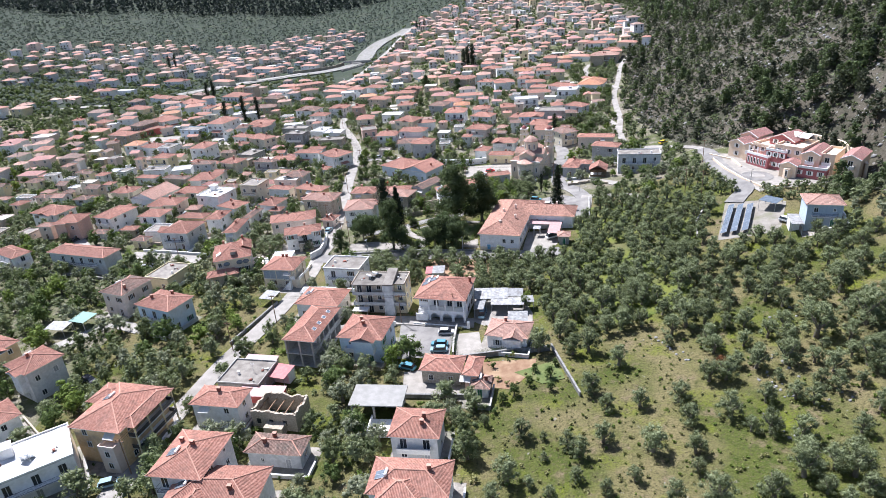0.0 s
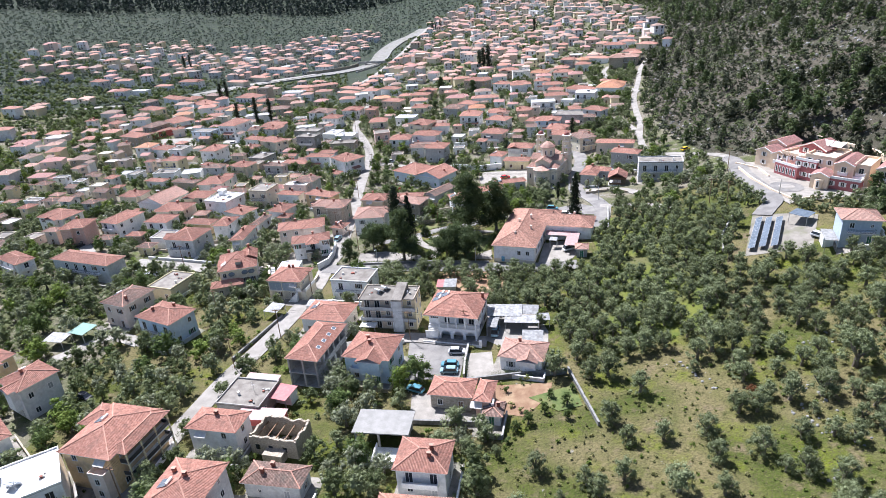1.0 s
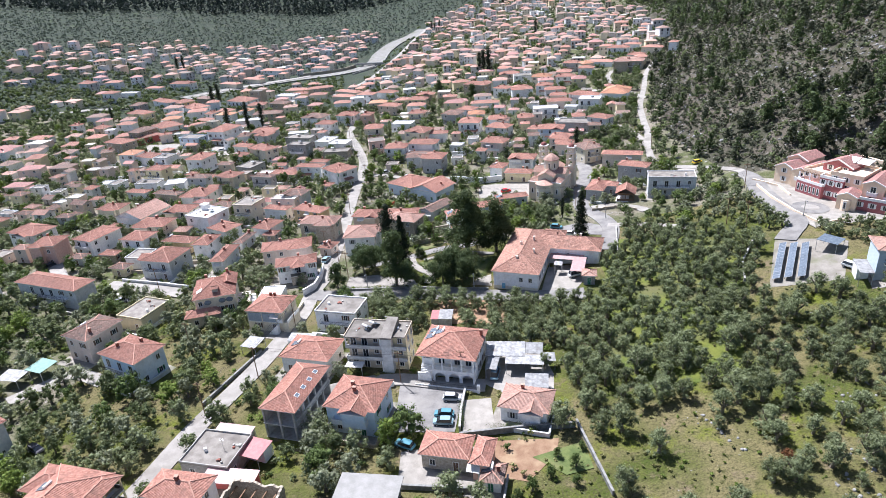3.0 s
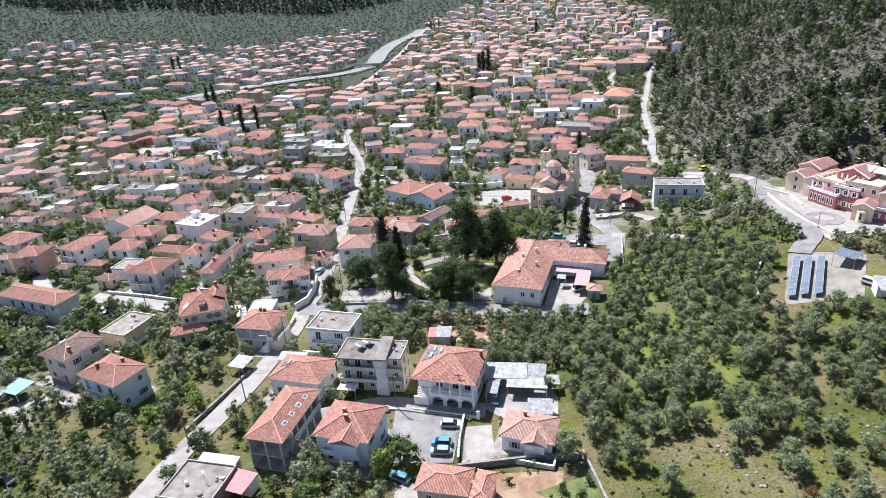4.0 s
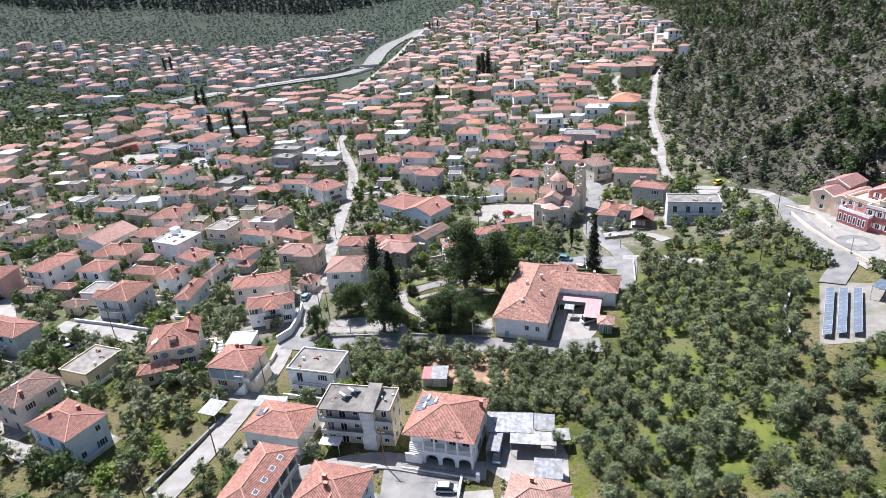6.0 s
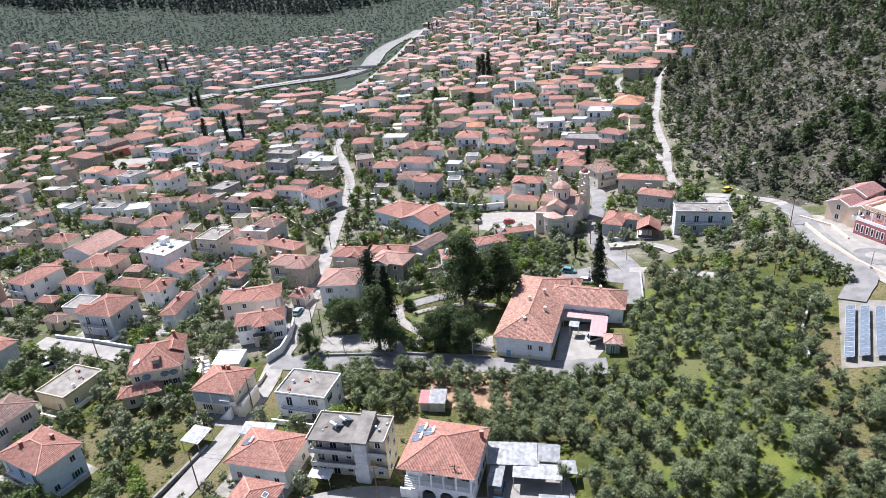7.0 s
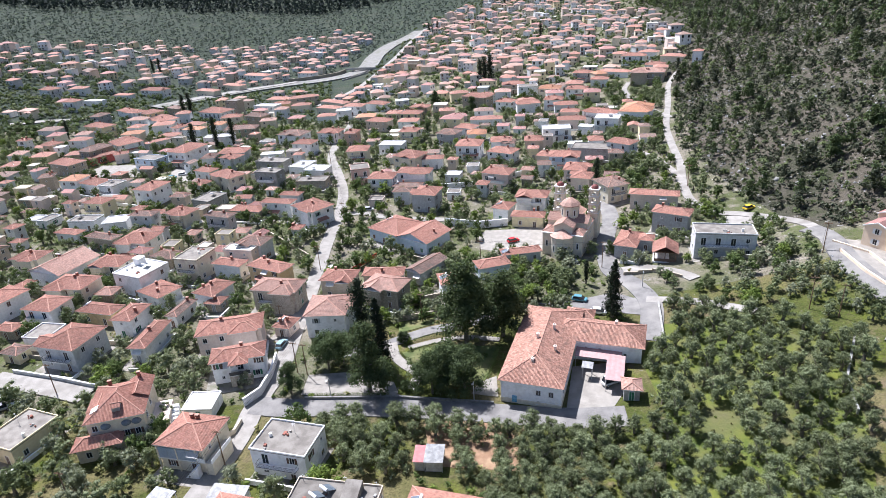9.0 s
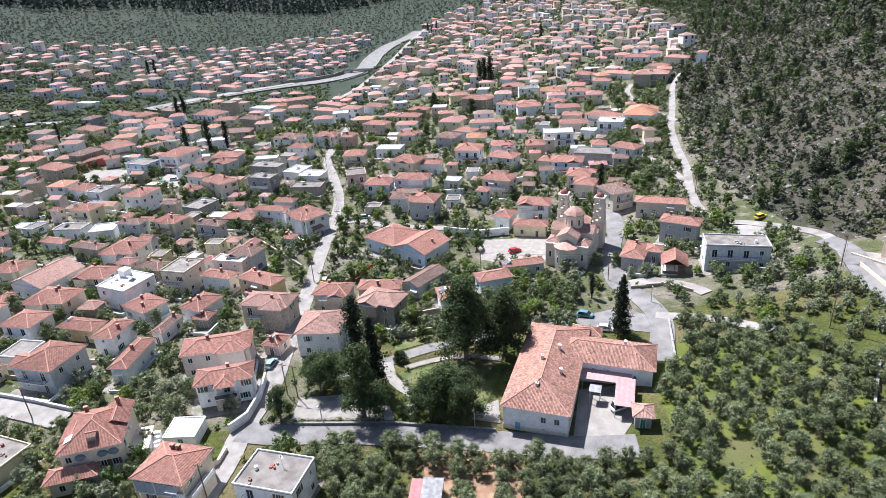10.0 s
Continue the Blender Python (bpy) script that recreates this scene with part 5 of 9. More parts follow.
def church():
    """A domed church with an apse, a cross of gabled arms and two bell towers."""
    ob = thing("church", pose(40.3, 248.8, 0.5, 0, 0, -28), "cream domed church with apse and two bell towers", "church")
    FOOTPRINTS.append((45.0, 257.0, 14, radians(-28), 7.0, 10.5))
    wall, pale = WALLS["churchwall"], EAVE
    block("wall", wall, -6.2, 6.2, 0, 17.5, -2, 7.2, ob)
    block("nave", wall, -2.9, 2.9, 1.0, 17.0, 7.2, 9.4, ob)
    block("transept", wall, -6.2, 6.2, 5.6, 11.4, 7.2, 9.38, ob)
    block("cornice", pale, -6.45, 6.45, -0.25, 17.75, 7.2, 7.4, ob)
    for x in (-4.55, 4.55):
        tiled(ob, 3.7, 5.2, pose(x, 2.9, 7.4), tile="pale", pitch=0.5, name="corner_roof")
        tiled(ob, 3.7, 5.6, pose(x, 14.4, 7.4), tile="pale", pitch=0.5, name="corner_roof")
    tiled(ob, 6.4, 17.0, pose(0, 9.0, 9.4), "gable", tile="pale", pitch=0.5, name="nave_roof")
    tiled(ob, 13.0, 6.4, pose(0, 8.5, 9.38), "gable", tile="pale", pitch=0.5, name="transept_roof")
    for y, half in ((1.0, 2.9), (17.0, 2.9)):
        bm = bmesh.new()
        gable_end(bm, y, half, 9.4, 0.5)
        part("gable", finish(bm, "gable", wall), ob)
    for s in (-1, 1):
        bm = bmesh.new()
        gable_end(bm, -6.2, 2.9, 9.38, 0.5)
        part("gable", finish(bm, "gable", wall), ob, pose(0, 8.5, 0, 0, 0, 90 * s))
    bm = bmesh.new()
    ring = [(3.4 * math.cos(a), -3.0 * math.sin(a)) for a in (k * math.pi / 5 for k in range(6))]
    prism(bm, ring[::-1], -2, 7.0)
    part("apse", finish(bm, "apse", wall), ob)
    bm = bmesh.new()
    tip = bm.verts.new((0, 0.9, 8.6))
    rim = [bm.verts.new((x * 1.1, y * 1.1, 7.0)) for x, y in ring]
    for a, b in zip(rim, rim[1:]):
        bm.faces.new((a, b, tip))
    part("apse_roof", finish(bm, "apse_roof", TILES["pale"]), ob)
    bm = bmesh.new()
    oct_ = [(math.cos(math.tau * (k + 0.5) / 8), math.sin(math.tau * (k + 0.5) / 8)) for k in range(8)]
    prism(bm, [(2.9 * x, 2.9 * y) for x, y in oct_], 9.0, 14.0)
    drum = part("drum", finish(bm, "drum", wall), ob, pose(0, 8.5, 0))
    for k in range(8):
        part("window", kept("slit", slit), drum, pose(0, 0, 0, 0, 0, 45 * k) @ pose(0, -2.68, 10.9))
    bm = bmesh.new()
    rings = []
    for r, z in ((3.25, 14.0), (3.2, 14.2), (2.3, 15.1), (1.1, 15.9)):
        rings.append([bm.verts.new((r * x, r * y, z)) for x, y in oct_])
    tip = bm.verts.new((0, 0, 16.3))
    for a, b in zip(rings, rings[1:]):
        for k in range(8):
            bm.faces.new((a[k], a[(k + 1) % 8], b[(k + 1) % 8], b[k]))
    for k in range(8):
        bm.faces.new((rings[-1][k], rings[-1][(k + 1) % 8], tip))
    bm.faces.new(rings[0][::-1])
    dome = part("dome", finish(bm, "dome", TILES["pale"]), ob, pose(0, 8.5, 0))
    part("cross", kept("cross", cross), dome, pose(0, 0, 16.2))
    for s in (-1, 1):
        tower = block("bell_tower", wall, s * 5.6 - 1.75, s * 5.6 + 1.75, 14.9, 18.4, -2, 9.2, ob)
        for stage, (z0, z1) in enumerate(((9.2, 12.0), (12.0, 14.6), (14.6, 16.9))):
            half = 1.65 - 0.12 * stage
            for side in range(4):
                bm = bmesh.new()
                arcade(bm, half * 2 - (0.7 if side % 2 else 0), z0 + 0.2, z1, 0.35, ((0, half * 1.05, z0 + 0.5, z1 - 1.05),))
                part("arch", finish(bm, "arch", wall), tower, pose(s * 5.6, 16.65, 0, 0, 0, 90 * side) @ pose(0, -half, 0))
            bm = bmesh.new()
            box(bm, -half - 0.2, half + 0.2, -half - 0.2, half + 0.2, z0, z0 + 0.2)
            part("cornice", finish(bm, "cornice", pale), tower, pose(s * 5.6, 16.65, 0))
        bm = bmesh.new()
        box(bm, -1.6, 1.6, -1.6, 1.6, 16.9, 17.15)
        part("cornice", finish(bm, "cornice", pale), tower, pose(s * 5.6, 16.65, 0))
        bm = bmesh.new()
        bmesh.ops.create_uvsphere(bm, u_segments=14, v_segments=8, radius=1.25)
        bmesh.ops.delete(bm, geom=[v for v in bm.verts if v.co.z < -0.05], context="VERTS")
        part("tower_dome", finish(bm, "tower_dome", surface("red dome paint", (0.20, 0.070, 0.062), (0.27, 0.105, 0.092), size=0.5)), tower, pose(s * 5.6, 16.65, 17.15), "dull red dome")
        part("cross", kept("cross", cross), tower, pose(s * 5.6, 16.65, 18.3))
    panes(ob, 90, 6.2, ((2.0, 4.2), (6.5, 4.2), (8.5, 4.2), (10.5, 4.2), (13.5, 4.2)), "small", SHUTTER)
    panes(ob, -90, 6.2, ((-2.0, 4.2), (-6.5, 4.2), (-8.5, 4.2), (-10.5, 4.2)), "small", SHUTTER)
    part("door", kept(("entry", SHUTTER.name), lambda: window_mesh("entry", SHUTTER)), ob, pose(0, 0, 0, 0, 0, 90) @ pose(12.5, -6.2, 1.0))
    for a, x, y in ((0, 0, -2.95), (-36, -1.9, -2.3), (36, 1.9, -2.3)):
        part("window", kept("slit", slit), ob, pose(x, y, 2.2, 0, 0, a))
    for x in (-4.8, 4.8):
        part("window", kept("slit", slit), ob, pose(x, 0, 2.8))


def slit():
    bm = bmesh.new()
    box(bm, -0.42, 0.42, -0.06, 0.02, -0.1, 2.1, 0)
    box(bm, -0.25, 0.25, -0.075, 0.0, 0.1, 1.9, 1)
    return finish(bm, "slit", FRAME, GLASS)


def cross():
    bm = bmesh.new()
    box(bm, -0.05, 0.05, -0.05, 0.05, 0, 1.2)
    box(bm, -0.35, 0.35, -0.05, 0.05, 0.7, 0.8)
    return finish(bm, "cross", STEEL)


WALLS["churchwall"] = surface("pale yellow church render", (0.66, 0.58, 0.45), (0.74, 0.67, 0.54), vary=0.03, size=1.2, stain=(0.58, 0.52, 0.42))
church()


def arched_house():
    """The two-storey white house with an arcade below and a covered veranda above."""
    h, w, d = 6.8, 13.8, 13.2
    ob = thing("house", pose(0.5, 144.4, 0, 0, 0, -17.5), "two-storey white house with ground-floor arches and veranda", "house", "houses of the town")
    FOOTPRINTS.append((0.5, 144.4, 9.6, radians(-17.5), w / 2, d / 2))
    wall = WALLS["white"]
    block("wall", wall, -6.3, 6.3, -3.9, 6.0, -2, h - 0.14, ob)
    bm = bmesh.new()
    arcade(bm, 9.6, -1.0, 3.3, 0.3, ((-3.0, 2.4, 0.3, 1.4), (0.2, 2.4, 0.3, 1.4), (3.3, 2.4, 0.3, 1.4)))
    part("arcade", finish(bm, "arcade", wall), ob, pose(1.5, -6.2, 0))
    for x in (-3.15, 6.0):
        block("side_wall", wall, x, x + 0.3, -5.9, -3.9, -1, 3.296, ob)
    block("floor_slab", EAVE, -3.3, 6.4, -6.3, -3.9, 3.3, 3.48, ob)
    for x in (-3.15, -1.0, 1.2, 3.4, 6.0):
        block("column", wall, x, x + 0.28, -6.2, -5.92, 3.48, h - 0.14, ob)
    bm = bmesh.new()
    for k in range(58):
        x = -3.0 + 9.2 * k / 57
        box(bm, x - 0.03, x + 0.03, -6.15, -6.09, 3.48, 4.35)
    box(bm, -3.0, 6.2, -6.18, -6.05, 4.35, 4.43)
    part("railing", finish(bm, "railing", RAIL_WHITE), ob, None, "pale veranda balustrade")
    panes(ob, 0, 3.9, ((-1.6, 4.4), (2.0, 4.4), (4.6, 4.4)), "door")
    panes(ob, 0, 3.9, ((-4.8, 4.6), (-1.6, 1.2), (2.0, 1.2), (4.6, 1.2)), "window")
    panes(ob, 90, 6.3, ((-2.5, 4.4), (1.5, 4.4), (4.2, 4.4), (-1.0, 1.2), (3.0, 1.2)), "window")
    panes(ob, -90, 6.3, ((-3.5, 4.4), (0.5, 4.4), (-2, 1.2)), "window")
    block("stair_wall", wall, -6.6, -3.4, -6.6, -6.3, -1, 2.4, ob)
    for k in range(10):
        block("step", EAVE, -6.4, -3.5 - 0.0, -6.3 + 0.22 * k, -6.08 + 0.22 * k, -1, 0.3 + 0.3 * k, ob)
    block("eave", EAVE, -w / 2 + 0.04, w / 2 - 0.04, -d / 2 + 0.04, d / 2 - 0.04, h - 0.14, h - 0.02, ob)
    tiled(ob, w, d, pose(0, 0, h), pitch=0.40)
    for back, y in ((1.5, 0.6), (1.7, 3.0), (3.6, 1.6)):
        roof_panel(ob, pose(-w / 2 + back, y, h + back * 0.40 + 0.05, 0, -21.8, 0))
    part("chimney", kept("chimney", chimney_mesh), ob, pose(6.0, 3.4, h + 0.6))
    fence = thing("garden_fence", pose(0.5, 144.4, 0, 0, 0, -17.5), "low white wall with iron fence before the house", "fence")
    block("base_wall", WALLS["white"], -6.8, 7.4, -8.4, -8.15, -0.5, 0.6, fence)
    bm = bmesh.new()
    for k in range(70):
        x = -6.7 + 14 * k / 69
        box(bm, x - 0.015, x + 0.015, -8.29, -8.26, 0.6, 1.4)
    box(bm, -6.8, 7.4, -8.3, -8.25, 1.36, 1.42)
    part("iron_rail", finish(bm, "iron_rail", RAIL), fence)
    block("gate_post", WALLS["white"], 7.4, 8.0, -8.6, -8.0, -0.5, 2.0, fence)


arched_house()


def unfinished_house():
    """Two bare concrete storeys of columns and slabs under a finished tiled roof."""
    h, w, d = 7.3, 8.2, 16.2
    ob = thing("unfinished_building", pose(-32.7, 131.5, 0, 0, 0, -17.4), "unfinished concrete frame building under a tiled roof", "building")
    FOOTPRINTS.append((-32.7, 131.5, 9.2, radians(-17.4), w / 2, d / 2))
    grey = WALLS["concrete"]
    for x in (-3.5, 0.0, 3.2):
        for k in range(6):
            if x == 0.0 and 0 < k < 5:
                continue
            y = -7.5 + 3.0 * k
            block("column", grey, x - 0.2, x + 0.2, y - 0.2, y + 0.2, -1, h - 0.14, ob)
    block("floor_slab", grey, -3.8, 3.6, -7.8, 7.8, 3.35, 3.6, ob)
    block("floor_slab", grey, -3.8, 3.6, -7.8, 7.8, -0.4, 0.08, ob)
    block("wall", WALLS["grey"], -3.5, -3.3, -7.3, 7.3, 0.08, 3.35, ob)
    block("wall", WALLS["grey"], -3.5, -3.3, -7.3, 7.3, 3.6, h - 0.14, ob)
    block("wall", WALLS["grey"], -3.3, 3.0, 7.3, 7.5, 0.08, h - 0.14, ob)
    block("wall", WALLS["white"], -1.5, 3.0, -3.0, -2.8, 3.6, h - 0.14, ob)
    block("parapet", grey, 3.3, 3.45, -7.3, 7.3, 3.6, 4.5, ob)
    block("eave", EAVE, -w / 2 + 0.04, w / 2 - 0.04, -d / 2 + 0.04, d / 2 - 0.04, h - 0.14, h - 0.02, ob)
    tiled(ob, w, d, pose(0, 0, h), pitch=0.40)
    for k in range(4):
        y = -3.6 + 2.7 * k
        bm = bmesh.new()
        box(bm, -0.45, 0.45, -0.55, 0.55, 0, 0.10, 0)
        box(bm, -0.36, 0.36, -0.46, 0.46, 0.10, 0.115, 1)
        part("skylight", finish(bm, "skylight", FRAME, SOLAR), ob, pose(2.3, y, h + 0.75, 0, 21.8, 0))


unfinished_house()


def ochre_wings(ob, h):
    """Side balconies under their own roof, a rear wing and a pink corner bay with a terrace."""
    tiled(ob, 4.6, 12.4, pose(5.4, 0.9, h - 0.06), pitch=0.34, name="side_roof")
    for z in (2.9, 5.75):
        tray = block("balcony", EAVE, 5.4, 7.3, -4.8, 6.6, z - 0.16, z, ob)
        for y in (-4.8, 6.52):
            block("railing", RAIL, 5.4, 7.3, y, y + 0.06, z, z + 0.95, tray)
        for k in range(3):
            block("railing", RAIL, 7.22, 7.28, -4.7 + 3.8 * k, -1.1 + 3.8 * k, z + 0.1, z + 0.95, tray)
    for y in (-4.7, -0.9, 2.9, 6.5):
        block("column", WALLS["ochrepale"], 7.0, 7.28, y - 0.14, y + 0.14, -1, h - 0.2, ob)
    block("wing_wall", WALLS["ochre"], -8.0, -5.4, 1.2, 6.4, -2, h - 0.4, ob)
    tiled(ob, 7.0, 6.6, pose(-5.2, 3.8, h - 0.3), pitch=0.36, name="wing_roof")
    block("corner_bay", WALLS["pinkpale"], 1.6, 5.2, -8.8, -6.6, -2, 5.6, ob)
    for x0, x1, y0, y1 in ((1.6, 5.2, -8.8, -8.66), (1.6, 1.74, -8.66, -6.6), (5.06, 5.2, -8.66, -6.6)):
        block("parapet", WALLS["pinkpale"], x0, x1, y0, y1, 5.6, 6.4, ob)
    panes(ob, 0, 8.8, ((3.4, 1.2), (3.4, 3.9)), "plain")
    part("awning", kept(("awning", 0), awning), ob, pose(3.4, -6.65, h - 0.5), "pale striped awning")


def veranda_front(ob):
    """Drawn blinds before an upper veranda, with an outside stair."""
    for k in range(4):
        block("blind", BLIND, -4.6 + 2.0 * k, -2.68 + 2.0 * k, -4.62, -4.56, 3.1, 5.5, ob)
    tray = block("balcony", EAVE, -5.0, 5.2, -4.7, -4.2, 2.9, 3.08, ob)
    block("railing", WALLS["white"], 3.5, 5.2, -4.7, -4.6, 3.08, 4.0, tray)
    for x in (-4.8, -0.7, 3.5, 5.1):
        block("column", WALLS["cream"], x - 0.12, x + 0.12, -4.7, -4.46, -0.5, 5.86, ob)
    for k in range(9):
        block("step", WALLS["white"], 1.2 + 0.32 * k, 1.52 + 0.32 * k, -5.9, -4.75, -0.6, 0.1 + 0.33 * k, ob)
    block("side_terrace", WALLS["cream"], 5.1, 6.6, -4.6, 2.0, -1, 2.9, ob)
    block("parapet", WALLS["white"], 6.48, 6.6, -4.6, 2.0, 2.9, 3.8, ob)


def porch_bay(ob):
    """A middle bay with an arched porch below, a balcony door above and its own small roof."""
    bm = bmesh.new()
    arcade(bm, 4.6, -1.0, 2.9, 0.3, ((0, 2.4, -0.9, 1.1),))
    part("porch_arch", finish(bm, "porch_arch", WALLS["rubble"]), ob, pose(0.4, -5.0, 0))
    for x in (-1.9, 2.4):
        block("side_wall", WALLS["rubble"], x, x + 0.3, -4.7, -2.9, -1, 2.896, ob)
    tray = block("balcony", EAVE, -2.0, 2.8, -5.1, -2.9, 2.9, 3.05, ob)
    block("railing", RAIL, -1.9, 2.7, -5.0, -4.95, 3.05, 3.95, tray)
    for x in (-1.7, 2.4):
        block("column", WALLS["white"], x, x + 0.2, -4.6, -4.4, 3.05, 5.9, ob)
    tiled(ob, 4.4, 5.6, pose(0.4, -2.6, 5.95), "hip", pitch=0.46, name="porch_roof")
    panes(ob, 0, 2.86, ((0.4, 4.0),), "door", SHUTTER, "door")
    panes(ob, 0, 2.86, ((-4.4, 4.1), (-2.9, 4.1), (4.6, 4.1)), "window")


def gabled_villa():
    """The tall cream villa: ridge running back, dormer, skirt roof and three round window hoods."""
    h, w, d = 7.5, 11.4, 13.0
    ob = thing("house", pose(-64.6, 180.9, 0, 0, 0, 13), "tall cream villa with red hip roofs and round window hoods", "house", "houses of the town")
    FOOTPRINTS.append((-64.6, 180.9, 8.8, radians(13), w / 2, d / 2))
    wall = WALLS["cream"]
    block("wall", wall, -5.2, 5.2, -6.0, 6.0, -2, h - 0.14, ob)
    block("eave", EAVE, -w / 2 + 0.04, w / 2 - 0.04, -d / 2 + 0.04, d / 2 - 0.04, h - 0.14, h - 0.02, ob)
    tiled(ob, w, d, pose(0, 0, h), pitch=0.46)
    tiled(ob, 5.0, 7.4, pose(3.4, 2.6, h + 0.5), "gable", pitch=0.5, name="cross_roof")
    tiled(ob, 4.6, 5.0, pose(-3.6, -0.4, h + 0.12), "gable", pitch=0.42, name="cross_roof")
    block("lower_wall", wall, -7.6, 0.6, -8.2, -6.0, -2, 3.7, ob)
    tiled(ob, 9.4, 4.6, pose(-3.5, -7.1, 3.8), pitch=0.5, name="skirt_roof")
    bm = bmesh.new()
    box(bm, -0.75, 0.75, -0.7, 0.9, -0.5, 1.0)
    dormer = part("dormer", finish(bm, "dormer", WALLS["concrete"]), ob, pose(0.4, -4.2, h + 0.75))
    tiled(dormer, 2.0, 2.0, pose(0, 0, 1.0), "gable", pitch=0.5, name="dormer_roof")
    bm = bmesh.new()
    box(bm, -0.8, 0.8, -0.9, 0.9, 0, 0.06)
    part("skylight", finish(bm, "skylight", TANK), ob, pose(-3.9, -3.3, h + 1.05, 0, -24, 0), "large white skylight panel")

    def hood():
        bm = bmesh.new()
        bmesh.ops.create_uvsphere(bm, u_segments=16, v_segments=8, radius=0.95)
        bmesh.ops.delete(bm, geom=[v for v in bm.verts if v.co.y > 0.05], context="VERTS")
        for v in bm.verts:
            v.co.y *= 0.75
            v.co.z *= 0.72
        return finish(bm, "window_hood", surface("blue-grey hood cloth", (0.16, 0.19, 0.22), (0.22, 0.25, 0.28), size=0.4))
    for x in (-1.9, 1.9, 3.8):
        part("window_hood", kept("hood", hood), ob, pose(x, -6.0, 6.0), "blue-grey round window hood")
    panes(ob, 0, 6.0, ((1.6, 2.9), (3.6, 2.9)), "window")
    panes(ob, 0, 6.0, ((-3.9, 5.2),), "plain")
    panes(ob, 0, 8.2, ((-5.5, 1.0), (-2.6, 1.0)), "plain")
    panes(ob, 90, 5.2, ((-3.5, 4.8), (0.5, 4.8), (3.0, 1.4)), "plain")
    block("terrace", WALLS["pinkpale"], 5.2, 8.6, -3.0, 4.0, -1, 2.6, ob)
    for k in range(6):
        block("step", WALLS["white"], 8.6, 10.0, -3.0 + 0.9 * k, -2.1 + 0.9 * k, -1, 0.4 * k + 0.3, ob)
    part("chimney", kept("chimney", chimney_mesh), ob, pose(-2.6, 4.8, h + 0.9))
    part("chimney", kept("chimney", chimney_mesh), ob, pose(3.4, 4.6, h + 1.9))


ochre_wings(ochre_house, 8.5)
veranda_front(cream_house)
porch_bay(street_house)
gabled_villa()


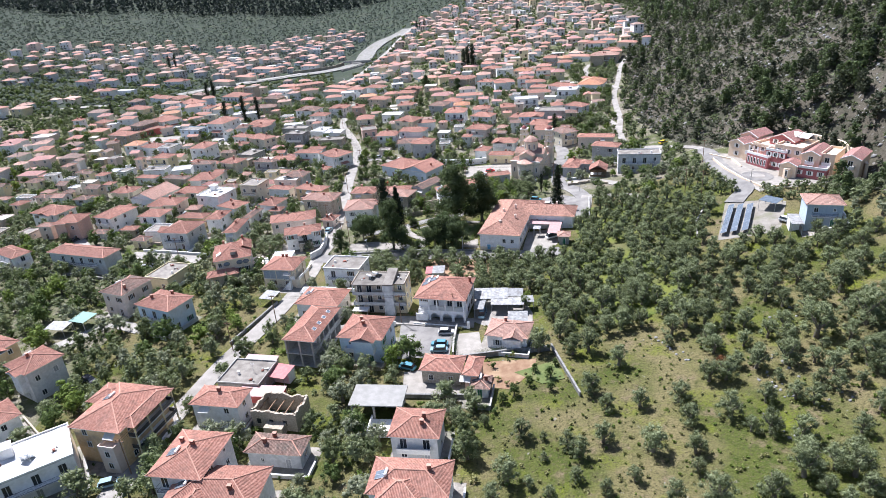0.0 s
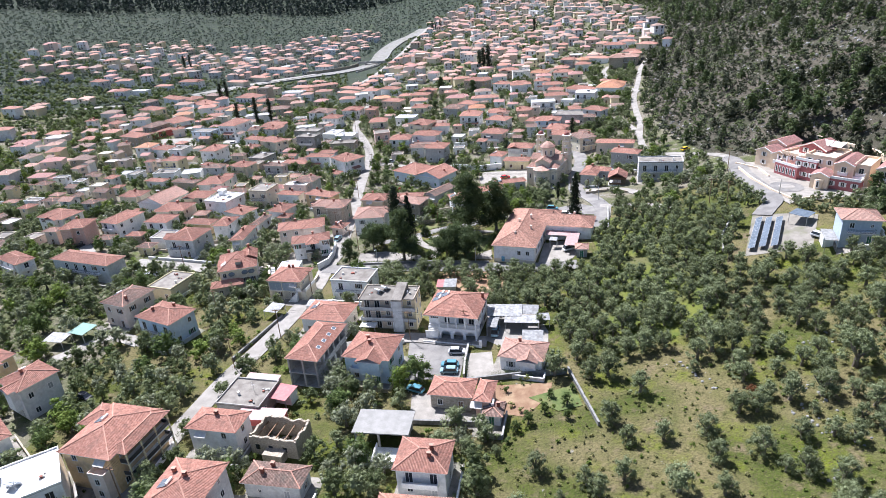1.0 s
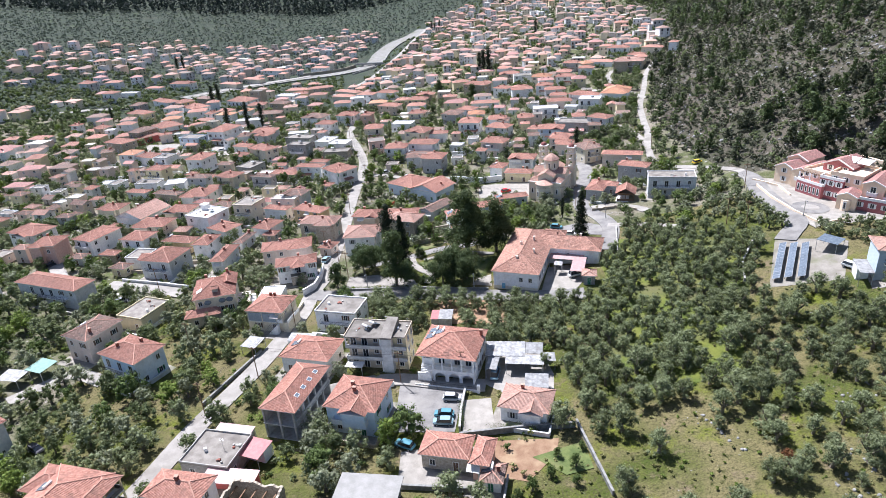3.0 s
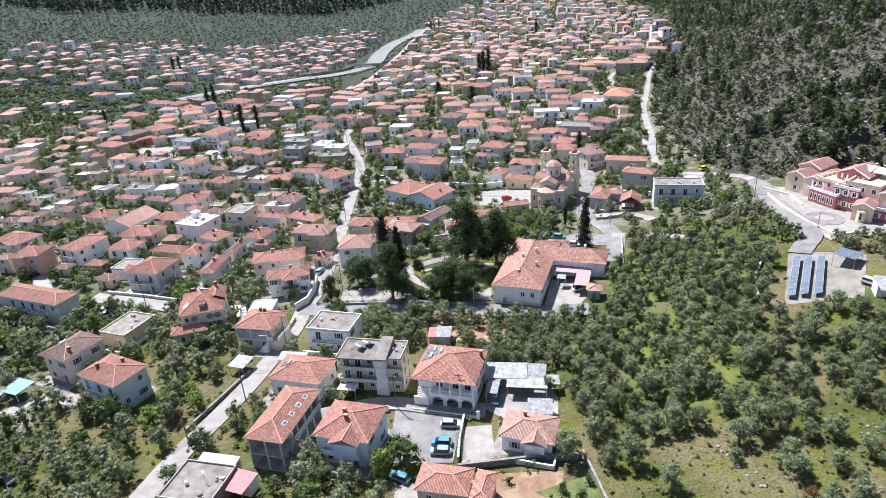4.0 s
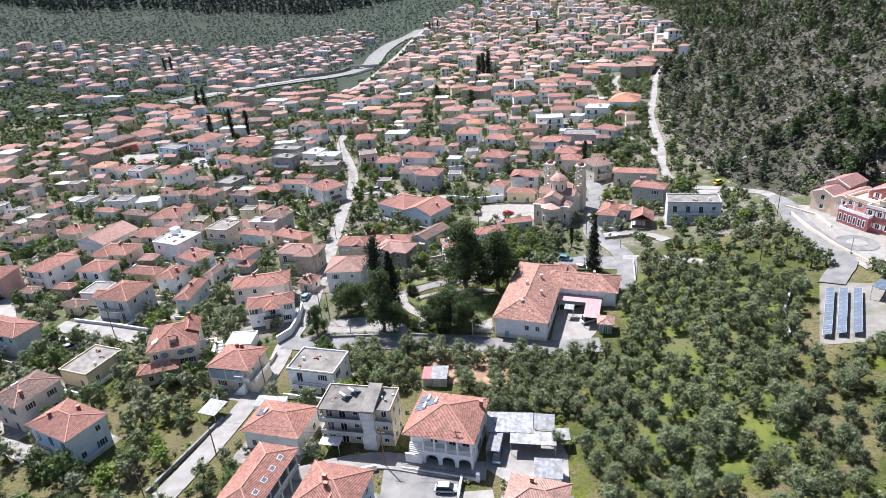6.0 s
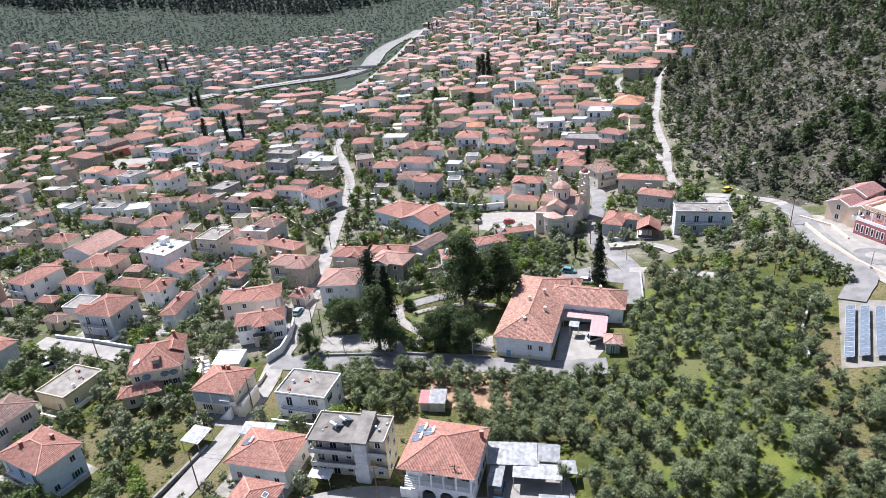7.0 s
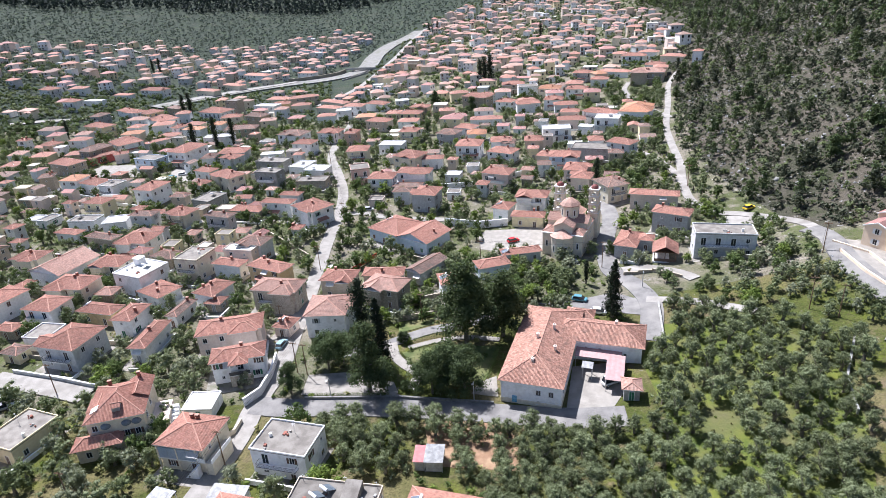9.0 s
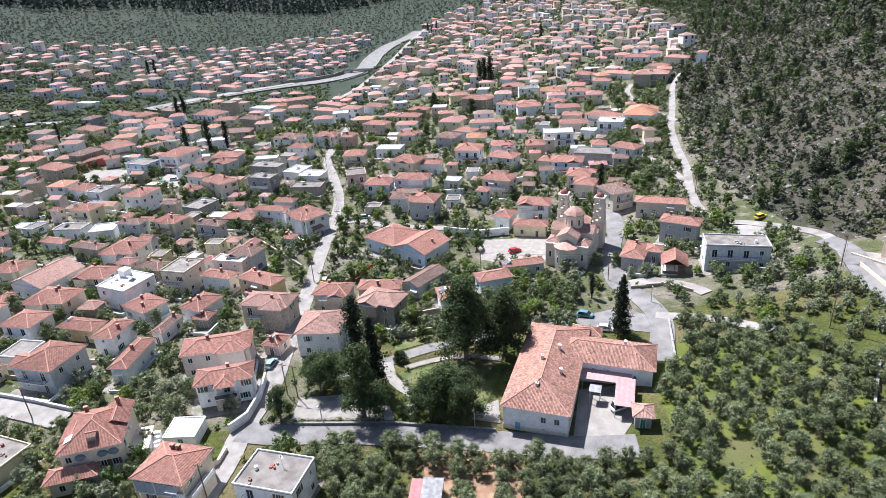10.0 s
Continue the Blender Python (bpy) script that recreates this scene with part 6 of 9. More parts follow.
def balcony_block():
    """The three-storey block with long grey balconies, a stair tower and a cluttered flat roof."""
    h, w, d = 9.2, 14.4, 7.6
    ob = thing("house", pose(-16.4, 148.6, 0, 0, 0, -13), "three-storey tan block with grey balconies and flat roof", "house", "houses of the town")
    FOOTPRINTS.append((-16.4, 148.6, 8.2, radians(-13), w / 2, d / 2))
    wall, slab = WALLS["tan"], WALLS["concrete"]
    block("wall", wall, -6.9, 1.6, -2.3, 3.7, -2, h - 0.2, ob)
    block("stair_tower", WALLS["palegrey"], 1.6, 4.0, -3.9, 3.7, -2, h - 0.2, ob)
    block("wall", WALLS["ochrepale"], 4.0, 7.1, -2.3, 3.7, -2, h - 0.204, ob)
    block("roof", TOPS["concrete"], -7.2, 1.7, -3.9, 3.8, h - 0.2, h, ob)
    block("roof", TOPS["concrete"], 4.1, 7.2, -3.0, 3.8, h - 0.2, h - 0.01, ob)
    for x0, x1, y0, y1 in ((-7.2, 7.2, 3.65, 3.8), (-7.2, -7.05, -3.9, 3.65), (7.05, 7.2, -3.0, 3.65)):
        block("parapet", wall, x0, x1, y0, y1, h, h + 0.3, ob)
    bm = bmesh.new()
    v = [bm.verts.new(p) for p in ((1.5, -4.0, h + 0.2), (4.2, -4.0, h + 0.2), (4.2, 3.0, h + 1.7), (1.5, 3.0, h + 1.7), (1.5, -4.0, h - 0.2), (4.2, -4.0, h - 0.2), (4.2, 3.0, h - 0.2), (1.5, 3.0, h - 0.2))]
    for q in ((0, 1, 2, 3), (4, 7, 6, 5), (0, 4, 5, 1), (1, 5, 6, 2), (2, 6, 7, 3), (3, 7, 4, 0)):
        bm.faces.new([v[i] for i in q])
    part("stair_roof", finish(bm, "stair_roof", TOPS["concrete"]), ob, None, "sloping grey stair roof")
    for k in (1, 2):
        z = 3.05 * k
        for x0, x1, deep in ((-7.2, 1.6, 3.7), (4.0, 7.2, 3.6)):
            tray = block("balcony", slab, x0, x1, -deep, -2.3, z - 0.16, z, ob)
            block("parapet", WALLS["grey"], x0, x1, -deep, -deep + 0.12, z, z + 0.85, tray)
            block("parapet", WALLS["grey"], x0, x0 + 0.12, -deep + 0.12, -2.3, z, z + 0.85, tray)
        for x in (-7.0, 1.3):
            block("column", WALLS["white"], x - 0.12, x + 0.12, -3.66, -3.42, z - 3.05 if k == 1 else z, z + (2.9 if k == 2 else -0.16), ob)
    for k in range(3):
        z = 3.05 * k + 0.95
        panes(ob, 0, 2.3, ((-5.6, z), (-2.9, z)), "door", SHUTTER, "door")
        panes(ob, 0, 2.3, ((-0.2, z), (5.6, z)), "plain")
        panes(ob, 90, 7.1, ((-0.5, z), (2.4, z)), "plain")
    block("canopy", AWNING, -7.0, -2.8, -6.2, -3.7, 2.5, 2.58, ob)
    for x in (-6.8, -3.0):
        block("post", STEEL, x - 0.05, x + 0.05, -6.1, -6.0, -0.5, 2.5, ob)
    for x, y in ((-1.4, 1.8), (-2.6, 0.2)):
        heater(ob, pose(x, y, h - 0.05, 0, 0, 150))
    rnd = random.Random(8)
    for _ in range(9):
        x, y, q = rnd.choice((rnd.uniform(-6.6, 1.0), rnd.uniform(4.6, 6.6))), rnd.uniform(-2.4, 3.2), rnd.uniform(0.1, 0.3)
        bm = bmesh.new()
        box(bm, -q, q, -q * 0.7, q * 0.7, 0, rnd.uniform(0.15, 0.5))
        part("stored_brick", finish(bm, "stored_brick", rnd.choice((CHIMNEY, WALLS["concrete"], TANK))), ob, pose(x, y, h + 0.002, 0, 0, rnd.uniform(0, 90)))
    for x, y, z in ((-6.2, 3.2, 1.3), (1.0, 3.4, 1.6), (6.4, 3.2, 1.4)):
        bm = bmesh.new()
        tube(bm, (x, y, h - 0.1), (x, y, h + z), 0.05)
        tube(bm, (x - 0.4, y, h + z - 0.2), (x + 0.4, y, h + z - 0.2), 0.02, sides=4)
        part("aerial", finish(bm, "aerial", STEEL), ob)


balcony_block()


def ruin():
    """Roofless stone house with broken wall tops."""
    ob = thing("ruined_house", pose(-36.4, 105.2, 0, 0, 0, -16), "roofless ruined stone house with broken walls", "ruin")
    FOOTPRINTS.append((-36.4, 105.2, 6.5, radians(-16), 5.2, 3.6))
    rnd = random.Random(3)
    for spin, length, out in ((0, 10.0, 3.2), (180, 10.0, 3.2), (90, 5.6, 5.0), (-90, 5.6, 5.0)):
        bm = bmesh.new()
        n = int(length / 0.3)
        ring = [(length / 2, -1.0), (-length / 2, -1.0)]
        for k in range(n + 1):
            x = -length / 2 + length * k / n
            ring.append((x, 4.2 + 0.9 * noise.noise(Vector((x * 0.45, spin * 0.7, 2.0))) + rnd.uniform(-0.14, 0.14)))
        near, rear = ([bm.verts.new((x, y, z)) for x, z in ring] for y in (0.0, 0.45))
        bm.faces.new(near[::-1])
        bm.faces.new(rear)
        for k in range(len(ring)):
            bm.faces.new((near[k], near[(k + 1) % len(ring)], rear[(k + 1) % len(ring)], rear[k]))
        bmesh.ops.recalc_face_normals(bm, faces=bm.faces)
        part("wall", finish(bm, "wall", WALLS["stone"]), ob, pose(0, 0, 0, 0, 0, spin) @ pose(0, -out, 0))
        if spin == 0:
            # Solid dark blocks stand in for the shade inside empty window holes.
            for x in (-3.4, -0.6, 2.4):
                block("window_opening", GLASS, x - 0.45, x + 0.45, -out - 0.01, -out + 0.2, 1.3, 2.5, ob)
    for k in range(5):
        block("beam", WOOD, -4.3 + 2.0 * k, -4.1 + 2.0 * k, -3.0, 3.0, 2.9, 3.1, ob)
    block("porch", WALLS["stone"], -1.5, 2.6, -5.2, -3.2, -1, 2.0, ob)
    bm = bmesh.new()
    for _ in range(90):
        x, y = rnd.uniform(-4.4, 4.4), rnd.uniform(-2.5, 2.5)
        s = rnd.uniform(0.15, 0.4)
        box(bm, x - s, x + s, y - s, y + s, -0.2, rnd.uniform(0.2, 0.7))
    part("rubble", finish(bm, "rubble", WALLS["stone"]), ob)


ruin()


def shed(x, y, turn, w, d, h, mat, label, name="shed", walls=None, slope=0.25, category="shed"):
    """An open or half-walled shelter: posts, beams and a thin sheet roof in ribbed strips."""
    ob = thing(name, pose(x, y, ground(x, y), 0, 0, turn), label, category)
    FOOTPRINTS.append((x, y, 0.5 * math.hypot(w, d), radians(turn), w / 2, d / 2))
    bm = bmesh.new()
    n = max(3, int(w / 0.5))
    rows = []
    for k in range(2 * n + 1):
        x0, z0 = -w / 2 + w * k / (2 * n), h + (0.022 if k % 4 in (1, 2) else 0.0)
        rows.append([bm.verts.new(p) for p in ((x0, -d / 2, z0), (x0, d / 2, z0 + slope), (x0, d / 2, z0 + slope - 0.06), (x0, -d / 2, z0 - 0.06))])
    for p, q in zip(rows, rows[1:]):
        for i in range(4):
            bm.faces.new((p[i], q[i], q[(i + 1) % 4], p[(i + 1) % 4]))
    bm.faces.new(rows[0])
    bm.faces.new(rows[-1][::-1])
    bmesh.ops.recalc_face_normals(bm, faces=bm.faces)
    part("roof", finish(bm, "roof", mat), ob)
    for sx in (-1, 1):
        for sy in (-1, 1):
            bm = bmesh.new()
            tube(bm, (sx * (w / 2 - 0.2), sy * (d / 2 - 0.2), -1), (sx * (w / 2 - 0.2), sy * (d / 2 - 0.2), h - 0.05 + (slope if sy > 0 else 0)), 0.07)
            part("post", finish(bm, "post", STEEL), ob)
    if walls:
        block("wall", walls, -w / 2 + 0.3, w / 2 - 0.3, -d / 2 + (0.3 if h < 2.9 else d * 0.45), d / 2 - 0.3, -1, h - 0.12, ob)
    return ob


shed(12.6, 145.4, -9, 9.0, 5.4, 3.1, SHEET, "large patched pale sheet-metal shelter beside the house", "shelter", None, 0.4)
shed(18.6, 145.2, -13, 5.2, 4.2, 2.9, SHEET, "patched grey metal shelter over stored scrap", "shelter", None, 0.3)
shed(16.4, 141.0, -11, 8.6, 3.4, 2.8, SHEET, "low patched metal shelter over a parked van", "shelter", None, 0.2)
shed(21.8, 141.6, -4, 3.2, 3.0, 2.5, SHEET, "small rusted shelter at the grove edge", "shelter", None, 0.3)
shed(17.8, 133.1, -10, 5.0, 4.6, 2.7, SHEET, "small shed with pale blue-grey metal roof", walls=WALLS["white"])
shed(9.2, 141.2, -16, 2.6, 5.4, 2.7, SHEET, "narrow metal lean-to beside the arched house")
shed(-38.8, 118.5, -22, 4.6, 5.0, 3.0, SHEET_RED, "lean-to with red metal sheet roof", walls=WALLS["white"])
shed(-41.6, 111.4, -11, 10.2, 3.6, 3.1, SHEET_PINK, "long lean-to with faded pink metal roof", walls=WALLS["red"])
shed(-44.5, 124.6, -15, 8.0, 2.6, 2.9, SHEET_PINK, "pink roofed lean-to behind the flat house", walls=WALLS["concrete"])
shed(-105.8, 151.4, -13, 6.0, 4.2, 2.4, SHEET, "pale metal shed roof among scrap", "shelter")
shed(-100.3, 154.2, -23, 5.4, 5.0, 2.8, SHEET_GREEN, "shelter with a green metal roof", "shelter")
shed(-49.4, 158.2, -21, 4.4, 4.6, 2.4, SHEET, "white flat canopy beside the street", "canopy")
shed(-37.0, 158.4, -11, 6.8, 3.4, 2.6, SHEET, "white flat garage roof by the street", "garage", WALLS["white"])
shed(-0.6, 164.6, -8, 3.6, 4.6, 2.4, SHEET, "small hut with patched metal roof", "hut", WALLS["concrete"])
shed(-3.2, 164.9, -8, 2.4, 4.2, 2.3, SHEET_RED, "small rusty roofed lean-to", "hut", WALLS["concrete"])
shed(38.6, 184.8, -19, 3.8, 9.0, 3.0, SHEET_PINK, "pink metal canopy in the hall yard", "canopy")
shed(36.6, 191.0, -20, 10.0, 4.4, 3.02, SHEET_PINK, "long pink metal canopy along the hall", "canopy")
shed(33.2, 187.0, -20, 2.4, 2.2, 3.0, SHEET, "small white canopy at the hall door", "canopy")
house(40.3, 178.9, -14, 4.2, 4.4, 2.9, "concrete", tile="pale", detail=1, chimneys=0, heat=False, name="outbuilding")


def timber_pavilion():
    ob = thing("pavilion", pose(68.3, 238.2, ground(68.3, 238.2), 0, 0, -20), "dark timber pavilion with red tiled gable roof", "pavilion")
    FOOTPRINTS.append((68.3, 238.2, 5.6, radians(-20), 3.6, 4.0))
    for x in (-2.9, 0, 2.9):
        for y in (-3.2, 3.2):
            block("post", WOOD, x - 0.12, x + 0.12, y - 0.12, y + 0.12, -1, 2.9, ob)
    block("floor_slab", EAVE, -3.3, 3.3, -3.7, 3.7, -1, 0.12, ob)
    block("back_wall", WOOD, -2.9, 2.9, 3.1, 3.25, 0.12, 2.9, ob)
    block("rail", WOOD, -2.9, 2.9, -3.3, -3.2, 0.12, 1.0, ob)
    block("beam", WOOD, -3.2, 3.2, -3.3, 3.3, 2.9, 3.02, ob)
    tiled(ob, 7.2, 8.0, pose(0, 0, 3.0), "gable", pitch=0.55)


timber_pavilion()


def open_garage():
    """A flat concrete roof on columns with a half-open storey below."""
    ob = thing("open_garage", pose(-15.9, 104.8, 0, 0, 0, -10.4), "flat pale concrete roof on columns over an open storey", "garage")
    FOOTPRINTS.append((-15.9, 104.8, 6.6, radians(-10.4), 5.6, 3.6))
    top = surface("smooth pale screed", (0.24, 0.235, 0.215), (0.31, 0.30, 0.28), size=2.0)
    block("roof_slab", top, -5.6, 5.6, -3.5, 3.5, 3.9, 4.15, ob)
    for x in (-5.0, -0.5, 4.6):
        for y in (-2.9, 2.9):
            block("column", WALLS["concrete"], x - 0.2, x + 0.2, y - 0.2, y + 0.2, -1, 3.9, ob)
    block("back_wall", WALLS["concrete"], -4.8, 4.4, 2.7, 2.9, -1, 3.9, ob)
    block("side_wall", WALLS["concrete"], 4.4, 4.6, -2.7, 2.7, -1, 3.9, ob)
    block("terrace", WALLS["white"], -1.0, 5.0, -8.0, -3.2, -1, 0.6, ob)
    block("parapet", WALLS["white"], -1.0, -0.8, -8.0, -3.2, 0.6, 1.7, ob)
    block("parapet", WALLS["white"], -0.8, 5.0, -8.0, -7.8, 0.6, 1.7, ob)


open_garage()


def hotel():
    """The hotel on its terrace: cream and wine-red wings with gabled roofs, a chapel and retaining walls."""
    z = 12.0
    ob = thing("hotel", pose(118, 205, z, 0, 0, -62), "cream and wine-red hotel with gabled tile roofs on a terrace", "hotel")
    FOOTPRINTS.append((124, 206, 24, radians(-62), 22, 10))
    cream, wine, white = WALLS["hotel"], WALLS["wine"], WALLS["white"]
    base = ob.matrix_basis.inverted()

    def wing(x, y, turn, w, d, h, wall, roof, rows, name, balcony=False, count=3):
        m = base @ pose(x, y, z, 0, 0, turn)
        bm = bmesh.new()
        box(bm, -w / 2, w / 2, 0, d, -3, h)
        if roof == "gable":
            for yy in (0.0, d):
                gable_end(bm, yy, w / 2, h, 0.42)
        body = part(name, finish(bm, "wing", wall), ob, m)
        if roof == "gable":
            mesh, lines, rise = roof_mesh(w + 0.5, d + 0.5, "gable", "pink", True, 0.42)
            if w >= d:
                mesh.transform(Matrix.Rotation(math.pi / 2, 4, "Z") @ Matrix.Diagonal(((d + 0.5) / (w + 0.5), (w + 0.5) / (d + 0.5), 1, 1)))
            part("roof", mesh, body, pose(0, d / 2, h + 0.05))
            for s in (-1, 1):
                bm = bmesh.new()
                v0, v1 = Vector((s * (w / 2 + 0.3), -0.28, h - 0.1)), Vector((0, -0.28, h + w * 0.21 + 0.12))
                tube(bm, v0, v1, 0.2, sides=4)
                part("verge", finish(bm, "verge", EAVE), body)
        else:
            bm = bmesh.new()
            for q in ((-w / 2, w / 2, 0, 0.25), (-w / 2, w / 2, d - 0.25, d), (-w / 2, -w / 2 + 0.25, 0.25, d - 0.25), (w / 2 - 0.25, w / 2, 0.25, d - 0.25)):
                box(bm, *q, h + 0.004, h + 0.8)
            part("parapet", finish(bm, "parapet", white if wall is wine else wall), body)
        for r in rows:
            for k in range(count):
                xx = -w / 2 + w * (k + 0.5) / count
                kind = "door" if balcony else "window"
                part("window", kept((kind, FRAME.name), lambda: window_mesh(kind, FRAME)), body, pose(xx, 0, r))
                if balcony:
                    slab = part("balcony", kept(("bal", 2.6), lambda: balcony_mesh(2.6, 1.2)), body, pose(xx, 0, r - 0.95))
                    part("railing", kept(("rail", 2.6, True), lambda: railing_mesh(2.6, 1.2, True)), slab)
        return body
    wing(113.2, 216.6, -62, 6.4, 12.0, 5.4, cream, "gable", (3.8, 1.0), "wing", count=1)
    wing(115.2, 210.6, -62, 5.6, 12.0, 5.6, cream, "gable", (3.9,), "wing", True, 1)
    wing(119.5, 220.5, -62, 7.0, 9.0, 6.6, cream, "gable", (4.6,), "wing", count=1)
    wing(114.4, 204.4, -72, 9.0, 8.0, 3.9, wine, "flat", (), "red_wing")
    upper = wing(117.4, 204.6, -68, 11.0, 8.0, 6.6, cream, "flat", (5.0,), "upper_floor", count=4)
    wing(122.6, 204.5, -62, 9.0, 9.0, 8.8, wine, "gable", (7.2,), "red_tower", count=2)
    wing(117.8, 199.2, -60, 7.0, 9.0, 6.4, wine, "flat", (4.6, 1.3), "arcade_wing", count=3)
    wing(120.5, 196.6, -55, 9.0, 12.0, 8.0, cream, "flat", (6.2, 3.8, 1.2), "main_wing", count=3)
    wing(124.0, 189.5, -48, 5.4, 12.0, 7.4, cream, "gable", (5.4, 2.4), "bay", True, 1)
    wing(128.2, 187.4, -48, 4.4, 11.0, 7.0, cream, "flat", (5.2, 2.4), "main_wing", True, 1)
    wing(132.0, 181.6, -48, 5.4, 12.0, 7.4, cream, "gable", (5.4, 2.4), "bay", True, 1)
    wing(122.8, 187.0, -48, 9.5, 3.0, 3.4, wine, "flat", (1.3,), "porch", count=3)
    red = base @ pose(114.4, 204.4, z, 0, 0, -72)
    for k in range(6):
        part("window", kept("slit", slit), ob, red @ pose(-3.6 + 1.4 * k, 0, 1.0), "narrow white-framed window")
    chapel = wing(117.4, 190.4, -46, 5.0, 7.0, 4.2, cream, "gable", (), "chapel")
    bm = bmesh.new()
    prism(bm, [(1.3 * math.cos(a), -1.3 * math.sin(a)) for a in (math.pi * k / 5 for k in range(5, -1, -1))], -2, 3.2)
    part("apse", finish(bm, "apse", cream), chapel)
    part("window", kept("slit", slit), chapel, pose(0, -1.27, 0.8))
    bm = bmesh.new()
    for k in range(14):
        box(bm, -5.8 + 0.85 * k, -5.7 + 0.85 * k, -1.6, 0.2, 6.6, 6.72)
    box(bm, -6.0, 6.0, -1.5, -1.38, 6.48, 6.6)
    part("pergola", finish(bm, "pergola", WOOD), upper)
    for x in (-5.6, -2.0, 1.8, 5.6):
        bm = bmesh.new()
        box(bm, x - 0.2, x + 0.2, -1.6, -1.2, 4.2, 6.48)
        part("column", finish(bm, "column", white), upper)
    for x in (-1.6, 2.4):
        m = base @ pose(128, 204, z + 9.4, 0, 0, -62)
        bm = bmesh.new()
        box(bm, x - 1.8, x + 1.8, -1.6, 1.6, 0, 0.12)
        part("solar_panel", finish(bm, "solar_panel", TANK), ob, m @ pose(0, 0, 0.8, 18, 0, 0))
    walls = thing("retaining_wall", pose(0, 0, 0), "tall cream retaining walls round the hotel terrace", "wall")

    def run(pts, low, high, thick=0.45, mat=cream):
        for (x0, y0), (x1, y1) in zip(pts, pts[1:]):
            d = Vector((x1 - x0, y1 - y0, 0))
            bm = bmesh.new()
            box(bm, 0, d.length, -thick / 2, thick / 2, low, high)
            part("wall_panel", finish(bm, "wall_panel", mat), walls, pose(x0, y0, 0, 0, 0, math.degrees(math.atan2(d.y, d.x))))
    run([(126.5, 183.5), (134.5, 179.0)], 9.0, 14.0)
    run([(140.0, 231.0), (147.0, 208.0), (142.0, 191.0), (137.5, 181.5)], 9.0, 17.4, 0.9)
    run([(104.6, 216.5), (103.4, 205.0), (103.6, 192.0), (105.5, 182.0), (114.0, 183.0)], 6.0, 12.7)
    run([(106.0, 222.0), (110.5, 214.0), (109.5, 205.0)], 10.0, 12.6)
    for sx, mat, r in ((0, ASPHALT, 5.0), (0.2, CONCRETE_ROAD, 2.4)):
        bm = bmesh.new()
        bmesh.ops.create_circle(bm, cap_ends=True, segments=28, radius=r)
        tagged(new("pavement", finish(bm, "pavement", mat)), "round turning place before the hotel", "pavement", kind="structure").matrix_basis = pose(109.5, 194.0, 12.22 + sx * 0.3)


WALLS["hotel"] = surface("warm cream render", (0.70, 0.55, 0.40), (0.78, 0.63, 0.48), vary=0.02, size=1.2)
WALLS["wine"] = surface("wine red render", (0.31, 0.105, 0.11), (0.38, 0.145, 0.15), vary=0.02, size=1.2)
hotel()
villa = house(104.8, 152.5, -20, 9.6, 8.4, 6.5, "bluegrey", tile="pale", detail=2, balcony=True, chimneys=0, heat=False, bay=False)
shed(98.2, 152.8, -20, 3.0, 7.0, 3.2, SHEET, "white side porch of the blue villa", "porch", WALLS["white"])


def solar_rows():
    rnd = random.Random(9)
    for k, (x0, y0, x1, y1) in enumerate(((92.1, 175.9, 82.0, 159.8), (94.2, 174.4, 84.7, 159.3), (96.4, 172.9, 87.4, 158.3))):
        run = Vector((x1 - x0, y1 - y0, 0))
        turn = math.degrees(math.atan2(run.y, run.x))
        ob = thing("solar_array", pose(x0, y0, 0, 0, 0, turn), "tilted row of blue-grey solar panels on steel stands", "solar panels", "solar rows")
        n = 11
        step = run.length / n
        for i in range(n):
            f = (i + 0.5) / n
            low, high = ground(x0, y0), ground(x1, y1)
            z = low + (high - low) * f + 0.3
            lean = -math.degrees(math.atan2(high - low, run.length))

            def panel():
                bm = bmesh.new()
                box(bm, -0.86, 0.86, -0.9, 0.9, -0.03, 0.02, 1)
                for u in (-0.82, 0.02):
                    box(bm, u, u + 0.80, -0.86, 0.86, 0.021, 0.03, 0)
                return finish(bm, "panel", SOLAR, STEEL)
            part("panel", kept("solar", panel), ob, pose(step * (i + 0.5), 0, z + 0.9, 24, lean, 0))
            bm = bmesh.new()
            tube(bm, (0, -0.7, -1.2), (0, -0.7, 0.55), 0.05)
            tube(bm, (0, 0.7, -1.2), (0, 0.7, 1.12), 0.05)
            part("stand", finish(bm, "stand", STEEL), ob, pose(step * (i + 0.5), 0, z))
    roof = shed(100.0, 168.5, -55, 5.2, 4.6, 2.6, SOLAR, "small shelter roofed with solar panels", "shelter")


solar_rows()

# ---- walls, poles, cars, river ----


def wall_run(pts, high, mat, label, thick=0.35, name="garden_wall"):
    """A free-standing wall that follows the land, one panel for each stretch, with a coping."""
    x, y = pts[0]
    ob = thing(name, pose(x, y, ground(x, y)), label, "wall")
    for (x0, y0), (x1, y1) in zip(pts, pts[1:]):
        d = Vector((x1 - x0, y1 - y0, 0))
        n = max(1, int(d.length / 4.0))
        for k in range(n):
            a, b = k / n, (k + 1) / n
            xa, ya = x0 + d.x * a, y0 + d.y * a
            zm = (ground(xa, ya) + ground(x0 + d.x * b, y0 + d.y * b)) / 2
            bm = bmesh.new()
            box(bm, 0, d.length / n, -thick / 2, thick / 2, -1.2, high)
            box(bm, 0, d.length / n, -thick / 2 - 0.05, thick / 2 + 0.05, high + 0.002, high + 0.08)
            part("wall_panel", finish(bm, "wall_panel", mat), ob, pose(xa - x, ya - y, zm - ground(x, y), 0, 0, math.degrees(math.atan2(d.y, d.x))))


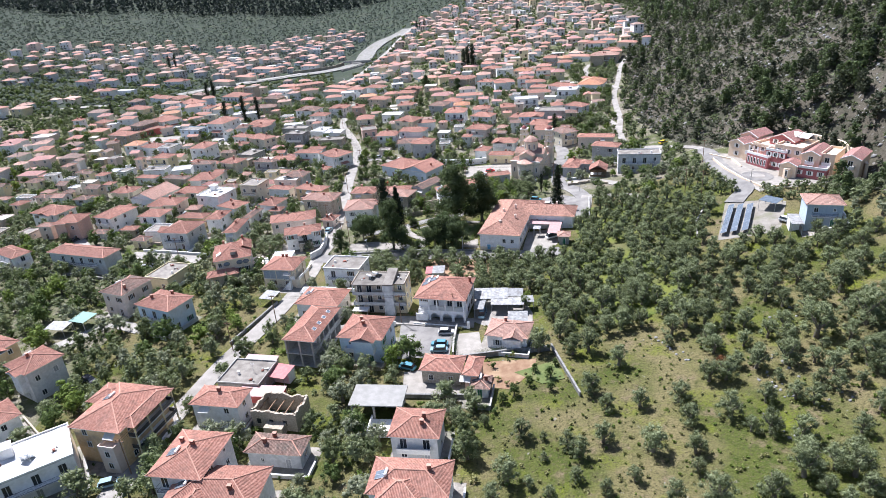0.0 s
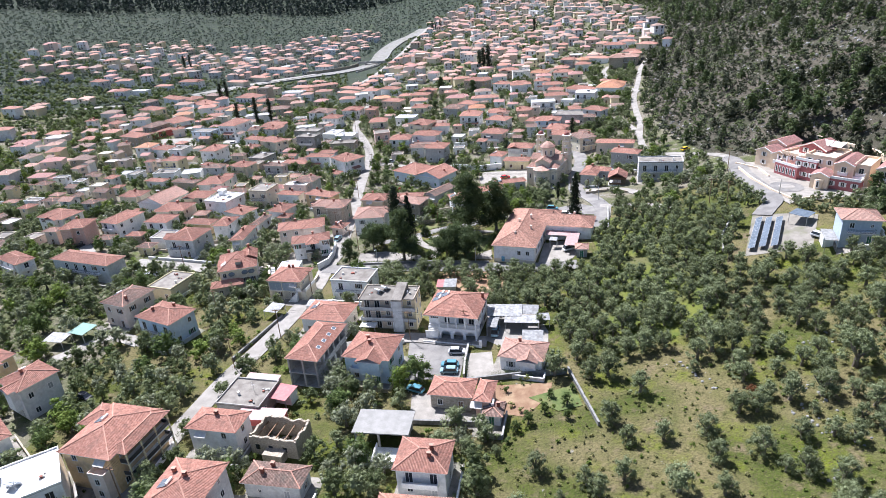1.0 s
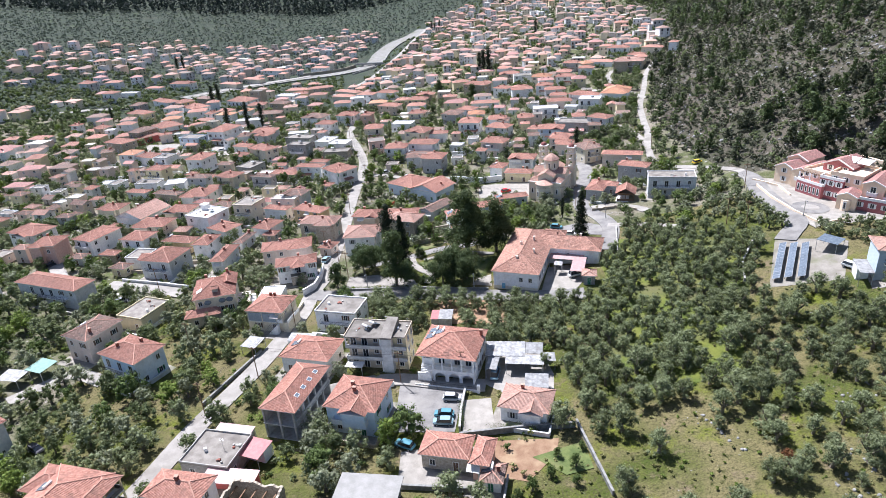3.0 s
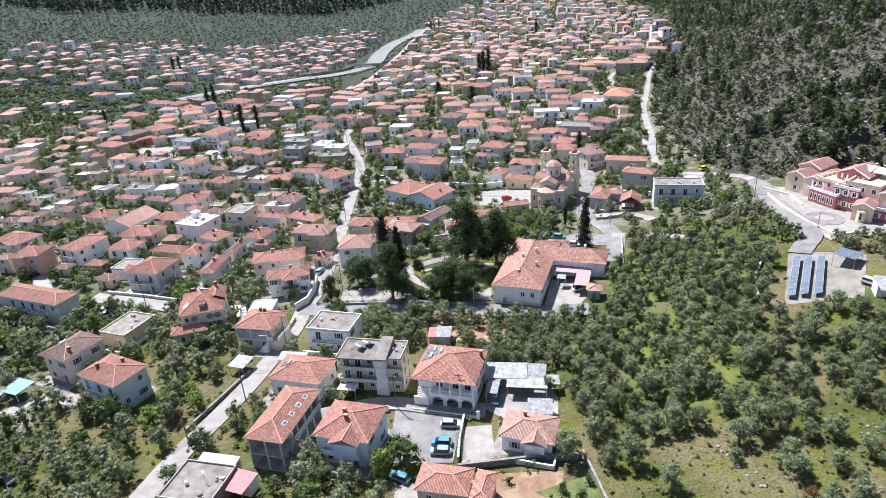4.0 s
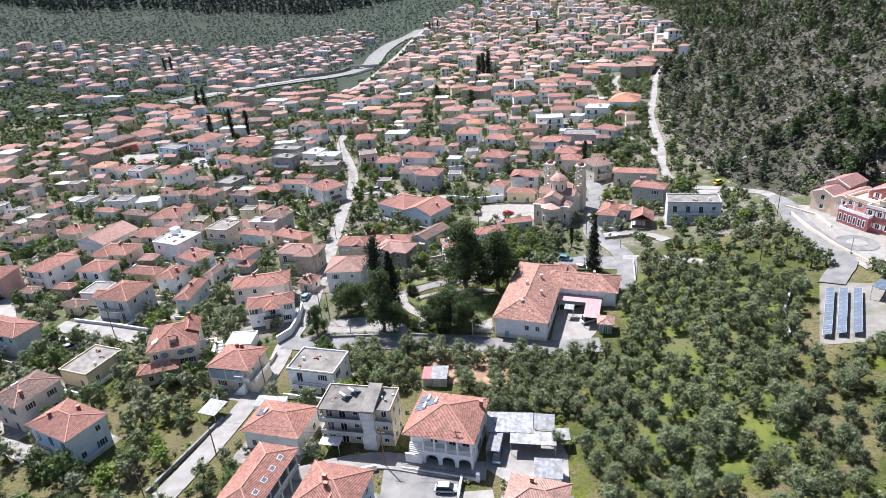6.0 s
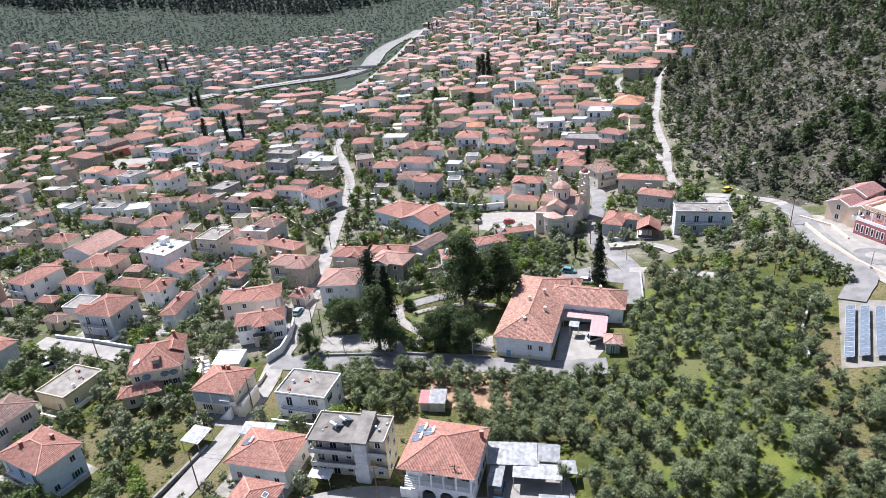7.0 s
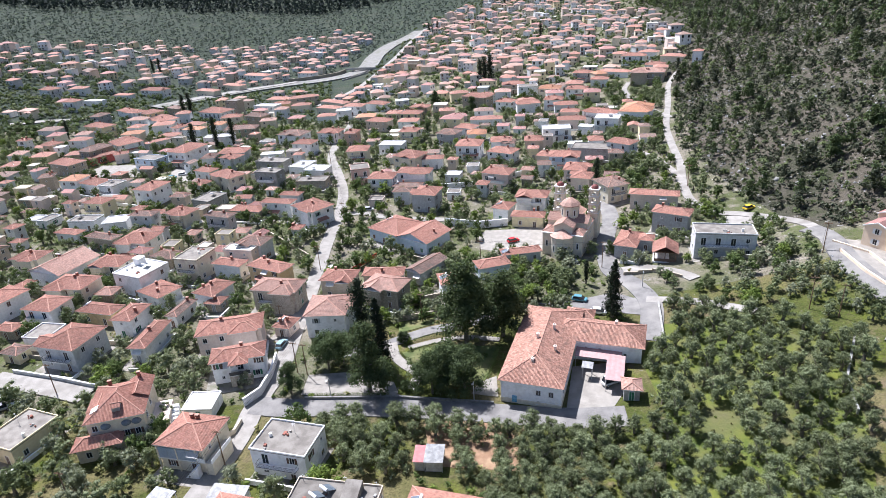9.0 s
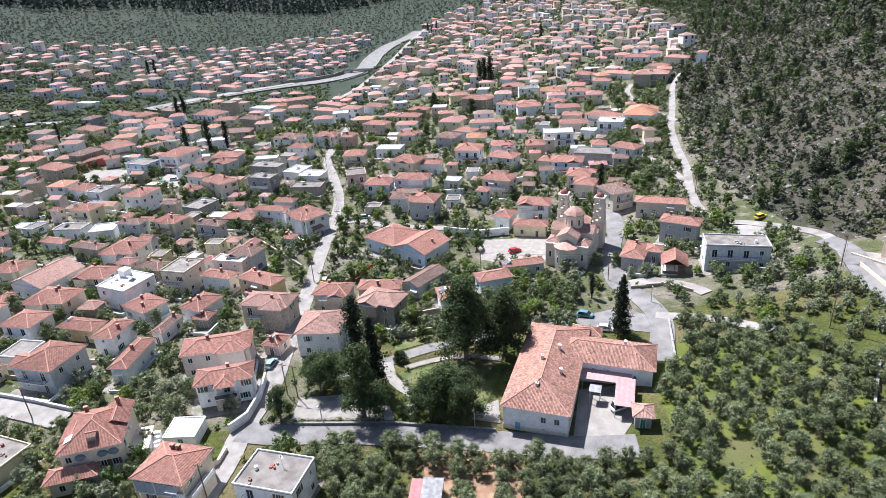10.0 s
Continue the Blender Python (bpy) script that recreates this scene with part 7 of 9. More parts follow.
wall_run([(-41.7, 185.5), (-38.9, 189.2), (-38.0, 196.0), (-38.3, 203.0)], 2.2, WALLS["white"], "tall white garden wall curving along the street")
wall_run([(-28.8, 186.6), (-8.0, 184.6), (12.0, 180.4)], 0.7, ROCK, "low stone wall along the park")
wall_run([(23.8, 122.0), (25.0, 110.5), (25.8, 103.0)], 1.0, ROCK, "low pale stone wall beside the field")
wall_run([(0.5, 120.4), (12.0, 121.0), (23.3, 120.8)], 1.3, ROCK, "old stone wall above the red garden")
wall_run([(5.5, 282.0), (17.2, 276.6), (27.0, 277.2)], 2.6, WALLS["white"], "white wall round the church square")
wall_run([(-103.5, 205.0), (-90.4, 200.6), (-77.5, 195.6)], 1.2, WALLS["palegrey"], "pale wall along the side street")
wall_run([(57.2, 211.7), (52.2, 193.0)], 0.9, WALLS["concrete"], "low concrete wall beside the grove")
wall_run([(5.1, 322.5), (21.2, 322.3)], 2.0, WALLS["white"], "white wall below a terrace")
wall_run([(31.0, 326.0), (40.9, 331.0), (48.3, 339.6)], 2.2, WALLS["palegrey"], "pale curved wall beside a lane")
wall_run([(-9.5, 224.0), (2.5, 226.8)], 2.4, WALLS["stone"], "stone retaining wall behind the park")
wall_run([(-46.0, 172.0), (-41.4, 177.0), (-40.9, 180.4)], 1.1, WALLS["cream"], "cream garden wall along the street")
wall_run([(-55.5, 137.0), (-47.2, 157.0)], 0.8, ROCK, "low grey wall along the street")
wall_run([(-61.0, 95.0), (-58.6, 108.0)], 1.1, WALLS["white"], "white wall beside the street")
wall_run([(54.0, 230.6), (62.0, 230.2), (68.0, 224.0)], 0.9, WALLS["stone"], "low stone wall beside the lane")
wall_run([(2.6, 135.4), (1.2, 128.0), (0.6, 122.4)], 1.1, WALLS["concrete"], "concrete wall beside the car park")
wall_run([(-20.2, 137.6), (-13.2, 138.9)], 1.2, WALLS["white"], "white wall beside the pale blue house")
wall_run([(-11.6, 108.6), (4.0, 106.0)], 1.0, ROCK, "stone wall below the cottage terrace")
wall_run([(76.0, 163.0), (79.5, 172.0), (88.0, 183.5)], 1.0, WALLS["concrete"], "concrete edge of the solar plot")
wall_run([(-160.0, 327.0), (-140.0, 333.0), (-118.0, 322.0)], 1.4, WALLS["white"], "long white garden wall")
wall_run([(-58.0, 284.0), (-40.5, 262.0)], 1.2, WALLS["stone"], "stone wall beside the lane")
patch("grass", [(46, 190), (54, 203), (72, 198), (84, 182), (76, 160), (60, 130), (40, 128), (36, 146), (45, 172)], MEADOW_GRASS, 0.06, "spring grass under the olive rows", "grass")
patch("pavement", [(7.0, 137.0), (8.2, 150.0), (21.5, 147.5), (22.5, 138.5), (21.0, 130.5), (13.0, 131.0)], CONCRETE_ROAD, 0.055, "dusty concrete yard under the shelters")
patch("pavement", [(103.4, 214.0), (108.0, 224.0), (121.0, 217.0), (124.0, 200.0), (132.0, 183.0), (114.7, 181.0), (104.5, 182.0)], PLAZA, 0.08, "pale paved terrace along the hotel")


def yards():
    """Swept concrete round the nearer houses."""
    bm = bmesh.new()
    for i, (x, y, turn, w, d, front, aside) in enumerate(YARDS):
        m = pose(x, y, 0, 0, 0, turn)
        x0, x1 = -w / 2 - max(0.3, -aside), w / 2 + max(0.3, aside)
        y0, y1 = -d / 2 - front, d / 2 + 0.8
        nx, ny = int((x1 - x0) / 2.5) + 1, int((y1 - y0) / 2.5) + 1
        grid = []
        for j in range(ny + 1):
            row = []
            for k in range(nx + 1):
                p = m @ Vector((x0 + (x1 - x0) * k / nx, y0 + (y1 - y0) * j / ny, 0))
                row.append(bm.verts.new((p.x, p.y, ground(p.x, p.y) + 0.022 + 0.0006 * i)))
            grid.append(row)
        for a, b in zip(grid, grid[1:]):
            for k in range(nx):
                bm.faces.new((a[k], a[k + 1], b[k + 1], b[k]))
    tagged(new("pavement", finish(bm, "pavement", YARD)), "swept concrete and earth yards round the houses", "pavement", kind="structure")


YARD = surface("yard concrete and dust", (0.175, 0.160, 0.136), (0.285, 0.262, 0.228), size=1.6, vary=0.0, stain=(0.100, 0.106, 0.056))
yards()
rnd = random.Random(77)
for x, y, turn, w, d, front, aside in YARDS:
    m = pose(x, y, 0, 0, 0, turn)
    a, b, c = (m @ Vector(p) for p in ((-w / 2 - max(0.3, -aside), -d / 2 - front, 0), (w / 2 + max(0.3, aside), -d / 2 - front, 0), (w / 2 + max(0.3, aside), d / 2 - 1.0, 0)))
    if rnd.random() < 0.5:
        a, c = c, a
    p = b.lerp(a, 0.6)
    if all(off_lanes(q.x, q.y, 0.4) and clear(q.x, q.y, 0.2) for q in (p, b, c, b.lerp(c, 0.5), b.lerp(p, 0.5))):
        kind = rnd.choice(("white", "concrete", "stone", "palegrey"))
        wall_run([(p.x, p.y), (b.x, b.y), (c.x, c.y)], rnd.uniform(0.7, 1.2), WALLS[kind], f"low {WORDS[kind]} wall round a house yard", 0.25)
patch("lawn", [(-8.0, 202.0), (-4.4, 195.6), (0.5, 191.0), (10.8, 188.3), (15.9, 201.4), (3.0, 204.4), (-1.0, 204.2)], LAWN, 0.17, "mown park lawn", "lawn")
patch("lawn", [(-9.0, 211.0), (0.0, 214.4), (0.2, 218.0), (-9.2, 216.6)], LAWN, 0.15, "grass bank above the park drive", "lawn")
strip("path", [(-25.0, 203.0), (-15.0, 204.8), (-9.8, 207.2), (-0.7, 211.4), (9.0, 213.4), (22.0, 219.0)], 3.4, ASPHALT, 0.21, "grey drive through the park", "path")
strip("path", [(-10.6, 206.6), (-9.6, 201.0), (-7.0, 196.6), (-3.6, 192.4), (-6.0, 187.5)], 2.6, PLAZA, 0.24, "pale curved park path", "path")
strip("path", [(-6.4, 203.8), (0.0, 206.0), (8.0, 206.8), (16.0, 204.6)], 1.7, PLAZA, 0.26, "narrow pale path between hedges", "path")
patch("pavement", [(7.6, 184.4), (13.2, 182.6), (13.6, 190.0), (9.4, 188.2)], PLAZA, 0.16, "pale paved strip beside the hall")
wall_run([(-9.4, 217.0), (0.2, 218.6)], 1.5, WALLS["stone"], "low stone wall above the park drive")



def hedge(pts, wide, high, label):
    gen = np.random.default_rng(4)
    blobs = []
    for (x0, y0), (x1, y1) in zip(pts, pts[1:]):
        n = max(2, int(math.hypot(x1 - x0, y1 - y0) / 0.5))
        blobs += [(x0 + (x1 - x0) * k / n, y0 + (y1 - y0) * k / n, ground(x0, y0) + high * 0.5 + 0.2, wide * 0.75) for k in range(n)]
    p, q = cloud(gen, blobs, 60, 0.085)
    tagged(new("hedge", raw_mesh("hedge", p, q, [GARDEN])), label, "hedge")


def pole(x, y, high=8.5, arms=True, lamp=False):
    ob = thing("street_lamp" if lamp else "utility_pole", pose(x, y, ground(x, y), 0, 0, -15), "slim grey street lamp" if lamp else "weathered wooden utility pole with cross-arm", "street lamp" if lamp else "utility pole", "poles")

    def shaft():
        bm = bmesh.new()
        tube(bm, (0, 0, -0.8), (0, 0, high), 0.13, 0.09, 8)
        return finish(bm, "shaft", STEEL if lamp else WOOD)
    part("shaft", kept(("shaft", high, lamp), shaft), ob)
    if arms:
        def arm():
            bm = bmesh.new()
            box(bm, -0.9, 0.9, -0.06, 0.06, high - 0.5, high - 0.36)
            for s in (-0.8, -0.3, 0.3, 0.8):
                tube(bm, (s, 0, high - 0.36), (s, 0, high - 0.14), 0.04)
            return finish(bm, "cross_arm", WOOD)
        part("cross_arm", kept(("arm", high), arm), ob)
    if lamp:
        def head():
            bm = bmesh.new()
            tube(bm, (0, 0, high - 0.1), (0, -0.9, high + 0.15), 0.04)
            box(bm, -0.14, 0.14, -1.3, -0.8, high + 0.08, high + 0.2)
            return finish(bm, "lamp_head", STEEL)
        part("lamp_head", kept(("head", high), head), ob)


def cable(start, end, high=8.2, sag=0.7):
    bm = bmesh.new()
    p0 = Vector((*start, ground(*start) + high))
    p1 = Vector((*end, ground(*end) + high))
    side = (p1 - p0).cross(Vector((0, 0, 1))).normalized() * 0.022
    rows = []
    for k in range(11):
        f = k / 10
        q = p0.lerp(p1, f) - Vector((0, 0, sag * 4 * f * (1 - f)))
        rows.append([bm.verts.new(q + v) for v in (side, Vector((0, 0, 0.022)), -side, Vector((0, 0, -0.022)))])
    for a, b in zip(rows, rows[1:]):
        for k in range(4):
            bm.faces.new((a[k], a[(k + 1) % 4], b[(k + 1) % 4], b[k]))
    bm.faces.new(rows[0][::-1])
    bm.faces.new(rows[-1])
    tagged(new("cable", finish(bm, "cable", TYRE)), "thin dark overhead cable between poles", "cable", "cables")


LINE = [(-63.0, 93.0), (-54.0, 133.8), (-45.5, 146.2), (-40.8, 168.0), (-32.2, 196.9), (-39.3, 215.2), (-35.1, 251.7), (-32.0, 290.0), (-48.0, 371.2)]
for x, y in LINE:
    pole(x, y)
for a, b in zip(LINE, LINE[1:]):
    for s in (-0.8, -0.3, 0.3, 0.8):
        cable((a[0] + s, a[1]), (b[0] + s, b[1]))
for x, y in ((-29.8, 195.9), (-11.7, 139.6), (49.7, 237.3), (89.6, 191.5), (86.4, 197.0), (102.2, 219.4), (-65.9, 160.0), (-87.6, 195.0), (-138.2, 318.2), (95.0, 290.0), (2.0, 138.2), (-3.0, 216.0), (15.0, 247.0)):
    pole(x, y)
for a, b in (((49.7, 237.3), (86.4, 197.0)), ((86.4, 197.0), (102.2, 219.4)), ((-11.7, 139.6), (-45.5, 146.2)), ((49.7, 237.3), (15.0, 247.0)), ((2.0, 138.2), (-11.7, 139.6))):
    for s in (-0.5, 0.5):
        cable((a[0], a[1] + s), (b[0], b[1] + s))
for x, y in ((-12.0, 185.4), (8.0, 182.0), (98.0, 210.0), (104.0, 188.0), (56.5, 222.0), (-23.0, 186.6)):
    pole(x, y, 5.0, False, True)


def car(x, y, turn, colour, words, high=1.5, long=4.1):
    """A small car: shaped body, glazed cabin, bumpers, four wheels."""
    ob = thing("car", pose(x, y, ground(x, y) + 0.15, 0, 0, turn), f"parked {words}", "car", "parked cars")

    def body():
        bm = bmesh.new()
        v = box(bm, -long / 2, long / 2, -0.86, 0.86, 0.22, 0.86)
        bmesh.ops.bevel(bm, geom=bm.edges[:], offset=0.14, segments=2, affect="EDGES")
        return bm
    bm = body()
    part("body", finish(bm, "body", colour), ob)
    bm = bmesh.new()
    k = -0.12 * long
    front, rear = long * 0.22, -long * 0.44
    low = [(rear, -0.8), (front + 0.45, -0.8), (front + 0.45, 0.8), (rear, 0.8)]
    top = [(rear + 0.35, -0.62), (front - 0.35, -0.62), (front - 0.35, 0.62), (rear + 0.35, 0.62)]
    a = [bm.verts.new((*p, 0.84)) for p in low]
    b = [bm.verts.new((*p, high - 0.06)) for p in top]
    for i in range(4):
        bm.faces.new((a[i], a[(i + 1) % 4], b[(i + 1) % 4], b[i]))
    part("glazing", finish(bm, "glazing", GLASS), ob)
    bm = bmesh.new()
    box(bm, rear + 0.32, front - 0.32, -0.65, 0.65, high - 0.06, high)
    bmesh.ops.bevel(bm, geom=[e for e in bm.edges if abs(e.verts[0].co.z - e.verts[1].co.z) > 0.01], offset=0.1, segments=2, affect="EDGES")
    part("roof", finish(bm, "roof", colour), ob)
    for sx in (-0.31, 0.31):
        for sy in (-0.80, 0.80):
            def wheel():
                w = bmesh.new()
                tube(w, (0, -0.1, 0), (0, 0.1, 0), 0.31, sides=14)
                tube(w, (0, -0.115, 0), (0, 0.115, 0), 0.18, sides=10, mat=1)
                return finish(w, "wheel", TYRE, STEEL)
            part("wheel", kept("wheel", wheel), ob, pose(sx * long, sy, 0.16))


def paint(name, c):
    return surface(name, tuple(v * 0.92 for v in c), c, rough=0.25, size=0.8, vary=0.0, bump=0.0)


SILVER, BLUE, TEAL, DARK, WHITE, YELLOW = paint("silver paint", (0.45, 0.46, 0.48)), paint("light blue paint", (0.24, 0.35, 0.40)), paint("blue paint", (0.10, 0.24, 0.29)), paint("dark grey paint", (0.07, 0.07, 0.08)), paint("white paint", (0.75, 0.75, 0.74)), paint("yellow paint", (0.75, 0.50, 0.05))
RED = paint("red paint", (0.5, 0.04, 0.04))
for x, y, turn, c, words in (
        (-0.4, 132.4, -8, SILVER, "silver hatchback on the car park"), (-2.3, 127.3, 170, TEAL, "blue hatchback on the car park"), (-2.6, 124.9, 172, BLUE, "light blue hatchback on the car park"),
        (-10.4, 128.0, -20, DARK, "dark grey hatchback on the car park"), (39.1, 219.8, -25, TEAL, "blue car on the hall forecourt"), (42.2, 212.2, -20, WHITE, "white car behind the hall"),
        (-38.4, 208.8, 75, BLUE, "light blue car on the street"), (41.9, 242.6, 10, SILVER, "silver car beside the church"), (-101.6, 193.6, 30, WHITE, "white car on the side street"),
        (-97.6, 190.4, 30, SILVER, "silver car on the side street"), (-93.6, 191.0, 30, WHITE, "white car on the side street"), (-86.2, 126.0, -30, DARK, "dark car beside the grey house"),
        (-66.0, 90.6, 15, BLUE, "light blue car in the street"), (103.2, 260.6, 25, YELLOW, "yellow car beside the hill road"), (27.0, 262.5, 20, RED, "red car on the church square"),
        (-31.6, 251.0, 80, WHITE, "white car on the street"), (-136.0, 222.0, 70, DARK, "dark car between the houses"), (-120.5, 370.0, 10, WHITE, "white car on the corner yard"), (-124.0, 366.0, 10, TEAL, "blue car on the corner yard"),
        (99.0, 158.0, -60, WHITE, "white car on the solar yard"), (-24.0, 302.0, 0, SILVER, "silver car on the lane"), (101.0, 333.0, 80, DARK, "dark car on the hill road"), (-10.2, 119.0, 150, TEAL, "blue car behind the cottage")):
    car(x, y, turn, c, words)
car(37.6, 183.6, 20, WHITE, "white van in the hall yard", 2.0, 4.6)
car(9.6, 139.8, 75, BLUE, "pale blue van under the shelter", 2.0, 4.6)

strip("river_bed", [(-205, 552), (-179, 594), (-152, 627), (-122, 650), (-92, 662), (-70, 680), (-58, 715), (-54, 777), (-41, 839), (-20, 872), (-3, 908)], 15.0, GRAVEL, 1.2, "dry gravel river bed", "river bed", widths=23.0)
strip("river_road", [(-200, 562), (-172, 603), (-142, 637), (-118, 660)], 7.0, CONCRETE_ROAD, 1.5, "pale road beside the river")
wall_run([(-128.0, 668.0), (-104.0, 676.0), (-86.0, 686.0), (-78.0, 700.0)], 3.0, WALLS["stone"], "dark stone embankment wall of the river", 0.8, "embankment_wall")
wall_run([(-76.0, 650.0), (-56.0, 676.0), (-48.0, 712.0), (-45.0, 770.0)], 1.2, WALLS["concrete"], "pale parapet along the river road", 0.6, "embankment_wall")


def bridge():
    ob = thing("bridge", pose(-62.0, 692.0, ground(-62.0, 692.0), 0, 0, -14), "small concrete road bridge over the river bed", "bridge")
    block("deck", WALLS["concrete"], -16, 16, -2.4, 2.4, 2.2, 2.9, ob)
    for s in (-2.4, 2.2):
        block("parapet", WALLS["concrete"], -16, 16, s, s + 0.2, 2.9, 3.7, ob)
    for x in (-8, 8):
        block("pier", WALLS["concrete"], x - 0.5, x + 0.5, -2.0, 2.0, -2.0, 2.2, ob)


bridge()


def red_fence():
    """The red timber fence that climbs the slope beside the garden."""
    ob = thing("red_fence", pose(-26.0, 247.0, 0, 0, 0, 55), "bright red slatted fence beside a garden", "fence")
    for k in range(9):
        block("slat", WOOD_RED, 0.0 + 1.6 * k, 1.5 + 1.6 * k, -0.05, 0.05, 0.2, 1.5, ob)
    for k in range(6):
        block("post", WOOD_RED, 2.7 * k, 2.7 * k + 0.12, 0.05, 0.15, -0.5, 1.6, ob)


red_fence()

# ---- the town beyond, house by house on a loose grid ----
rnd = random.Random(5)
COLOURS = ("white", "white", "white", "cream", "palegrey", "pinkpale", "tan", "ochrepale", "stone")
far_spots = []
for ring, gap, keep, seed in (
        ([(-55, 440), (20, 420), (105, 440), (150, 470), (190, 540), (225, 700), (245, 1000), (95, 1060), (0, 930), (-28, 760), (-45, 640), (-70, 540)], 12.8, 0.84, 31),
        ([(-420, 690), (-300, 590), (-190, 620), (-95, 690), (-70, 800), (-60, 930), (-130, 1000), (-270, 890), (-360, 850), (-430, 770)], 16.0, 0.68, 32),
        ([(-250, 450), (-100, 430), (-60, 520), (-100, 600), (-200, 520)], 17.0, 0.62, 33),
        ([(-250, 330), (-190, 300), (-130, 400), (-200, 450), (-300, 420)], 18.0, 0.7, 34),
        ([(-430, 480), (-300, 430), (-240, 520), (-290, 590), (-400, 650), (-480, 560)], 19.0, 0.5, 35)):
    xs, ys = [p[0] for p in ring], [p[1] for p in ring]
    y = min(ys)
    row = 0
    while y < max(ys):
        x = min(xs) + (gap * 0.5 if row % 2 else 0)
        while x < max(xs):
            px, py = x + rnd.uniform(-3, 3), y + rnd.uniform(-3.5, 3.5)
            w, d = rnd.uniform(8.5, 13.5), rnd.uniform(7.5, 10.5)
            if rnd.random() < keep and inside(px, py, ring) and clear(px, py, 5.2) and off_lanes(px, py, 5.0):
                far_spots.append((px, py, w, d))
                FOOTPRINTS.append((px, py, 8.0, 0.0, w / 2, d / 2))
            x += gap
        y += gap * 1.08
        row += 1
far_spots.sort(key=lambda p: p[1])
for px, py, w, d in far_spots[:62]:
    flat = rnd.random() < 0.1
    house(px, py, rnd.choice((-18, -12, -6, 4, 10)) + rnd.uniform(-4, 4), round(w), round(d), rnd.choice((3.4, 5.8, 6.2, 6.4)), rnd.choice(COLOURS), roof="flat" if flat else "hip",
          tile=rnd.choice(("new", "new", "new", "pale", "pale", "old", "orange", "pink")), top=rnd.choice(("white", "concrete")), detail=0)

annexes = []
for ring, gap, keep in (([(-190, 225), (-95, 205), (-45, 240), (-62, 300), (-60, 430), (-250, 440), (-240, 330)], 9.0, 0.8), ([(-25, 305), (70, 300), (95, 330), (120, 420), (60, 450), (-50, 440)], 10.0, 0.62)):
    xs, ys = [p[0] for p in ring], [p[1] for p in ring]
    for i in range(int((max(xs) - min(xs)) / gap)):
        for j in range(int((max(ys) - min(ys)) / gap)):
            px, py = min(xs) + i * gap + rnd.uniform(-3, 3), min(ys) + j * gap + rnd.uniform(-3, 3)
            if rnd.random() < keep and inside(px, py, ring) and clear(px, py, 3.6) and off_lanes(px, py, 3.4):
                house(px, py, rnd.choice((-20, -14, 70, -10)), round(rnd.uniform(4.8, 7.8), 1), round(rnd.uniform(4.4, 6.4), 1), rnd.choice((2.7, 3.0, 3.3, 5.4)), rnd.choice(COLOURS),
                      roof=rnd.choice(("hip", "hip", "gable", "flat")), tile=rnd.choice(("new", "pale", "old", "old", "pink")), top=rnd.choice(("white", "concrete")), detail=1 if py < 330 else 0, chimneys=0, heat=False, name="outbuilding")


def far_roof(bm, x0, x1, y0, y1, h, mat, rise=0.36):
    """A small hipped roof with eaves over a rectangle of a distant house."""
    w, d = x1 - x0, y1 - y0
    e = [bm.verts.new(p) for p in ((x0, y0, h), (x1, y0, h), (x1, y1, h), (x0, y1, h))]
    cx, cy, r = (x0 + x1) / 2, (y0 + y1) / 2, min(w, d) / 2 * rise
    if w >= d:
        k = max(0.2, (w - d) / 2)
        q = [bm.verts.new((cx - k, cy, h + r)), bm.verts.new((cx + k, cy, h + r))]
        rings = ((e[0], e[1], q[1], q[0]), (e[1], e[2], q[1]), (e[2], e[3], q[0], q[1]), (e[3], e[0], q[0]), e[::-1])
    else:
        k = max(0.2, (d - w) / 2)
        q = [bm.verts.new((cx, cy - k, h + r)), bm.verts.new((cx, cy + k, h + r))]
        rings = ((e[0], e[1], q[0]), (e[1], e[2], q[1], q[0]), (e[2], e[3], q[1]), (e[3], e[0], q[0], q[1]), e[::-1])
    for ring in rings:
        bm.faces.new(ring).material_index = mat


FAR_WALLS, FAR_TILES = ("white", "cream", "pinkpale", "palegrey", "ochrepale", "tan"), ("new", "pale", "old", "pink")
FAR_MATS = [WALLS[k] for k in FAR_WALLS] + [TILES[k] for k in FAR_TILES] + [TOPS["white"], TOPS["concrete"], GLASS, SHUTTER]


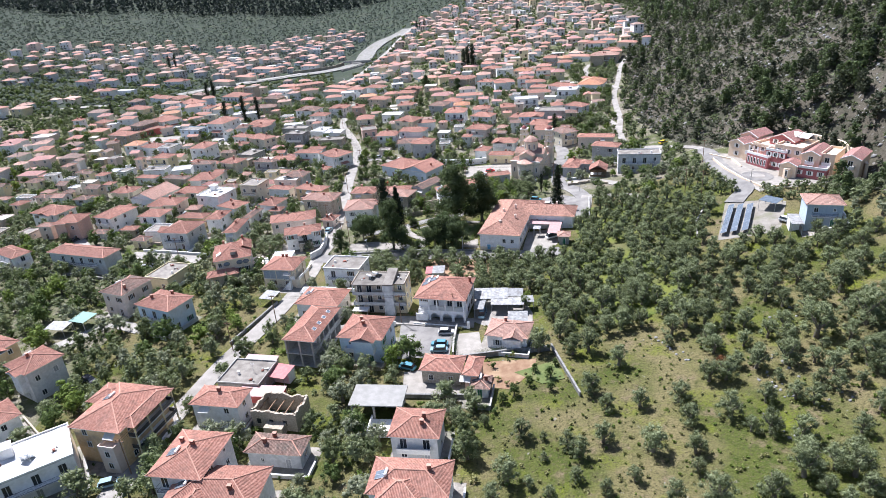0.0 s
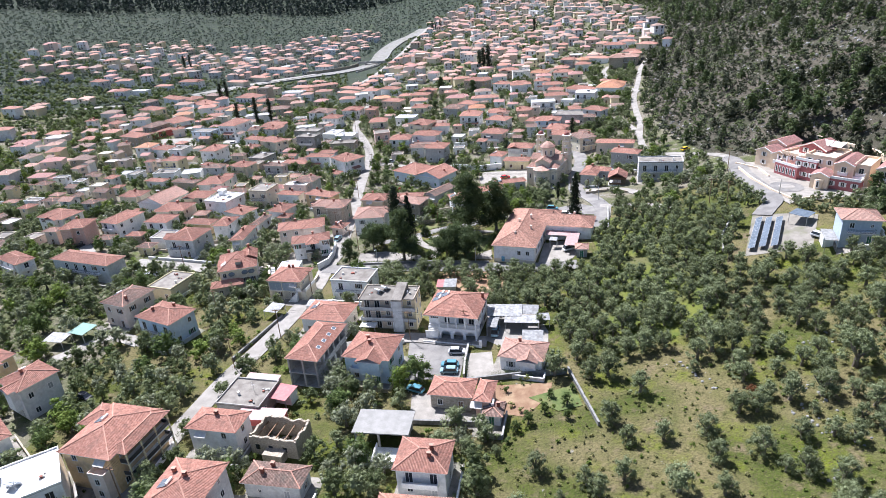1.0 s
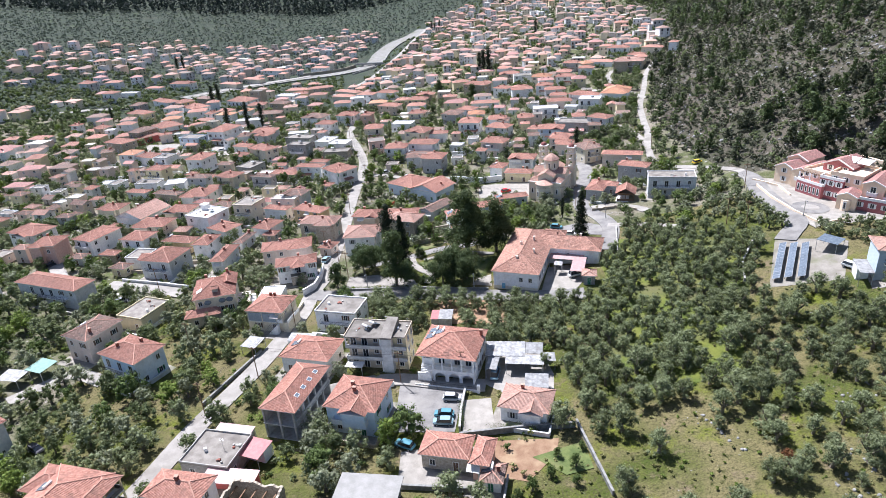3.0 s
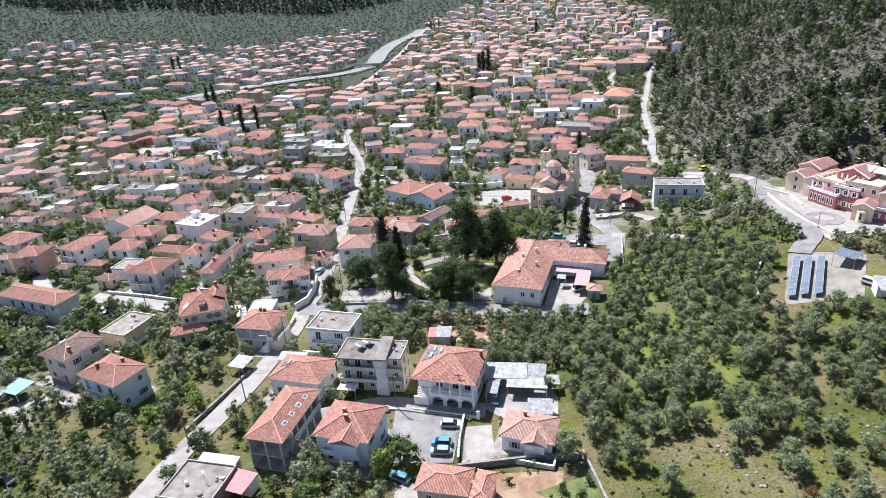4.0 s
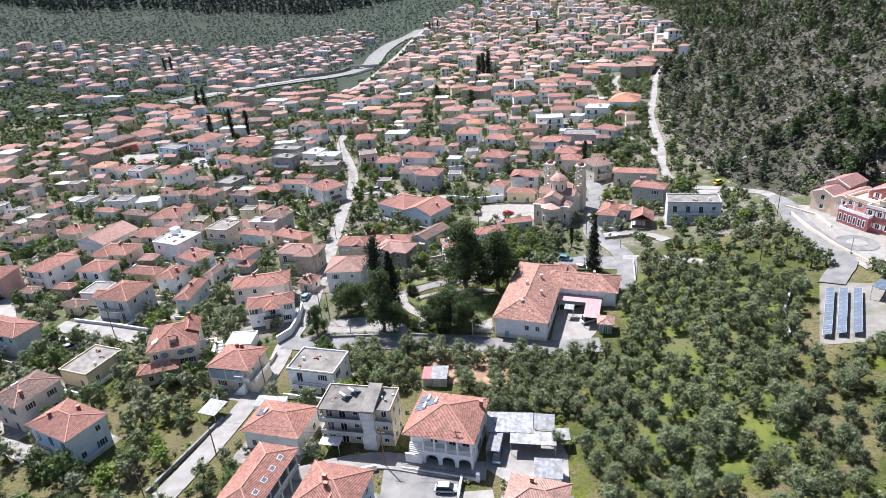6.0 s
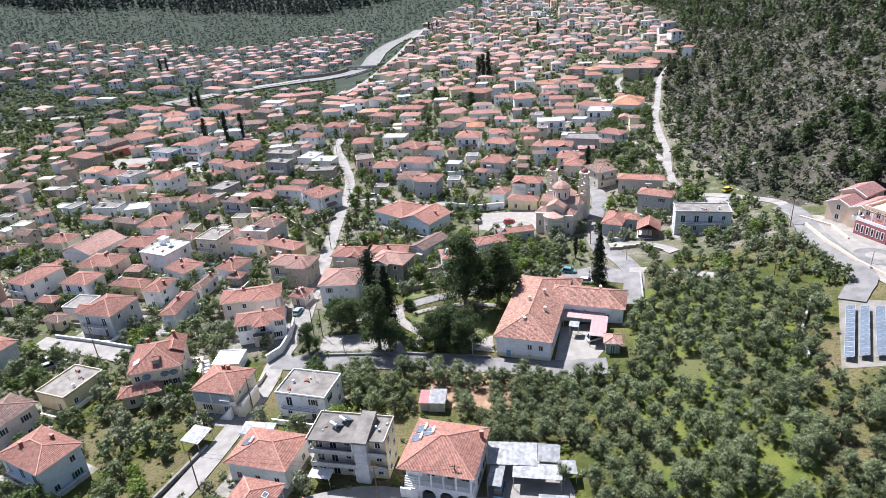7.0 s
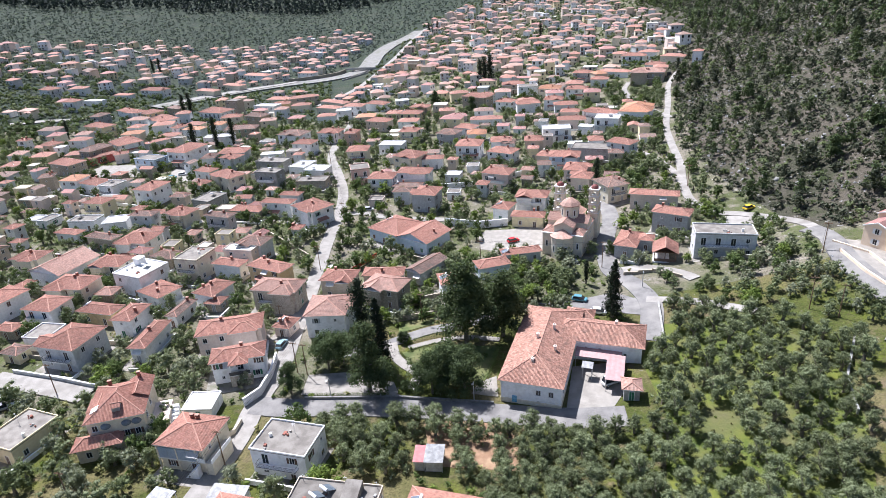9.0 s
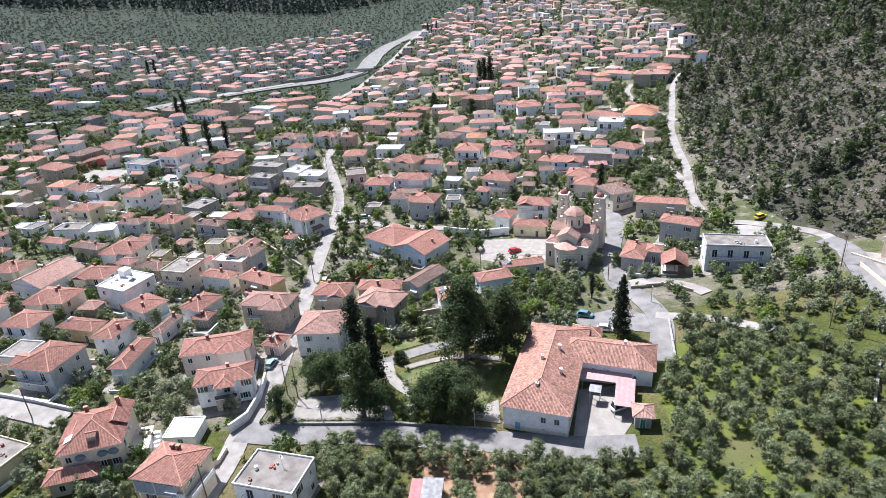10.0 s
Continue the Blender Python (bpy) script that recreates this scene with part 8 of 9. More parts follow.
def far_house(px, py, w, d, joined=None):
    """A distant house: one or two wings under hipped roofs or a slab, an annexe, balconies and dark openings."""
    turn = rnd.choice((-24, -18, -14, -10, -4, 8, 66, 74)) + rnd.uniform(-5, 5)
    h = rnd.choice((3.2, 3.4, 5.6, 5.8, 6.2, 6.4, 8.4))
    w, d = w * rnd.uniform(0.62, 1.0), d * rnd.uniform(0.7, 1.05)
    wall = rnd.choice((0, 0, 0, 1, 1, 2, 3, 3, 4, 5))
    tile = rnd.choice((6, 6, 7, 7, 8, 8, 9)) if rnd.random() > 0.09 else rnd.choice((10, 11))
    bm = bmesh.new() if joined is None else joined
    first = len(bm.verts)

    def wing(x0, x1, y0, y1, top, mat, cover):
        box(bm, x0 + .4, x1 - .4, y0 + .4, y1 - .4, -3.0, top - 0.02, mat)
        if cover > 9:
            box(bm, x0 + .3, x1 - .3, y0 + .3, y1 - .3, top, top + 0.25, cover)
        else:
            far_roof(bm, x0, x1, y0, y1, top, cover, rnd.uniform(0.32, 0.42))
        for lvl in range(1 if top < 4 else 2 if top < 7 else 3):
            n = max(1, int((x1 - x0) / 3.2))
            for c in range(n):
                if rnd.random() < 0.75:
                    x = x0 + (x1 - x0) * (c + 0.5) / n + rnd.uniform(-.3, .3)
                    half = rnd.choice((0.4, 0.5, 0.7))
                    box(bm, x - half, x + half, y0 + 0.34, y0 + 0.5, lvl * 2.85 + (0.2 if half > 0.6 else 0.9), lvl * 2.85 + 2.2, rnd.choice((12, 12, 13)))
            if lvl and rnd.random() < 0.35:
                a = rnd.uniform(0.1, 0.4)
                box(bm, x0 + (x1 - x0) * a, x1 - 0.6, y0 - 0.9, y0 + 0.36, lvl * 2.85 - 0.1, lvl * 2.85 + 0.75, rnd.choice((0, wall)))
    wing(-w / 2, w / 2, -d / 2, d / 2, h, wall, tile)
    style = rnd.random()
    if style < 0.35:
        s = rnd.choice((-1, 1)) * w * 0.25
        wing(s - w * 0.26, s + w * 0.26, -d / 2 - rnd.uniform(1.4, 3.0), 0.0, h - rnd.choice((0.03, 0.9)), wall, tile)
    elif style < 0.62:
        s = rnd.choice((-1, 1))
        x0, x1 = sorted((s * (w / 2 - 0.42), s * (w / 2 + rnd.uniform(2.4, 5.0))))
        wing(x0, x1, -d / 2 + rnd.uniform(0.2, 1.4), d / 2 - rnd.uniform(0.2, 2.0), rnd.choice((2.7, 3.0, 3.2)), rnd.choice((0, wall, 3)), rnd.choice((tile, 8, 11, 10)))
    if rnd.random() < 0.6 and tile < 10:
        cx, cy = rnd.uniform(-0.3, 0.3) * w, rnd.uniform(0.0, 0.3) * d
        box(bm, cx - 0.3, cx + 0.3, cy - 0.3, cy + 0.3, h, h + d * 0.18 + 0.7, wall)
    place = pose(px, py, ground(px, py), 0, 0, turn)
    if joined is not None:
        bm.verts.ensure_lookup_table()
        bmesh.ops.transform(bm, matrix=place, verts=bm.verts[first:])
        return
    ob = new("house", finish(bm, "house", *FAR_MATS))
    ob.matrix_basis = place
    words = ROOFS[FAR_TILES[tile - 6]] if tile < 10 else "a flat slab roof"
    tagged(ob, f"distant {WORDS[FAR_WALLS[wall]]} house with {words}", "house", "houses of the town")


for row in far_spots[62:96]:
    far_house(*row)
rest_of_town = bmesh.new()
for row in far_spots[96:]:
    far_house(*row, rest_of_town)
tagged(new("far_town", finish(rest_of_town, "far_town", *FAR_MATS)), "red-roofed white houses of the farthest town", "houses", kind="stuff")

# ---- plants ----


def cloud(rng, blobs, per, leaf, spread=1.0, corners=4):
    """Leaves as small diamonds or triangles gathered in clumps; blobs are rows of x, y, z, radius. Returns points and faces."""
    pts = []
    for bx, by, bz, br in blobs:
        d = rng.normal(size=(per, 3))
        d /= np.linalg.norm(d, axis=1, keepdims=True)
        r = br * rng.uniform(0.3, 1.25, size=(per, 1))
        c = d * r * np.array([1.0, 1.0, 0.85]) + np.array([bx, by, bz])
        n = d + np.array([0.0, 0.0, 0.25]) + rng.normal(size=(per, 3)) * 0.62
        n /= np.linalg.norm(n, axis=1, keepdims=True)
        a = np.cross(n, rng.normal(size=(per, 3)))
        a /= np.linalg.norm(a, axis=1, keepdims=True)
        b = np.cross(n, a)
        s = leaf * rng.uniform(0.6, 1.35, size=(per, 1))
        if corners == 4:
            pts.append(np.stack([c - a * s, c - b * s * 0.55 * spread, c + a * s, c + b * s * 0.55 * spread], axis=1))
        else:
            pts.append(np.stack([c - a * s, c + a * s * 0.7 - b * s * 0.6 * spread, c + a * s * 0.5 + b * s * 0.7 * spread], axis=1))
    pts = np.concatenate(pts).reshape(-1, 3)
    return pts, np.arange(len(pts)).reshape(-1, corners)


def cores(rng, blobs, size=0.8):
    """Leafy hearts of the clumps: small uneven solids that close the crown behind its leaves."""
    unit = np.array([[1, 0, 0], [0, 1, 0], [-1, 0, 0], [0, -1, 0], [0, 0, 1], [0, 0, -1]], dtype=float)
    face = np.array([(0, 1, 4), (1, 2, 4), (2, 3, 4), (3, 0, 4), (1, 0, 5), (2, 1, 5), (3, 2, 5), (0, 3, 5)])
    pts, tris = [], []
    for k, (x, y, z, r) in enumerate(blobs):
        a = rng.uniform(0, math.tau)
        p = unit * rng.uniform(0.75, 1.15, size=(6, 1)) * r * size
        p = np.stack([p[:, 0] * math.cos(a) - p[:, 1] * math.sin(a), p[:, 0] * math.sin(a) + p[:, 1] * math.cos(a), p[:, 2]], axis=1)
        pts.append(p + np.array([x, y, z]))
        tris.append(face + 6 * k)
    return np.concatenate(pts), np.concatenate(tris)


def raw_mesh(name, pts, quads, mats, index=None):
    me = bpy.data.meshes.new(name)
    me.vertices.add(len(pts))
    me.vertices.foreach_set("co", np.ascontiguousarray(pts, dtype=np.float32).ravel())
    me.loops.add(quads.size)
    me.loops.foreach_set("vertex_index", np.ascontiguousarray(quads, dtype=np.int32).ravel())
    me.polygons.add(len(quads))
    me.polygons.foreach_set("loop_start", np.arange(0, quads.size, quads.shape[1], dtype=np.int32))
    if index is not None:
        me.polygons.foreach_set("material_index", index.astype(np.int32))
    for m in mats:
        me.materials.append(m)
    me.update(calc_edges=True)
    return me


def crown_blobs(rng, kind):
    """Clumps of a crown one metre high, base of the tree at the origin."""
    out = []
    if kind in ("olive", "round"):
        n, low, wide = (27, 0.17, 0.45) if kind == "olive" else (26, 0.20, 0.46)
        for k in range(n):
            a, f = rng.uniform(0, math.tau), rng.uniform(0, 1) ** 0.5
            z = low + (0.92 - low) * rng.uniform(0, 1)
            reach = wide * (1 - ((z - low) / 0.75) ** 2 * 0.62) * f
            out.append((math.cos(a) * reach, math.sin(a) * reach, z, rng.uniform(0.08, 0.16) * (1.0 if kind == "olive" else 1.2)))
        out += [(rng.uniform(-0.16, 0.16), rng.uniform(-0.16, 0.16), 0.36 + 0.09 * k, 0.24 - 0.015 * k) for k in range(5)]
    elif kind == "cypress":
        for k in range(16):
            f = k / 15
            r = 0.095 * math.sin(math.pi * min(1, 0.12 + 0.88 * (1 - f) ** 0.75) ** 1.0) + 0.012
            a = rng.uniform(0, math.tau)
            out.append((math.cos(a) * r * 0.25, math.sin(a) * r * 0.25, 0.06 + 0.91 * f, r * 1.05))
    elif kind == "spire":
        for k in range(30):
            f = k / 29
            wide = 0.15 * (1 - f) ** 0.75 + 0.012
            a = k * 2.4 + rng.uniform(-0.5, 0.5)
            out.append((math.cos(a) * wide * 0.55, math.sin(a) * wide * 0.55, 0.08 + 0.89 * f, wide * 0.62 + 0.012))
    elif kind in ("pine", "fir"):
        for k in range(26):
            f = rng.uniform(0, 1)
            z = 0.22 + 0.74 * f
            wide = (0.30 if kind == "pine" else 0.23) * (1 - f) ** 0.62 + 0.03
            a = rng.uniform(0, math.tau)
            out.append((math.cos(a) * wide * 0.8, math.sin(a) * wide * 0.8, z, rng.uniform(0.08, 0.13)))
        out += [(0, 0, 0.25 + 0.09 * k, 0.19 - 0.017 * k) for k in range(8)]
    elif kind == "far olive":
        for k in range(5):
            a, f = rng.uniform(0, math.tau), rng.uniform(0.1, 0.36)
            out.append((math.cos(a) * f, math.sin(a) * f, rng.uniform(0.35, 0.75), rng.uniform(0.16, 0.26)))
    elif kind == "far pine":
        for k in range(6):
            a, f = rng.uniform(0, math.tau), 0.16 * (1 - k / 6)
            out.append((math.cos(a) * f, math.sin(a) * f, 0.25 + 0.12 * k, 0.24 * (1 - k / 8)))
    elif kind in ("bush", "scrub"):
        for k in range(8 if kind == "bush" else 5):
            a, f = rng.uniform(0, math.tau), rng.uniform(0, 0.45)
            out.append((math.cos(a) * f, math.sin(a) * f, rng.uniform(0.2, 0.7), rng.uniform(0.2, 0.34)))
    return out


def trunk_mesh(kind, rng):
    bm = bmesh.new()
    if kind == "olive":
        p = Vector((0, 0, -0.08))
        q = Vector((rng.uniform(-0.05, 0.05), rng.uniform(-0.05, 0.05), 0.26))
        tube(bm, p, q, 0.075, 0.055, 7)
        for k in range(4):
            a = math.tau * k / 4 + rng.uniform(-0.4, 0.4)
            m = q + Vector((math.cos(a) * 0.16, math.sin(a) * 0.16, 0.20))
            tube(bm, q, m, 0.040, 0.026, 5)
            tube(bm, m, m + Vector((math.cos(a) * 0.12, math.sin(a) * 0.12, 0.20)), 0.026, 0.010, 5)
    else:
        tall = 0.62 if kind == "round" else 0.93
        tube(bm, (0, 0, -0.06), (0, 0, tall * 0.5), 0.030, 0.022, 7)
        tube(bm, (0, 0, tall * 0.5), (0, 0, tall), 0.022, 0.006, 6)
        for k in range(7):
            a, z = k * 2.4, 0.25 + 0.08 * k
            reach = (0.30 if kind == "round" else 0.20 * (1 - k / 8)) if kind != "cypress" else 0.03
            tube(bm, (0, 0, z), (math.cos(a) * reach, math.sin(a) * reach, z + 0.10), 0.012, 0.004, 5)
    return finish(bm, "trunk", BARK)


LEAF = {"olive": OLIVE, "round": PINE, "cypress": CYPRESS, "pine": PINE, "spire": CYPRESS, "citrus": GARDEN}
PER = {"olive": (132, 0.0235), "round": (400, 0.019), "cypress": (220, 0.014), "pine": (330, 0.016), "spire": (190, 0.014)}
SAYS = {"olive": ("grey-green olive tree on open grass", "olive tree"), "round": ("broad dark green park tree with dense crown", "tree"), "cypress": ("slender dark cypress rising above the roofs", "cypress"),
        "pine": ("tall dark green pine with layered branches", "pine tree"), "spire": ("dark cone-shaped cypress with dense foliage", "cypress"), "citrus": ("leafy green garden tree beside the red soil", "tree")}
TREES = []


def tree(kind, x, y, height, leaf=None):
    """One tree with trunk and crown, as tall as given."""
    rnd = random.Random(int(x * 37 + y * 91))
    shape = "olive" if kind == "citrus" else kind
    which = rnd.randrange(5)
    gen = np.random.default_rng(1000 + which + 17 * len(kind))

    def crown():
        per, size = PER[shape]
        blobs = crown_blobs(gen, shape)
        p, q = cloud(gen, blobs, per, size, 0.8 if shape == "olive" else 1.0, 3)
        p2, q2 = cores(gen, blobs, 0.55)
        p, q = np.concatenate([p, p2]), np.concatenate([q, q2 + len(p)])
        return raw_mesh("crown", p, q, [leaf or LEAF[kind]])
    ob = thing(kind + "_tree" if kind in ("olive", "pine", "citrus", "cypress") else "park_tree", pose(x, y, ground(x, y), 0, 0, rnd.uniform(0, 360)), SAYS[kind][0], SAYS[kind][1], kind + " trees")
    ob.scale = (height * rnd.uniform(0.92, 1.1),) * 2 + (height,)
    part("trunk", kept(("trunk", shape, which), lambda: trunk_mesh(shape, random.Random(which))), ob)
    part("crown", kept(("crown", kind, which, leaf.name if leaf else ""), crown), ob)
    TREES.append((x, y, height * 0.5))
    return ob


SEEDS = {}


def scatter(name, kind, spots, mats, per, leaf, label, category, heart=3):
    """Plants that nobody could count, joined in one object; spots are rows of x, y, height."""
    gen = np.random.default_rng(len(spots) + 7)
    bank = []
    for k in range(6):
        blobs = crown_blobs(gen, kind)
        p, q = cloud(gen, blobs, per, leaf, 0.8 if kind == "olive" else 1.1, 3)
        if heart:
            p2, q2 = cores(gen, sorted(blobs, key=lambda r: -r[3])[:heart], 0.66)
            p, q = np.concatenate([p, p2]), np.concatenate([q, q2 + len(p)])
        if kind in ("olive", "round"):
            t = np.array([[-.06, -.06, -.1], [.06, .06, -.1], [0, 0, .5], [.06, -.06, -.1], [-.06, .06, -.1], [0, 0, .5]])
            p = np.concatenate([p, t])
            q = np.concatenate([q, np.arange(len(p) - 6, len(p)).reshape(2, 3)])
        bank.append((p, q))
    pts, quads, index, base = [], [], [], 0
    for x, y, s in spots:
        k = int(gen.integers(6))
        p, q = bank[k]
        a = gen.uniform(0, math.tau)
        c, t = math.cos(a), math.sin(a)
        wide = s * gen.uniform(0.85, 1.2)
        pts.append(np.stack([(p[:, 0] * c - p[:, 1] * t) * wide + x, (p[:, 0] * t + p[:, 1] * c) * wide + y, p[:, 2] * s + ground(x, y)], axis=1))
        quads.append(q + base)
        m = np.full(len(q), int(gen.integers(len(mats) - 1)) if len(mats) > 2 else 0)
        if kind in ("olive", "round"):
            m[-2:] = len(mats) - 1
        index.append(m)
        base += len(p)
    me = raw_mesh(name, np.concatenate(pts), np.concatenate(quads), mats, np.concatenate(index))
    return tagged(new(name, me), label, category, kind="stuff")


tree("cypress", 40.4, 544.8, 19.2)
tree("cypress", 43.1, 538.5, 21.7)
tree("cypress", 46.9, 535.3, 23.1)
tree("cypress", 111.2, 695.4, 17.2)
tree("cypress", 109.8, 962.3, 15.3)
tree("cypress", -170.1, 515.4, 16.2)
tree("cypress", -163.4, 510.6, 18.3)
tree("cypress", -128.2, 412.8, 16.6)
tree("cypress", -116.2, 413.4, 19.3)
tree("cypress", -109.0, 419.9, 16.9)
tree("cypress", -261.7, 697.2, 15.1)
tree("cypress", -256.6, 700.2, 16.2)
tree("cypress", 6.0, 877.9, 13.6)
tree("cypress", 10.2, 878.1, 11.7)
tree("cypress", 16.4, 876.5, 14.2)
tree("cypress", -223.2, 462.1, 11.8)
tree("cypress", -228.0, 464.8, 6.3)
tree("cypress", 64.5, 302.0, 12.7)
tree("cypress", 43.0, 228.8, 7.4)
tree("cypress", -17.0, 204.4, 19.6)
tree("spire", -12.4, 196.4, 19.0)
tree("pine", -32.0, 188.6, 8.6)
tree("pine", -14.4, 187.6, 17.0)
tree("pine", 7.8, 204.6, 21.8)
tree("pine", 17.0, 206.4, 17.6)
tree("spire", 45.0, 209.6, 16.2)
tree("round", -25.0, 197.6, 9.4)
tree("round", -21.6, 199.4, 8.2)
tree("round", -0.8, 185.6, 10.6)
tree("round", 6.2, 186.0, 10.4)
tree("round", 2.6, 188.4, 11.2)
tree("round", -6.6, 187.4, 2.6)
tree("round", -7.6, 206.8, 3.4)
tree("round", 54.8, 245.7, 4.5)
tree("pine", 6.0, 493.5, 11.0)
tree("pine", 28.2, 465.5, 10.4)
tree("pine", -0.1, 419.1, 7.2)
tree("pine", -2.1, 555.1, 4.2)
tree("olive", 11.6, 92.7, 4.7)
tree("olive", 15.8, 91.5, 2.0)
tree("olive", 19.9, 88.7, 4.0)
tree("olive", 5.1, 97.1, 2.8)
tree("olive", 7.0, 81.8, 5.7)
tree("olive", 14.7, 86.1, 2.0)
tree("olive", 10.8, 80.3, 2.5)
tree("olive", 36.3, 97.7, 4.3)
tree("olive", 36.5, 111.7, 5.4)
tree("olive", 31.9, 118.3, 6.4)
tree("olive", 44.0, 97.0, 5.1)
tree("olive", 43.4, 90.9, 4.9)
tree("olive", 34.4, 85.2, 5.6)
tree("olive", 41.5, 83.2, 4.7)
tree("olive", 39.9, 78.7, 3.3)
tree("olive", 29.1, 79.0, 3.2)
tree("olive", 23.6, 77.3, 3.1)
tree("olive", 34.1, 74.1, 4.4)
tree("olive", 40.0, 71.7, 6.9)
tree("olive", 26.5, 89.2, 4.7)
tree("olive", 21.3, 86.1, 4.6)
tree("olive", 29.8, 97.9, 4.3)
tree("olive", 28.0, 104.0, 5.1)
tree("olive", 51.1, 90.4, 5.7)
tree("olive", 52.0, 101.4, 5.3)
tree("olive", 56.7, 109.9, 4.8)
tree("olive", 58.8, 92.2, 4.4)
tree("olive", 52.7, 85.8, 3.5)
tree("olive", 67.7, 101.7, 6.3)
tree("olive", 77.4, 107.6, 8.8)
tree("olive", 88.1, 108.1, 8.8)
tree("olive", 90.8, 120.6, 8.2)
tree("olive", 80.7, 96.0, 7.2)
tree("olive", 66.3, 89.6, 4.4)
tree("olive", 59.5, 81.6, 5.6)
tree("olive", 55.4, 74.0, 6.7)
tree("olive", 48.9, 71.1, 5.8)
tree("olive", 62.4, 72.0, 6.7)
tree("olive", 68.9, 80.3, 4.3)
tree("olive", 56.7, 70.0, 3.9)
tree("olive", 62.7, 117.5, 4.2)
tree("olive", 71.8, 91.1, 4.6)
tree("olive", 63.9, 97.5, 2.8)
tree("olive", 76.3, 91.4, 3.1)
tree("olive", 81.2, 93.4, 4.7)
tree("olive", 74.9, 84.4, 4.5)
tree("olive", 27.9, 118.3, 5.6)
tree("olive", 26.5, 125.7, 5.0)
tree("olive", 20.5, 120.8, 6.4)
tree("olive", 20.9, 140.7, 4.4)
tree("olive", 4.2, 77.7, 4.3)
tree("olive", 0.6, 88.7, 5.2)
tree("olive", -0.1, 97.7, 4.8)
tree("olive", 13.8, 77.0, 3.1)
tree("olive", 19.2, 80.6, 3.2)
tree("olive", 48.9, 115.5, 3.2)
tree("olive", 55.6, 121.3, 7.6)
tree("olive", 59.6, 120.3, 6.8)
tree("olive", 51.2, 119.2, 5.8)
tree("olive", 46.3, 125.2, 5.1)
tree("olive", 44.6, 131.3, 5.2)
tree("olive", 40.0, 135.3, 7.1)
tree("olive", 32.5, 132.6, 6.0)
tree("olive", 37.8, 124.6, 5.0)
tree("olive", 53.1, 133.7, 5.4)
tree("olive", 60.5, 137.7, 6.4)
tree("olive", 66.3, 142.2, 5.7)
tree("olive", 67.7, 130.1, 6.3)
tree("olive", 76.0, 133.6, 4.7)
tree("olive", 81.3, 132.9, 4.7)
tree("olive", 86.7, 137.7, 5.8)
tree("olive", 58.7, 104.0, 3.9)
tree("olive", 76.3, 103.1, 3.3)
tree("olive", 82.0, 111.1, 3.4)
tree("olive", 64.8, 106.6, 2.9)

hedge([(-6.8, 206.0), (-2.0, 207.8), (6.0, 209.4)], 0.9, 0.9, "clipped green hedge along the park drive")
hedge([(-8.4, 201.6), (-4.8, 195.4)], 0.6, 0.7, "clipped green hedge round the park lawn")
hedge([(-6.0, 202.6), (0.5, 204.8)], 0.5, 0.6, "clipped green hedge beside the narrow path")
hedge([(15.6, 201.4), (11.2, 188.6)], 1.0, 1.1, "clipped green hedge beside the hall")
hedge([(-28.0, 187.6), (-10.0, 186.0)], 0.6, 0.7, "low hedge along the park wall")
hedge([(6.6, 121.6), (20.0, 122.6)], 1.3, 1.6, "dense hedge below the low house")
hedge([(1.4, 130.0), (1.0, 123.0)], 1.1, 1.3, "shrubby hedge beside the car park")
tree("olive", 56.0, 104.5, 3.0, RUST)
for x, y, high in ((18.4, 113.2, 2.2), (21.2, 110.4, 3.0), (16.2, 108.6, 2.6), (20.4, 106.2, 2.4), (12.4, 105.6, 3.2), (23.2, 114.6, 2.0), (9.6, 103.6, 2.6)):
    tree("citrus", x, y, high)
def fill(ring, gap, jitter, keep, seed, room=2.0, turn=0.0):
    """Places on a loose grid inside a plan outline, off houses and roads."""
    rnd = random.Random(seed)
    xs, ys = [p[0] for p in ring], [p[1] for p in ring]
    cx, cy = (min(xs) + max(xs)) / 2, (min(ys) + max(ys)) / 2
    reach = int(math.hypot(max(xs) - min(xs), max(ys) - min(ys)) / gap / 2) + 2
    c, s = math.cos(turn), math.sin(turn)
    out = []
    for i in range(-reach, reach):
        for j in range(-reach, reach):
            u, v = i * gap + rnd.uniform(-jitter, jitter), j * gap + rnd.uniform(-jitter, jitter)
            x, y = cx + u * c - v * s, cy + u * s + v * c
            if rnd.random() < keep and inside(x, y, ring) and clear(x, y, room) and off_lanes(x, y, room * 0.7):
                out.append((x, y))
    return out


MEADOW = [(34, 117), (50, 119), (55, 106), (51, 87), (46, 62), (3, 70), (2, 96), (24, 106)]
SOLAR_LOT = [(77, 160), (92, 181), (112, 175), (104, 150), (84, 154.5)]
near_olives = []
for ring, gap, jit, keep, seed, turn in (
        ([(57, 213), (69, 205), (78, 197), (90, 184), (80, 165), (68, 150), (38, 124), (25, 127), (24, 148), (30, 152), (38, 171), (50, 193)], 4.8, 0.7, 0.95, 3, 0.28),
        ([(-28, 180), (3, 175.5), (36, 169.5), (36, 150), (8, 150), (6, 158), (-18, 163)], 3.7, 0.8, 0.95, 4, 0.1),
        ([(26, 134), (36, 159), (80, 163), (112, 140), (66, 60), (50, 66), (56, 122), (36, 126)], 5.4, 1.2, 0.84, 5, 0.35)):
    for x, y in fill(ring, gap, jit, keep, seed, 1.6, turn):
        if inside(x, y, MEADOW) or inside(x, y, SOLAR_LOT) or any(math.hypot(x - a, y - b) < 2.6 for a, b, _ in TREES + near_olives):
            continue
        near_olives.append((x, y, 0))
rnd = random.Random(21)
for x, y, _ in near_olives[:290]:
    tree("olive", x, y, rnd.uniform(3.9, 5.9))
